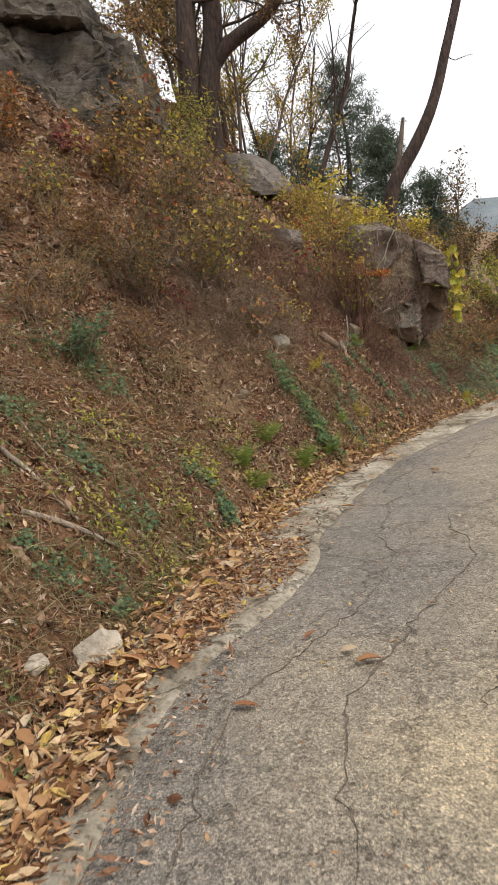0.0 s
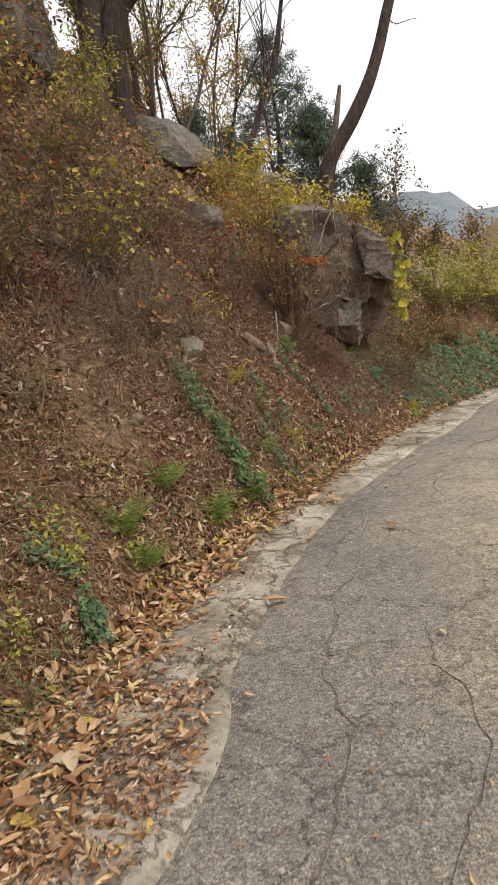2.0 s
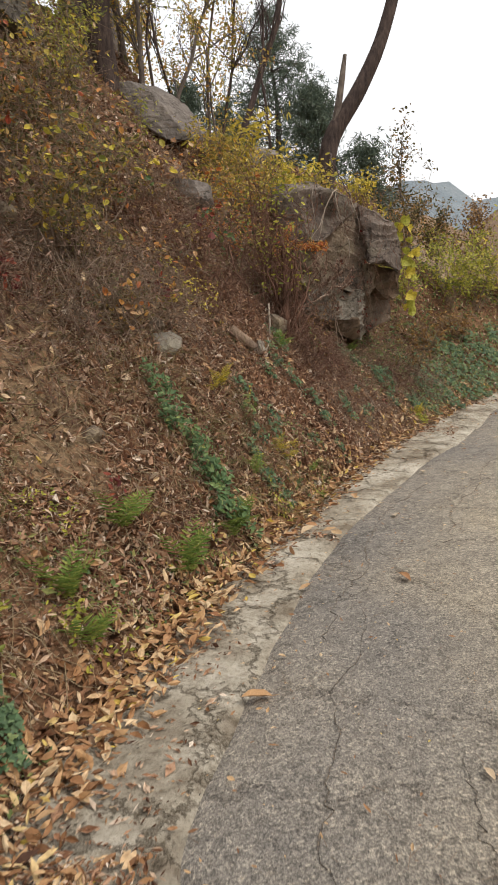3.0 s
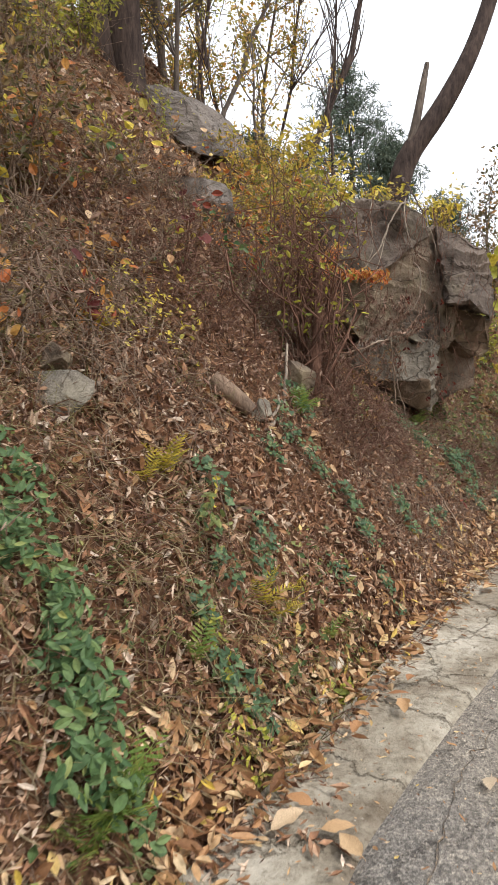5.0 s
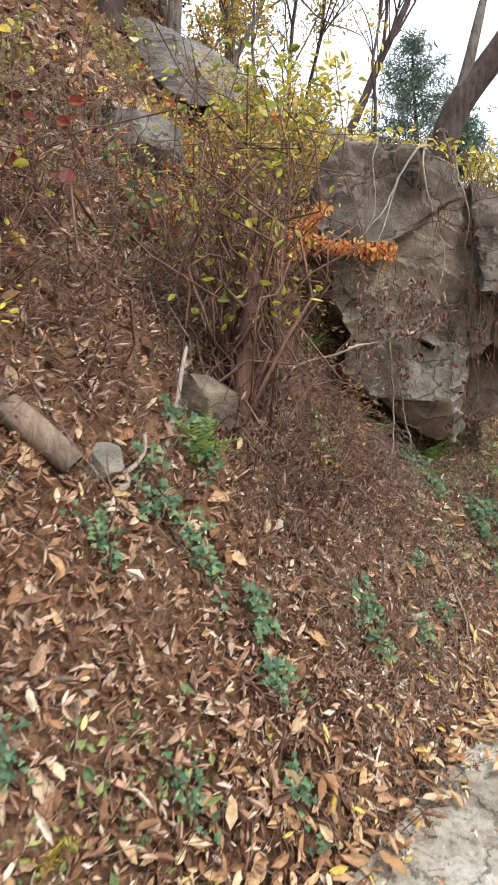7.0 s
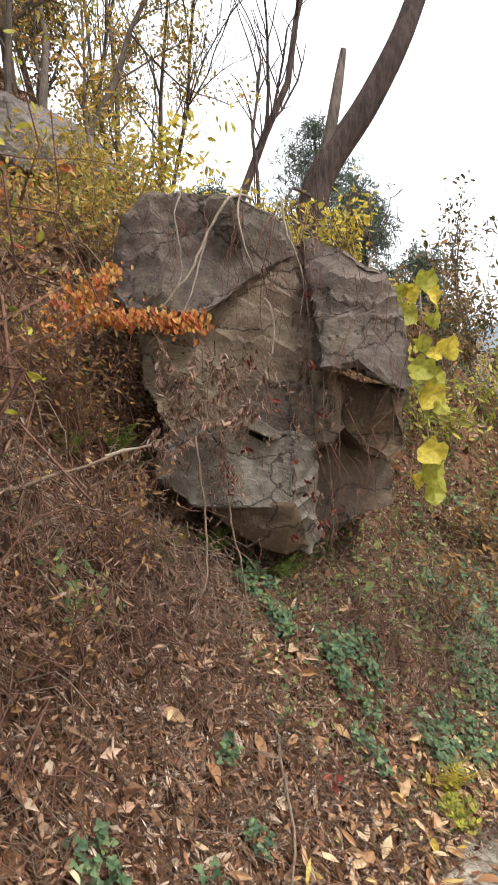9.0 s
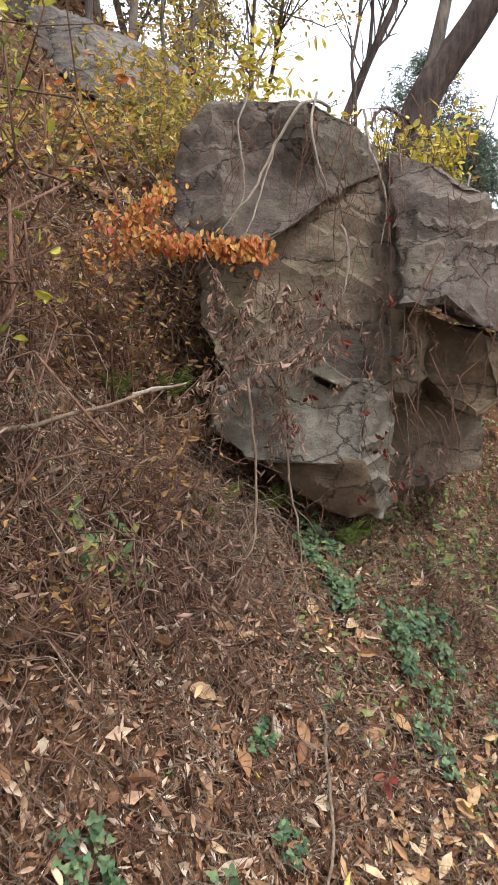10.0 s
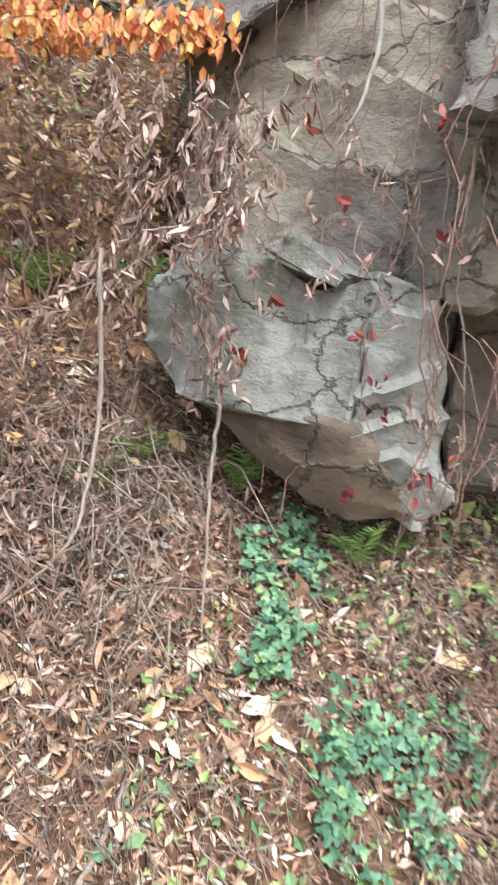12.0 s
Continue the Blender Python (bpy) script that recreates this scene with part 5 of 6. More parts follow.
log("log", (0.99, 8.58, 1.43), (1.20, 8.60, 1.24), 0.052, 0.05, M_LOG, "short rotting brown log lying on the slope", 0.01, 12, False)
log("fallen_branch", (0.45, 7.72, 1.2), (0.60, 8.12, 1.45), 0.017, 0.012, M_ROOT, "pale dead branch on the slope")
log("fallen_branch", (0.60, 8.12, 1.45), (0.72, 8.2, 1.45), 0.012, 0.005, M_ROOT, "thin forked dead branch on the slope")
log("fallen_branch", (0.74, 8.5, 1.55), (1.02, 8.75, 1.5), 0.018, 0.012, M_LOG, "dead branch lying among leaves")
log("fallen_branch", (1.11, 7.94, 0.8), (1.39, 8.31, 0.67), 0.011, 0.008, M_LOG, "short brown stick on dead leaves")
log("fallen_branch", (-1.45, 3.91, 0.90), (-1.0, 3.75, 0.74), 0.017, 0.010, M_ROOT, "dead stick on the grassy bank")
log("fallen_branch", (-1.25, 3.55, 0.76), (-0.68, 3.9, 0.55), 0.02, 0.010, M_ROOT, "long dead branch on the grassy bank", 0.06)
log("fallen_branch", (-1.6, 4.4, 1.6), (-1.1, 4.0, 0.98), 0.012, 0.006, M_ROOT, "grey dead branch on the bank", 0.05)
log("fallen_branch", (1.45, 9.55, 1.50), (2.24, 9.95, 1.70), 0.011, 0.006, M_LOG, "thin brown broken branch", lie=False)
log("branch_tip", (2.10, 9.88, 1.67), (2.25, 9.955, 1.705), 0.006, 0.003, M_ROOT, "pale split tip of the broken branch", lie=False)
log("fallen_branch", (1.27, 8.70, 1.1), (1.36, 8.85, 1.32), 0.016, 0.008, M_ROOT, "short bent pale dead branch", 0.12, lie=False)
log("stem", (1.38, 8.92, 1.1), (1.44, 9.2, 1.64), 0.014, 0.01, M_ROOT, "thin upright dead stem beside a stone", lie=False)

# sapling wrapped in dry reddish stems
def sapling():
    t = holder("sapling", (1.62, 9.38, 1.22), "reddish-brown sapling tangled in dry vine stems", "sapling")
    lines, rad = [spline([(0, 0, -0.1), (0.02, 0.03, 0.3), (0.05, 0.08, 0.7), (0.04, 0.15, 1.2)], 0.08)], [(0.045, 0.038, 0.03, 0.02)]
    thing("trunk", tube_mesh("trunk", lines, rad, 9), M_REDSTEM, t)
    lines, rad = [], []
    for _ in range(46):
        a, q = rng.uniform(0, 6.28), rng.uniform(0.05, 0.5)
        foot = np.array([rng.normal(0, 0.09), rng.normal(0.05, 0.09), rng.uniform(-0.05, 0.6)])
        top = np.array([q * np.cos(a), q * np.sin(a) * 0.8 + 0.15, rng.uniform(0.8, 1.75)])
        lines.append(crooked(foot, top, 11, 0.3))
        rad.append((0.008 * rng.uniform(0.5, 1.3), 0.005, 0.002))
    for _ in range(170):
        foot = np.array([rng.normal(0.03, 0.14), rng.normal(0.08, 0.12), rng.uniform(0.3, 1.2)])
        lines.append(crooked(foot, foot + rng.normal(0, 0.16, 3) + np.array([0, 0, -0.12]), 6, 0.2))
        rad.append((0.003, 0.0012))
    thing("vine_tangle", tube_mesh("stems", lines, rad, 4), M_REDSTEM, t, "tangled reddish dry stems", kind="stuff")
    n = 260
    P = np.column_stack([rng.normal(0.02, 0.2, n), rng.normal(0.1, 0.16, n), rng.uniform(0.5, 1.7, n)])
    L = rng.uniform(0.03, 0.06, n)
    thing("leaves", mesh_of("leaves", *leaf_cloud(P, np.tile([0, -0.6, 0.4], (n, 1)), L, L * 0.5, 0.6), False), M_YGREEN, t)


sapling()

SH = "shrubs on the bank"
def bush(x, y, h, sp, st, lv, size, mat, smat, label, **k):
    return shrub("shrub", (x, y, land_at(x, y)), h, sp, st, lv, size, mat, smat, label, group=SH, **k)

# thicket over the middle of the bank
for x, y, h, sp, st, lv, s, m, sm, lb in (
    (-1.48, 7.15, 0.75, 0.5, 22, 1500, 0.035, M_RUST, M_STEM, "rusty twiggy shrub on the bank"),
    (-1.0, 7.6, 0.70, 0.45, 28, 660, 0.035, M_OLIVE, M_STEM, "olive-brown twiggy shrub on the bank"),
    (-0.95, 7.05, 0.80, 0.45, 32, 900, 0.040, M_OLIVE, M_STEM, "olive-leaved twiggy thicket on the bank"),
    (-0.2, 7.9, 0.95, 0.55, 34, 1020, 0.040, M_OLIVE, M_STEM, "dense olive-brown thicket on the bank"),
    (-0.75, 8.4, 0.95, 0.55, 32, 900, 0.045, M_OLIVE, M_STEM, "olive-brown shrub with dry stems"),
    (-1.3, 8.6, 0.90, 0.6, 22, 1400, 0.045, M_RUST, M_STEM, "rusty-leaved shrub below the cliff"),
    (-0.1, 8.8, 1.00, 0.55, 32, 840, 0.045, M_OLIVE, M_STEM, "olive shrub with drooping dry stems"),
    (0.40, 8.75, 0.45, 0.4, 16, 200, 0.04, M_RUST, M_STEM, "rusty shrub on the upper slope"),
    (0.3, 9.8, 0.45, 0.6, 18, 150, 0.050, M_RUST, M_STEM, "rust and yellow shrub on the upper slope"),
    (-0.5, 9.7, 1.20, 0.6, 32, 900, 0.050, M_OLIVE, M_STEM, "tall olive shrub below the trees"),
    (-0.5, 10.9, 0.80, 0.5, 20, 600, 0.055, M_YGREEN, M_STEM, "yellow-green shrub below the trees"),
    (-1.2, 10.0, 1.20, 0.6, 20, 1100, 0.055, M_OLIVE, M_STEM, "olive-brown shrub against the cliff"),
    (-1.3, 11.6, 1.70, 0.6, 22, 1000, 0.060, M_RUST, M_STEM, "tall orange-leaved shrub by the trees"),
    (-0.9, 6.4, 0.45, 0.35, 14, 520, 0.030, M_RUST, M_STEM, "low rusty shrub on the bank"),
    (0.15, 7.5, 0.50, 0.35, 24, 252, 0.030, M_OLIVE, M_STEM, "low dry shrub on the bank"),
    (-1.7, 5.7, 0.50, 0.4, 14, 500, 0.035, M_RUST, M_STEM, "low rusty shrub on the bank"),
    (-2.3, 6.8, 0.70, 0.5, 18, 800, 0.040, M_RUST, M_STEM, "rusty shrub on the bank"),
    (-2.6, 8.3, 0.70, 0.6, 18, 700, 0.050, M_RUST, M_STEM, "rusty shrub below the cliff"),
    (1.2, 9.95, 0.50, 0.4, 16, 378, 0.032, M_ORANGE, M_REDSTEM, "orange-leaved shrub on the upper slope"),
    (1.55, 10.3, 0.90, 0.5, 22, 810, 0.032, M_RUST, M_REDSTEM, "rusty tangle of vines beside the rock"),
    (1.75, 10.75, 1.00, 0.45, 22, 720, 0.032, M_RUST, M_REDSTEM, "rusty golden shrub beside the rock"),
    (1.5, 9.6, 1.10, 0.4, 16, 342, 0.028, M_YGREEN, M_REDSTEM, "yellow-green shrub behind the sapling"),
    (1.2, 11.2, 0.60, 0.5, 22, 1100, 0.040, M_GOLD, M_STEM, "golden-leaved shrub below the slab"),
    (1.6, 11.9, 0.90, 0.6, 24, 1700, 0.045, M_GOLD, M_STEM, "golden-leaved shrub above the rock"),
    (2.3, 13.2, 0.63, 0.6, 20, 660, 0.085, M_YELLOW, M_STEM, "bright yellow shrub on the crest"),
    (1.6, 13.4, 0.70, 0.7, 22, 720, 0.085, M_YELLOW, M_STEM, "bright yellow shrub on the crest"),
    (2.8, 13.6, 0.56, 0.5, 18, 540, 0.085, M_YELLOW, M_STEM, "yellow shrub at the foot of the tree"),
    (3.8, 13.9, 0.63, 0.5, 18, 540, 0.085, M_YELLOW, M_STEM, "yellow shrub at the foot of the tree"),
    (4.3, 13.7, 0.90, 0.55, 20, 900, 0.070, M_YGREEN, M_STEM, "yellow-green shrub behind the rock"),
    (4.6, 14.6, 1.30, 0.7, 22, 1100, 0.070, M_OLIVE, M_STEM, "olive shrub behind the rock"),
    (5.5, 14.6, 1.20, 0.7, 22, 1200, 0.070, M_YGREEN, M_STEM, "yellow-green shrub on the bank"),
    (6.3, 15.2, 1.50, 0.9, 24, 1500, 0.075, M_YGREEN, M_STEM, "yellow-green shrub on the bank"),
    (7.6, 16.0, 1.70, 1.0, 24, 1500, 0.080, M_YELLOW, M_STEM, "yellow autumn shrub beyond the rock"),
    (9.0, 17.4, 1.90, 1.2, 24, 1600, 0.090, M_YGREEN, M_STEM, "tall yellow-green shrub beyond the rock"),
    (0.5, 10.6, 0.40, 0.45, 14, 80, 0.050, M_ORANGE, M_STEM, "orange and yellow shrub on the upper slope"),
    (0.1, 10.3, 0.42, 0.5, 16, 170, 0.050, M_YGREEN, M_STEM, "yellow-green shrub on the upper slope"),
    (0.75, 9.35, 0.40, 0.4, 14, 70, 0.04, M_RUST, M_REDSTEM, "low rusty brush on the upper slope"),
    (-0.55, 12.4, 1.10, 0.5, 22, 1000, 0.060, M_YGREEN, M_STEM, "yellow-green shrub beside the slab"),
    (1.3, 12.6, 0.80, 0.5, 22, 1200, 0.050, M_GOLD, M_STEM, "golden shrub beside the slab"),
    (0.15, 9.2, 0.50, 0.4, 16, 150, 0.04, M_RUST, M_REDSTEM, "rusty fern-like brush on the slope"),
    (0.40, 8.2, 0.25, 0.25, 10, 50, 0.045, M_ORANGE, M_STEM, "low orange-leaved seedling shrub"),
    (-1.6, 6.3, 0.55, 0.45, 22, 520, 0.032, M_OLIVE, M_STRAW, "olive dry shrub on the bank"),
    (-2.0, 7.6, 0.70, 0.5, 22, 700, 0.036, M_OLIVE, M_STRAW, "olive dry shrub on the bank"),
    (-1.38, 5.6, 0.35, 0.35, 22, 650, 0.042, M_GREEN, M_STEM, "dark green leafy shrub on the bank"),
    (-0.7, 6.2, 0.35, 0.3, 18, 260, 0.03, M_OLIVE, M_STRAW, "low olive weed clump on the bank"),
    (0.05, 12.55, 0.75, 0.45, 18, 420, 0.05, M_YGREEN, M_STEM, "yellow-green shrub before the slab"),
    (2.0, 10.15, 0.50, 0.35, 18, 378, 0.028, M_RUST, M_REDSTEM, "rusty dead brush beside the rock"),
    (1.95, 9.6, 0.40, 0.3, 16, 216, 0.025, M_RUST, M_REDSTEM, "low dead brush on the slope"),
    (3.75, 11.6, 0.50, 0.3, 14, 260, 0.045, M_RUST, M_STEM, "dry brush beside the rock"),
    (4.4, 12.9, 0.60, 0.5, 18, 500, 0.060, M_RUST, M_STEM, "dry rusty brush beyond the rock"),
    (5.3, 13.8, 0.60, 0.5, 18, 500, 0.060, M_RUST, M_STEM, "dry rusty brush beyond the rock"),
):
    extra = ()
    if 7.2 < y < 12.5 and x < 1.3:
        pick = ((M_ORANGE, "orange"), (M_YELLOW, "yellow"), (M_CLIMBER, "green"), (M_RED, "red"), (M_YGREEN, "yellow-green"), (M_ORANGE_LITTER, "tan"))
        one, two = pick[int(abs(x * 7 + y * 3)) % 6], pick[int(abs(x * 11 + y * 5)) % 3]
        extra = ((14, 0.075, one[0], "large %s leaves" % one[1]), (int(lv * 0.08), 0.06, two[0], "%s autumn leaves" % two[1]))
    more = 1.5 if x < 0.2 and 6.8 < y < 9 else 1.0
    bush(x, y, h, sp, int(st * 0.8), int(lv * 0.9 * more), s, m, sm, lb, aspect=0.42, accents=extra)


shrub("shrub", (3.3, 12.3, 2.9), 0.5, 0.35, 14, 420, 0.055, M_YELLOW, M_STEM, "yellow-leaved shrub rooted on top of the rock", group=SH, aspect=0.5)
shrub("shrub", (2.55, 12.0, 2.95), 0.4, 0.35, 12, 260, 0.05, M_GOLD, M_STEM, "golden-leaved shrub rooted on top of the rock", group=SH, aspect=0.5)


# dressing of the rock: orange spray, yellow vine, dry vines, roots
def orange_spray():
    t = holder("orange_creeper", (1.75, 10.55, 2.3), "creeper with orange and red autumn leaves on the rock", "creeper")
    o = np.array(t.location)
    lines = [spline([(1.74, 10.52, 2.24), (1.9, 10.58, 2.33), (2.1, 10.66, 2.32), (2.37, 10.76, 2.31)], 0.05) - o, spline([(1.84, 10.6, 2.36), (1.88, 10.64, 2.46), (1.97, 10.72, 2.55)], 0.05) - o, spline([(1.74, 10.52, 2.24), (1.76, 10.55, 2.4), (1.80, 10.6, 2.5)], 0.05) - o]
    for p in lines:
        thing("stem", tube_mesh("stem", [p], [(0.006, 0.003)], 5), M_REDSTEM, t)
    at = np.vstack([lines[0][1:], lines[0][3:], lines[0][5:], lines[1], lines[1], lines[2]])
    n = 720
    P = at[rng.integers(0, len(at), n)] + rng.normal(0, 0.03, (n, 3)) + np.array([0, -0.02, -0.02])
    L = rng.uniform(0.022, 0.046, n)
    thing("leaves", mesh_of("leaves", *leaf_cloud(P, np.tile([0.1, -0.8, 0.35], (n, 1)), L, L * 0.6, 0.5, 0.8, "blade", np.tile([0.1, 0, -1.0], (n, 1))), False), M_ORANGE, t)


def yellow_vine():
    t = holder("yellow_vine", (3.5, 11.3, 2.6), "hanging vine with large lobed yellow-green leaves", "vine")
    o = np.array(t.location)
    line = spline([(3.62, 11.5, 2.62), (3.56, 11.25, 2.35), (3.53, 11.1, 2.0), (3.5, 11.0, 1.75), (3.47, 10.9, 1.42)], 0.05) - o
    thing("stem", tube_mesh("stem", [line], [(0.006, 0.003)], 5), M_STEM, t)
    for k, i in enumerate(np.r_[np.linspace(1, len(line) - 9, 13), np.linspace(len(line) - 5, len(line) - 1, 5)].astype(int)):
        s = rng.uniform(0.09, 0.17)
        q = np.linspace(0, 2 * np.pi, 31)[:-1]
        edge = 0.5 * (0.86 + 0.07 * np.cos(5 * q) + 0.10 * np.cos(q) - 0.25 * np.exp(-((q - np.pi) / 0.35) ** 2)) + rng.normal(0, 0.014, 30)
        v = np.vstack([np.column_stack([np.zeros(30), edge * k2 * np.sin(q) * s, edge * k2 * np.cos(q) * s * 1.1]) for k2 in (0.004, 0.55, 1.0)])
        v[:, 0] = 0.35 * np.abs(v[:, 1]) - 1.1 * v[:, 2] ** 2 / s + np.repeat([0, 0, 1], 30) * rng.normal(0, 0.006, 90)
        f = [(u * 30 + j, u * 30 + (j + 1) % 30, (u + 1) * 30 + (j + 1) % 30, (u + 1) * 30 + j) for u in (0, 1) for j in range(30)]
        ob = thing("leaf", mesh_of("leaf", v, f), (M_YELLOW if k % 5 in (1, 3) else M_YGREEN), t)
        ob.matrix_basis = Matrix.Translation(Vector(line[i]) + Vector((rng.normal(0, 0.05), -0.03 - rng.uniform(0, 0.06), rng.normal(0, 0.03)))) @ pose(0, 0, 0, rng.uniform(140, 220), rng.uniform(-45, 20), 90 + rng.uniform(-55, 55))


def dry_vines():
    t = holder("dry_vine", (2.6, 11.0, 2.9), "mat of dead vine stems and curled leaves on the rock", "vine")
    o = np.array(t.location)
    lines, rad, spots = [], [], []
    for _ in range(110):
        x0 = rng.uniform(2.1, 3.4)
        y0 = 10.86 - 0.1 * (x0 > 2.95)
        z0 = rng.uniform(1.5, 2.9) if rng.random() < 0.7 else 2.9
        l = rng.uniform(0.15, 0.7)
        a = np.array([x0, y0 + 0.02, z0])
        b = a + np.array([rng.normal(0, 0.13), -0.03, -l])
        c = crooked(a, b, 8, 0.14)
        lines.append(c - o)
        rad.append((0.0022 * rng.uniform(0.5, 1.5), 0.0012))
    thing("stem_tangle", tube_mesh("stems", lines, rad, 4), M_REDSTEM, t, kind="stuff")
    more = []
    for cx, cy, cz, sx, sz, n in ((2.62, 10.80, 1.95, 0.06, 0.18, 110), (2.45, 10.70, 1.68, 0.07, 0.10, 190), (2.28, 10.64, 1.88, 0.05, 0.09, 210), (2.46, 10.66, 1.96, 0.08, 0.045, 210), (2.2, 10.62, 1.72, 0.03, 0.09, 120), (2.66, 10.78, 1.74, 0.08, 0.06, 60), (2.95, 10.90, 1.88, 0.10, 0.06, 70), (3.12, 11.02, 1.88, 0.10, 0.06, 80), (3.4, 11.2, 1.86, 0.1, 0.05, 60), (2.42, 10.72, 1.5, 0.07, 0.07, 70), (2.9, 11.0, 2.3, 0.05, 0.25, 50), (2.8, 10.95, 1.4, 0.05, 0.2, 50), (3.0, 11.0, 1.35, 0.15, 0.12, 90)):
        hang = []
        for _ in range(max(4, n // 11)):
            a = np.array([rng.normal(cx, sx), rng.normal(cy, 0.02), rng.normal(cz, sz) + 0.06])
            c = crooked(a, a + np.array([rng.normal(0, 0.05), rng.normal(0, 0.015), -rng.uniform(0.08, 0.22)]), 7, 0.12)
            hang.append(c - o)
        more += hang
        at = np.vstack(hang)
        P = at[rng.integers(0, len(at), n)] + rng.normal(0, 0.008, (n, 3))
        L = rng.uniform(0.022, 0.05, n)
        spots.append(leaf_cloud(P, np.tile([0, -0.8, 0.2], (n, 1)), L, L * 0.16, 0.9, 3.5, "blade", np.column_stack([rng.normal(0, 0.6, n), rng.normal(0, 0.3, n), np.full(n, -1.0)])))
    thing("hanging_tangle", tube_mesh("stems", np.array(more), [(0.0018, 0.001)] * len(more), 4), M_STEM, t, kind="stuff")
    thing("curled_leaves", mesh_of("curled", *joined(spots), False), M_DEADVINE, t, "dry curled pinkish-brown leaves", kind="stuff")
    P = np.array([(2.95, 10.95, 1.27), (3.02, 10.97, 1.35), (2.85, 10.81, 1.52), (2.88, 10.83, 1.44), (2.82, 10.80, 1.61), (2.72, 10.84, 1.90), (2.51, 10.78, 1.54), (2.56, 10.79, 1.68), (2.45, 10.78, 1.59), (2.79, 10.88, 1.23), (2.95, 10.89, 1.84), (2.92, 10.89, 2.08), (2.60, 10.85, 2.08), (2.90, 11.0, 2.45)])
    P = np.repeat(P, 4, 0) + rng.normal(0, 0.018, (56, 3)) * np.array([1, 0.3, 1])
    n = len(P)
    L = rng.uniform(0.025, 0.05, n)
    thing("red_leaves", mesh_of("red", *leaf_cloud(P - o, np.tile([0, -0.9, 0.2], (n, 1)), L, L * 0.5, 0.8, 1.4), False), M_RED, t, "small dark red creeper leaves")
    # drooping dead spray in front of the rock
    lines, rad, spots = [], [], []
    for a, b in (((2.70, 10.6, 2.08), (2.50, 10.55, 1.81)), ((2.58, 10.6, 2.02), (2.34, 10.55, 1.90)), ((2.69, 10.6, 1.93), (2.46, 10.55, 1.76)), ((2.61, 10.6, 1.87), (2.37, 10.55, 1.80)), ((2.39, 10.6, 1.94), (2.14, 10.55, 1.72)), ((2.33, 10.6, 1.85), (1.99, 10.55, 1.59)), ((2.19, 10.6, 2.19), (2.20, 10.55, 2.00)), ((2.36, 10.6, 2.15), (2.32, 10.55, 1.99)), ((2.49, 10.6, 2.13), (2.48, 10.55, 1.97)), ((2.16, 10.6, 2.27), (2.27, 10.55, 2.06)), ((2.18, 10.6, 1.80), (1.89, 10.55, 1.53)), ((2.45, 10.6, 1.86), (2.20, 10.56, 1.68))):
        c = crooked(a, b, 10, 0.06)
        c[:, 2] -= 0.03 * np.sin(np.linspace(0, np.pi, 10))
        lines.append(c - o)
        rad.append((0.0015, 0.003))
        u = np.sort(rng.random(56)) * 8.99
        i = u.astype(int)
        root = c[i] + (c[i + 1] - c[i]) * (u - i)[:, None]
        L = rng.uniform(0.026, 0.055, 56)
        hang = unit(np.column_stack([rng.normal(-0.15, 0.4, 56), rng.normal(-0.1, 0.35, 56), np.full(56, -1.0)]))
        spots.append(leaf_cloud(root + hang * L[:, None] * 0.5 - o, np.tile([0.2, -0.8, 0.2], (56, 1)), L, L * rng.uniform(0.12, 0.24, 56), 0.8, 3.0, True, hang * 3))
    thing("dead_spray", mesh_of("spray", *joined(spots), False), M_DEADVINE, t, "drooping spray of dried leaves", kind="stuff")
    thing("spray_tangle", tube_mesh("stems", lines, rad, 4), M_STEM, t, kind="stuff")


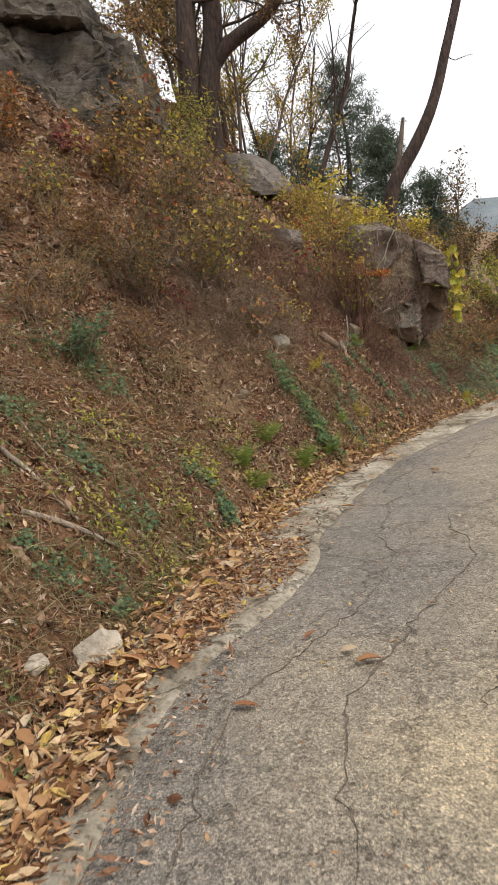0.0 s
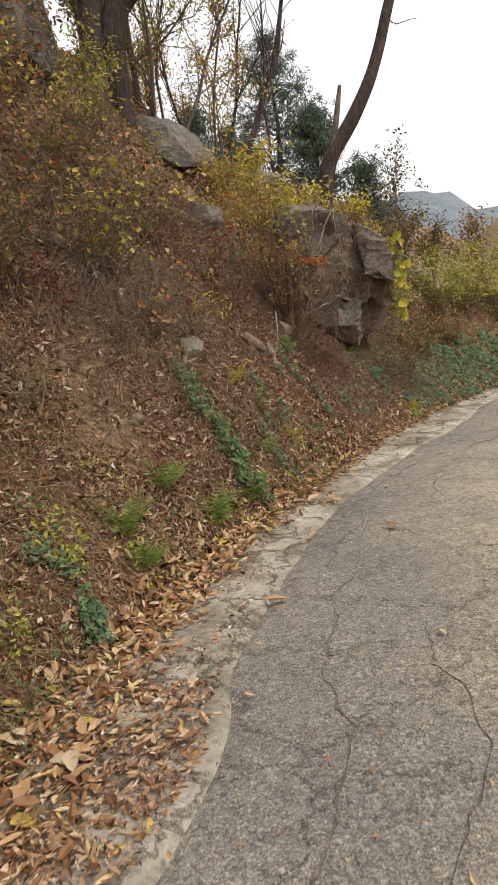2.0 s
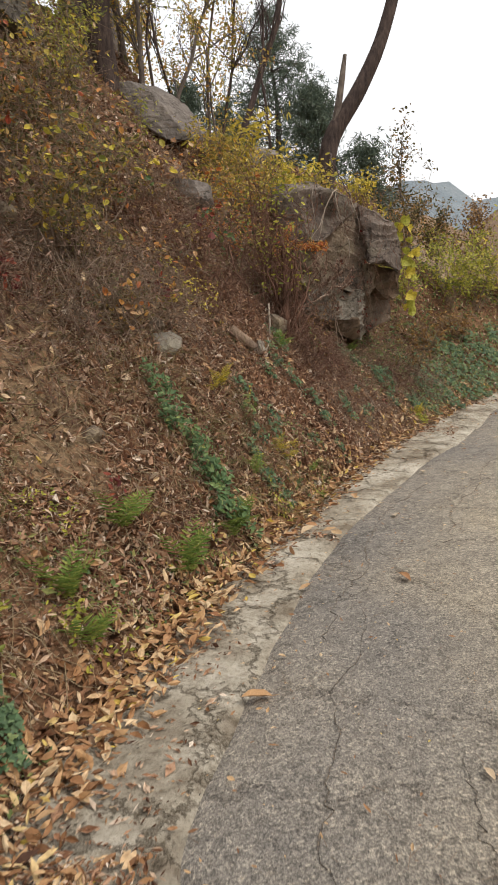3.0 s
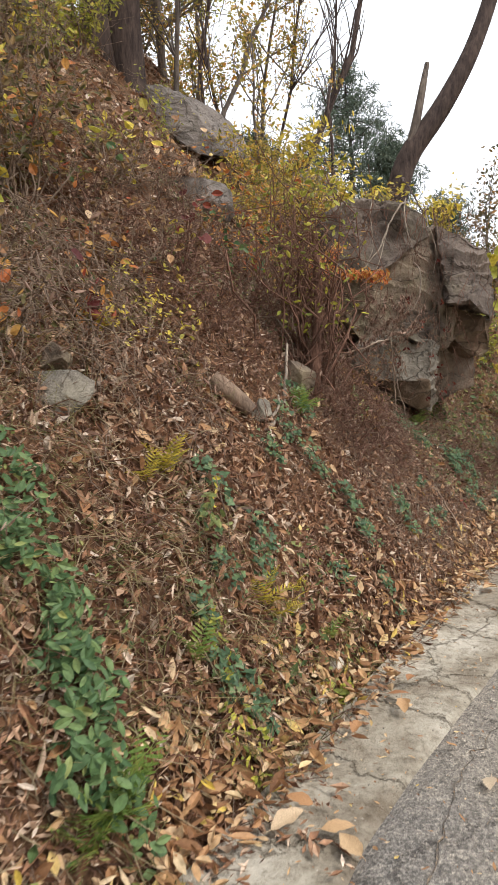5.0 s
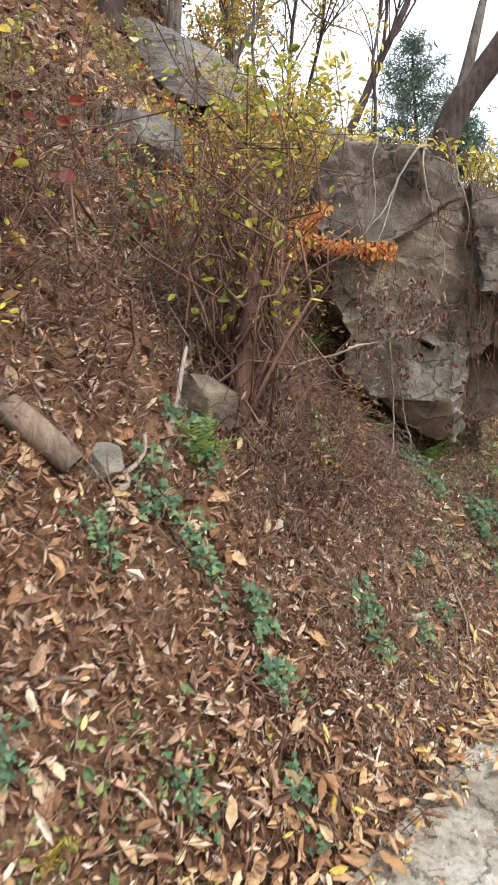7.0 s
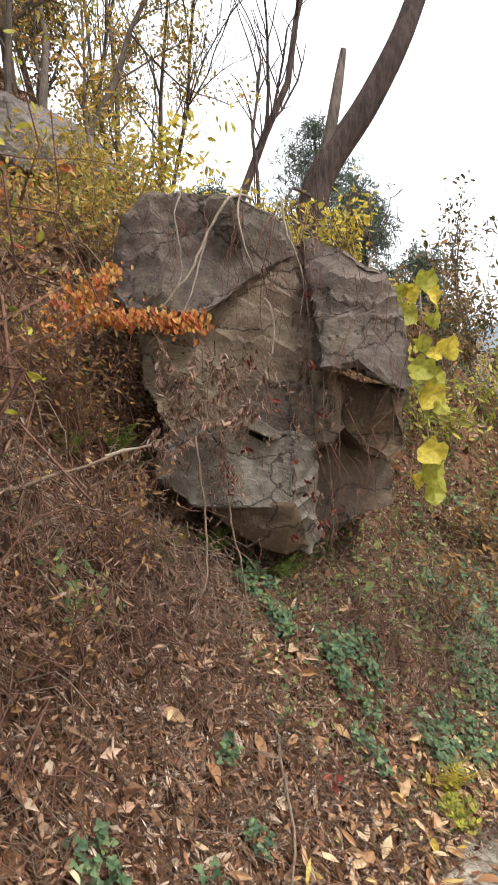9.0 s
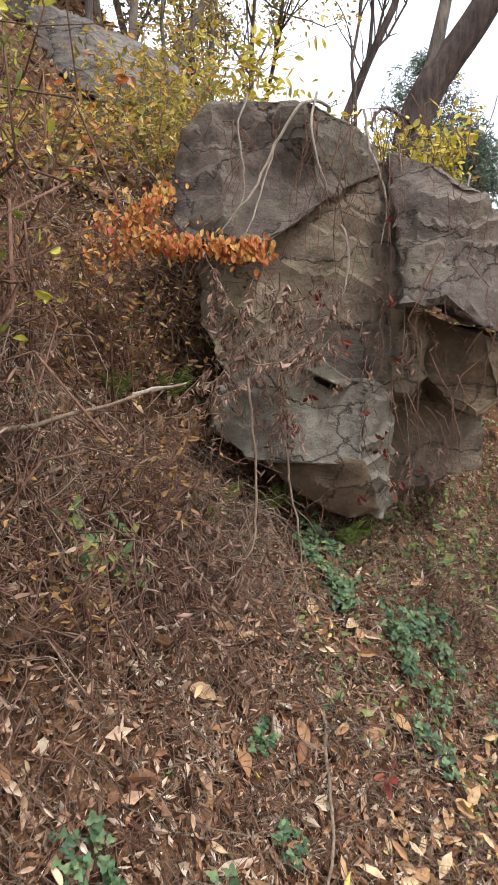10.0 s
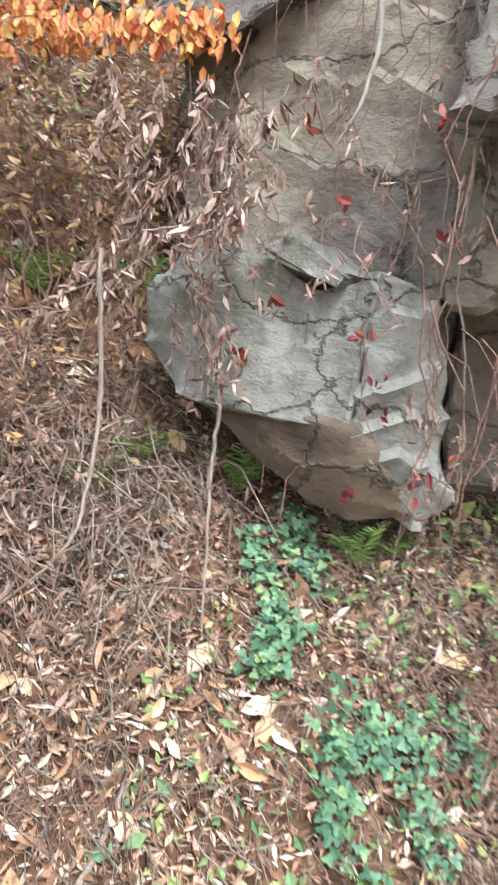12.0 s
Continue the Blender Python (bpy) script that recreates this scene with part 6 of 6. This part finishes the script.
def roots():
    t = holder("hanging_roots", (2.7, 11.0, 2.9), "pale thin roots hanging down the rock face", "roots")
    o = np.array(t.location)
    def root(pts, r, mat=M_ROOT):
        p = spline(pts, 0.04)
        p = p + np.cumsum(rng.normal(0, 0.0045, p.shape), 0)
        thing("root", tube_mesh("root", [p - o], [(r, r * 0.8, r * 0.4)], 6), mat, t)
    root([(2.64, 10.98, 2.97), (2.55, 10.84, 2.93), (2.42, 10.80, 2.75), (2.33, 10.77, 2.55), (2.19, 10.76, 2.38)], 0.008)
    root([(2.42, 10.80, 2.75), (2.36, 10.77, 2.52), (2.30, 10.76, 2.38)], 0.005)
    root([(2.60, 10.9, 3.0), (2.575, 10.86, 2.85), (2.60, 10.86, 2.7), (2.64, 10.87, 2.58)], 0.006)
    root([(2.30, 10.86, 3.0), (2.26, 10.80, 2.85), (2.28, 10.78, 2.6), (2.22, 10.76, 2.45)], 0.005)
    root([(2.8, 11.05, 2.98), (2.83, 11.0, 2.8), (2.88, 11.0, 2.6), (2.86, 11.0, 2.4)], 0.006)
    root([(2.70, 11.0, 2.45), (2.72, 10.92, 2.38), (2.71, 10.9, 2.2), (2.64, 10.88, 2.0)], 0.007)
    root([(2.9, 11.05, 2.9), (2.93, 10.98, 2.5), (2.92, 10.92, 2.0), (2.96, 10.93, 1.6), (2.95, 11.05, 1.25)], 0.003, M_STEM)
    root([(2.95, 11.05, 2.8), (2.98, 10.98, 2.4), (2.97, 10.92, 1.9), (3.0, 10.98, 1.5), (3.0, 11.05, 1.2)], 0.004, M_STEM)
    root([(3.3, 11.25, 2.72), (3.27, 11.15, 2.5), (3.22, 11.1, 2.3), (3.17, 11.08, 2.15)], 0.005)
    root([(3.5, 11.5, 2.6), (3.46, 11.3, 2.3), (3.42, 11.2, 2.0), (3.44, 11.25, 1.6)], 0.005)
    root([(2.46, 10.76, 1.5), (2.50, 10.70, 1.25), (2.535, 10.66, 1.05), (2.58, 10.62, 0.84)], 0.006, M_STEM)
    root([(2.36, 10.44, 1.75), (2.37, 10.43, 1.3), (2.33, 10.36, 1.02), (2.2, 10.15, 0.9), (2.1, 9.95, 0.92)], 0.006, M_STEM)
    root([(2.62, 10.35, 0.66), (2.70, 10.05, 0.46), (2.72, 9.8, 0.36), (2.68, 9.5, 0.28)], 0.008, M_STEM)
    root([(3.3, 14.0, 4.1), (3.05, 13.0, 3.75), (2.9, 12.0, 3.35), (2.85, 11.2, 2.9)], 0.014, M_BARK)
    root([(3.25, 14.0, 3.9), (2.85, 13.0, 3.6), (2.6, 12.0, 3.35), (2.5, 11.1, 2.96)], 0.01, M_BARK)


orange_spray()
yellow_vine()
dry_vines()
roots()


# ---- single fallen leaves ----
def big_leaf(r):
    """One dry leaf with a midrib, a wavy edge and a short stalk."""
    s = np.linspace(0, 1, 9)
    w = 0.24 * np.sin(np.pi * s**0.85) ** 0.8
    lift = 0.10 * np.sin(np.pi * s) * r.uniform(-0.4, 1.0) + r.uniform(-0.05, 0.12) * s**2
    cup = r.uniform(0.1, 0.55)
    rows = []
    for k in range(9):
        for v in (-1, -0.5, 0, 0.5, 1):
            rows.append((s[k] - 0.5, w[k] * v * (1 + 0.12 * r.normal()), lift[k] + cup * w[k] * v * v + 0.012 * r.normal() * abs(v)))
    v, f = np.array(rows), grid_faces(9, 5)
    tv, tf = tubes([[(-0.5, 0, lift[0]), (-0.62, 0.01, lift[0] + 0.01), (-0.72, 0.03, lift[0] + 0.03)]], [(0.012, 0.008)], 4)
    me = mesh_of("leaf", *joined([(v, f), (tv, tf)]))
    me.materials.append(M_FALLEN)
    return me


BIG = [big_leaf(np.random.default_rng(40 + k)) for k in range(7)]


def fallen(x, y, size, on_road=False):
    ob = tagged(new("fallen_leaf", BIG[rng.integers(0, 7)]), "dry tan leaf fallen on the asphalt" if on_road else "curled dry tan leaf lying on the bank", "leaf", "fallen leaves")
    z = 0.032 if on_road else max(land_at(x, y), 0.03) + 0.03
    n = Vector(land_normal(np.array([x]), np.array([y]))[0]) if not on_road else Vector((0, 0, 1))
    q = Vector((0, 0, 1)).rotation_difference(n).to_matrix().to_4x4()
    ob.matrix_basis = Matrix.Translation((x, y, z)) @ q @ pose(0, 0, 0, rng.uniform(-14, 14), rng.uniform(-14, 14), rng.uniform(0, 360)) @ Matrix.Diagonal((size, size, size, 1))


for x, y, s in ((0.46, 2.51, 0.11), (0.40, 2.62, 0.08), (-0.03, 2.28, 0.10), (1.66, 5.97, 0.10), (1.97, 7.07, 0.10), (0.72, 5.0, 0.13), (0.25, 2.8, 0.08), (0.05, 3.1, 0.08), (2.6, 8.2, 0.09), (1.4, 4.4, 0.06), (1.1, 6.0, 0.09), (0.2, 1.2, 0.08), (2.1, 5.4, 0.05), (2.9, 8.0, 0.06)):
    fallen(x, y, s, True)
for _ in range(120):
    i = rng.choice(np.where((TOE[:, 1] > 0.5) & (TOE[:, 1] < 11.5))[0])
    p = TOE[i] + TOE_SIDE[i] * rng.normal(0.08, 0.13)
    fallen(p[0], p[1], rng.uniform(0.07, 0.125))
for _ in range(95):
    i = rng.choice(np.where((TOE[:, 1] > 6.5) & (TOE[:, 1] < 10.6))[0])
    p = TOE[i] + TOE_SIDE[i] * rng.uniform(0.1, 1.1)
    fallen(p[0], p[1], rng.uniform(0.06, 0.11))


# ---- matted dead brush beside the rock ----
def dead_brush(x, y, sx, sy, n, tall, mat, label):
    z = land_at(x, y)
    t = holder("dead_brush", (x, y, z), label, "brush")
    px, py = rng.normal(x, sx, n), rng.normal(y, sy, n)
    a = np.column_stack([px, py, land(px, py)]) - np.array([x, y, z])
    way = np.column_stack([rng.normal(0.1, 0.5, n), rng.normal(-0.3, 0.4, n), rng.uniform(-0.3, 1.0, n)])
    l = rng.uniform(0.3, 1.0, n)[:, None] * tall
    m = a + unit(way) * l * 0.6 + rng.normal(0, 0.04, (n, 3))
    e = m + unit(way + np.column_stack([rng.normal(0, 0.5, n), rng.normal(-0.2, 0.5, n), -rng.uniform(0.6, 2.0, n)])) * l * 0.7
    k = 0.5 * (a + m) + rng.normal(0, 0.03, (n, 3))
    thing("stem_tangle", tube_mesh("stems", np.stack([a, k, m, 0.5 * (m + e) + rng.normal(0, 0.03, (n, 3)), e], 1), [(0.0028 * q, 0.0014) for q in rng.uniform(0.5, 1.6, n)], 4), mat, t, kind="stuff")
    c = n * 2
    i = rng.integers(0, n, c)
    u = rng.random((c, 1))
    P = m[i] * (1 - u) + e[i] * u + rng.normal(0, 0.015, (c, 3))
    L = rng.uniform(0.025, 0.065, c)
    thing("dry_leaves", mesh_of("leaves", *leaf_cloud(P, np.tile([0.1, -0.6, 0.4], (c, 1)), L, L * 0.15, 0.9, 3.5, "blade"), False), M_DEADVINE, t, kind="stuff")


dead_brush(2.0, 10.25, 0.16, 0.22, 420, 0.42, M_REDSTEM, "tangled reddish dead vines beside the rock")
dead_brush(2.2, 10.6, 0.12, 0.14, 260, 0.35, M_STEM, "tangled dry vines under the rock edge")
dead_brush(1.75, 9.6, 0.16, 0.22, 300, 0.40, M_REDSTEM, "tangled reddish dead vines by the sapling")
dead_brush(1.55, 9.95, 0.2, 0.22, 300, 0.45, M_STEM, "dry tangled brush on the slope")
dead_brush(3.3, 11.05, 0.2, 0.12, 260, 0.28, M_REDSTEM, "reddish dead vines under the overhang")
dead_brush(3.7, 11.5, 0.2, 0.25, 220, 0.35, M_STEM, "dry tangled brush beside the rock")
dead_brush(-0.3, 7.6, 0.35, 0.3, 420, 0.6, M_STEM, "dry drooping vines over the bank")
dead_brush(0.25, 8.2, 0.3, 0.3, 380, 0.5, M_STEM, "dry drooping vines over the bank")
dead_brush(-0.9, 7.2, 0.3, 0.3, 320, 0.5, M_REDSTEM, "rusty dead fern stalks on the bank")
dead_brush(0.8, 9.2, 0.35, 0.35, 380, 0.45, M_REDSTEM, "rusty dead brush on the upper slope")
dead_brush(0.5, 10.4, 0.4, 0.4, 320, 0.5, M_STEM, "dry brush on the upper slope")


# ---- trees behind and the distance ----
def limb(a, way, length, r0, depth, lines, rad, tips, r, bend=0.25, up=0.15):
    n = 7
    p = [np.array(a, float)]
    w = unit(np.array(way, float))
    for _ in range(n - 1):
        w = unit(w + r.normal(0, bend / 2, 3) + np.array([0, 0, up * 0.2]))
        p.append(p[-1] + w * length / (n - 1))
    p = np.array(p)
    lines.append(p)
    rad.append((r0, max(0.003, r0 * 0.45)))
    if depth == 0:
        tips += list(p[2:])
        return
    for k in range(r.integers(6, 10)):
        i = r.integers(2, n)
        limb(p[i], unit(w + r.normal(0, 0.5, 3) + np.array([0, 0, 0.3])), length * r.uniform(0.22, 0.48), r0 * 0.36, depth - 1, lines, rad, tips, r, bend, up)


def bare_tree(name, base, way, height, r0, label, seed, depth=2, leaves=0, mat=None, size=0.06, bark=None):
    r = np.random.default_rng(seed)
    t = holder(name, base, label, "tree")
    lines, rad, tips = [], [], []
    limb((0, 0, -0.2), way, height, r0, depth, lines, rad, tips, r)
    thing("trunk", tube_mesh("trunk", lines[:1], rad[:1], 9), bark or M_BARK_GREY, t)
    thing("branchwork", tube_mesh("branches", lines[1:], rad[1:], 4), bark or M_BARK_GREY, t, kind="stuff")
    if leaves:
        tips = np.array(tips)
        P = tips[r.integers(0, len(tips), leaves)] + r.normal(0, size * 1.6, (leaves, 3))
        L = size * r.uniform(0.6, 1.3, leaves)
        thing("crown", mesh_of("crown", *leaf_cloud(P, np.tile([0.2, -0.5, 0.5], (leaves, 1)), L, L * 0.5, 0.6, 0.7, "blade", None, r), False), mat, t)
    return t


def twin_tree():
    t = holder("twin_tree", (-0.4, 13.3, 5.6), "two dark thick tree trunks on the crest of the bank", "tree")
    o = np.array(t.location)
    a = spline([(-0.55, 13.3, 4.2), (-0.55, 13.3, 5.2), (-0.55, 13.3, 6.2), (-0.48, 13.3, 7.2), (-0.42, 13.3, 8.4), (-0.5, 13.4, 11)], 0.2) - o
    b = spline([(-0.25, 13.4, 4.2), (-0.25, 13.4, 5.2), (-0.25, 13.3, 6.1), (-0.08, 13.3, 6.8), (0.05, 13.3, 7.6), (0.0, 13.4, 9), (0.1, 13.5, 11)], 0.2) - o
    c = spline([(-0.08, 13.3, 6.7), (0.25, 13.3, 7.05), (0.7, 13.3, 7.3), (1.15, 13.3, 7.6), (1.6, 13.2, 8.2), (2.1, 13.2, 9.2)], 0.2) - o
    thing("trunk", tube_mesh("trunk", [a], [(0.30, 0.22, 0.19, 0.17, 0.12)], 12), M_BARK, t)
    thing("trunk", tube_mesh("trunk", [b], [(0.28, 0.22, 0.18, 0.15, 0.10)], 12), M_BARK, t)
    thing("limb", tube_mesh("limb", [c], [(0.16, 0.14, 0.12, 0.09, 0.06)], 10), M_BARK, t)
    r = np.random.default_rng(5)
    lines, rad, tips = [], [], []
    for p in (a[13], a[19], a[25], b[15], b[21], b[27], c[8], c[11], c[13]):
        limb(p, r.normal(0, 1, 3) + np.array([0, 0, 0.4]), 1.6, 0.035, 2, lines, rad, tips, r)
    thing("branchwork", tube_mesh("branches", lines, rad, 4), M_BARK, t, kind="stuff")
    tips = np.array(tips)
    n = 3800
    P = tips[r.integers(0, len(tips), n)] + r.normal(0, 0.12, (n, 3))
    L = r.uniform(0.05, 0.1, n)
    thing("crown", mesh_of("crown", *leaf_cloud(P, np.tile([0.2, -0.5, 0.5], (n, 1)), L, L * 0.45, 0.6, 0.7, "blade", None, r), False), M_RUST, t, "sparse orange-brown leaves")


def pine(base, height, seed, spread=0.34):
    r = np.random.default_rng(seed)
    t = holder("pine_tree", base, "dark green bushy pine behind the crest", "tree", "pines behind the crest")
    thing("trunk", tube_mesh("trunk", [crooked((0, 0, -0.5), (0, 0, height), 10, 0.03, r)], [(height * 0.02, height * 0.012, 0.02)], 8), M_BARK, t)
    lines, rad, P, A = [], [], [], []
    for k in range(int(height * 13)):
        h = height * (0.18 + 0.8 * r.random())
        reach = height * spread * (1.02 - h / height) ** 0.75 * r.uniform(0.55, 1.15)
        a = r.uniform(0, 6.28)
        tip = np.array([np.cos(a) * reach, np.sin(a) * reach, h + reach * r.uniform(0.0, 0.35)])
        line = crooked((0, 0, h), tip, 6, 0.12, r)
        lines.append(line)
        rad.append((0.025, 0.008))
        for p in line[2:]:
            for _ in range(5):
                c = p + r.normal(0, 0.2, 3)
                m = 8
                P.append(c + r.normal(0, 0.07, (m, 3)))
                A.append(unit(r.normal(0, 1, (m, 3)) + np.array([0, 0, 0.8])))
    thing("branchwork", tube_mesh("branches", lines, rad, 4), M_BARK, t, kind="stuff")
    P, A = np.vstack(P), np.vstack(A)
    n = len(P)
    thing("needles", mesh_of("needles", *leaf_cloud(P, r.normal(0, 1, (n, 3)), r.uniform(0.16, 0.30, n), r.uniform(0.022, 0.042, n), 0.3, 0.3, "needle", A * 3, r), False), M_PINE, t)


twin_tree()
pine((5.0, 30.8, 3.4), 9.9, 11, 0.42)
pine((5.9, 27.0, 3.2), 6.2, 12, 0.40)
pine((1.4, 27.0, 4.2), 5.4, 13, 0.36)
pine((2.9, 29.0, 3.8), 5.6, 15, 0.40)
pine((7.4, 26.0, 2.4), 4.6, 14, 0.40)
bare_tree("bare_tree", (1.8, 18.0, 4.3), (0.16, 0, 1), 6.4, 0.09, "slender bare tree behind the crest", 21, 2, bark=M_BARK)
bare_tree("bare_tree", (2.85, 17.2, 4.0), (0.16, 0, 1), 4.0, 0.036, "slender crooked bare tree behind the rock", 22, 1, bark=M_BARK)
bare_tree("bare_tree", (1.0, 16.0, 4.6), (-0.05, 0, 1), 4.5, 0.035, "thin grey bare tree on the crest", 23, 2, bark=M_BARK)
bare_tree("bare_tree", (1.5, 15.6, 4.4), (0.05, 0, 1), 3.6, 0.03, "thin grey bare tree on the crest", 24, 2, bark=M_BARK)
bare_tree("bare_tree", (0.6, 17.5, 4.7), (0.0, 0, 1), 5.5, 0.04, "thin grey bare tree on the crest", 25, 2, bark=M_BARK)
bare_tree("leafy_tree", (0.2, 15.0, 5.3), (-0.05, 0, 1), 4.2, 0.07, "thin tree with sparse yellow-green leaves", 26, 2, 900, M_YGREEN, 0.07)
bare_tree("leafy_tree", (-0.3, 16.5, 5.8), (0.0, 0, 1), 4.5, 0.07, "thin tree with sparse olive leaves", 27, 2, 2400, M_OLIVE, 0.08)
bare_tree("leafy_tree", (0.75, 14.8, 4.4), (-0.05, 0, 1), 3.6, 0.045, "thin tree with yellow-green and golden leaves", 32, 2, 3000, M_GOLD, 0.06)
bare_tree("leafy_tree", (-0.9, 19.5, 5.5), (0.02, 0, 1), 5.2, 0.09, "leafy olive tree behind the crest", 41, 2, 6500, M_OLIVE, 0.10)
bare_tree("leafy_tree", (-0.1, 20.5, 5.0), (0.0, 0, 1), 4.6, 0.08, "leafy yellowing tree behind the crest", 42, 2, 3200, M_GOLD, 0.09)
bare_tree("leafy_tree", (1.35, 12.9, 4.0), (-0.02, 0.1, 1), 1.6, 0.02, "slender golden-leaved sapling beside the slab", 43, 1, 420, M_GOLD, 0.06)
bare_tree("leafy_tree", (1.4, 16.4, 4.3), (0.02, 0, 1), 3.4, 0.04, "thin tree with sparse olive leaves", 33, 2, 600, M_OLIVE, 0.05)
bare_tree("leafy_tree", (0.3, 14.0, 4.9), (0.0, 0, 1), 3.0, 0.04, "thin tree with sparse golden leaves", 34, 2, 1300, M_GOLD, 0.05)
bare_tree("leafy_tree", (-1.3, 14.8, 6.6), (0.0, 0, 1), 4.5, 0.08, "thin tree with sparse rusty leaves", 28, 2, 2200, M_RUST, 0.08)
bare_tree("leafy_tree", (6.2, 18.5, 1.7), (0.05, 0, 1), 2.6, 0.05, "small thin-leaved tree beyond the rock", 29, 2, 1600, M_OLIVE, 0.08)
bare_tree("leafy_tree", (7.6, 20.5, 1.6), (-0.05, 0, 1), 2.4, 0.05, "small thin-leaved tree beyond the rock", 30, 2, 1600, M_OLIVE, 0.08)
bare_tree("leafy_tree", (14.2, 30.0, 0.0), (-0.05, 0, 1), 5.0, 0.10, "autumn tree with sparse orange leaves by the road", 31, 2, 1800, M_RUST, 0.14)
# twig that grows from the leaning trunk
def twig():
    p = crooked((4.62, 14.45, 6.9), (5.25, 14.4, 6.75), 7, 0.1)
    p[:, 2] -= np.sin(np.linspace(0, np.pi, 7)) * 0.12
    ob = thing("twig", tube_mesh("twig", [p - np.array(TREE.location)], [(0.012, 0.004)], 5), M_BARK, TREE)


twig()


def hill(name, label, mat, dist, az0, az1, base, top, seed):
    """A wooded ridge far off."""
    n, m = 160, 24
    az = np.radians(np.linspace(az0, az1, n))[:, None]
    t = np.linspace(0, 1, m)[None]
    ridge = top * (0.75 + 0.22 * fnoise(az * 6 + seed, az * 0 + seed, 0, 4)) + 0 * t
    rr = dist * (1 + 0.5 * t)
    x, y = np.sin(az) * rr, np.cos(az) * rr
    z = base + (ridge - base) * np.sin(t * np.pi / 2) + fnoise(x * 0.05, y * 0.05, 1, 4) * top * 0.04
    thing(name, mesh_of(name, np.stack([x, y, z], -1).reshape(-1, 3), grid_faces(n, m)[:, ::-1]), mat, None, label, "hill", "", "structure")


def forest_material(name, stops):
    m, nt, b = nodes_of(name, 1.0, 0.0)
    n1, n2 = tex(nt, 0.25, 8, 0.7), tex(nt, 0.03, 4)
    r = ramp_node(nt, stops)
    mx = mix_node(nt, n1.outputs["Fac"], n2.outputs["Fac"], 0.4)
    nt.links.new(mx, r.inputs[0])
    nt.links.new(r.outputs[0], b.inputs["Base Color"])
    bump_node(nt, b, n1.outputs["Fac"], 1.0, 2.5)
    return m


M_HILL_NEAR = forest_material("autumn_forest", [(0.38, (0.17, 0.13, 0.10)), (0.5, (0.30, 0.21, 0.15)), (0.62, (0.36, 0.27, 0.17))])
# distance haze over the far ridge is painted into this blue-grey
M_HILL_FAR = forest_material("haze_tinted_forest", [(0.38, (0.19, 0.225, 0.25)), (0.5, (0.23, 0.265, 0.285)), (0.62, (0.28, 0.305, 0.32))])
hill("hill_near", "brown autumn woods on a far slope", M_HILL_NEAR, 110, 8, 110, -2, 31, 1.0)
hill("hill_far", "wooded mountain ridge coloured blue-grey for haze", M_HILL_FAR, 520, -100, 200, -5, 148, 2.0)
hill("hill_behind", "wooded slopes across the valley", M_HILL_NEAR, 180, 110, 300, -5, 30, 3.0)
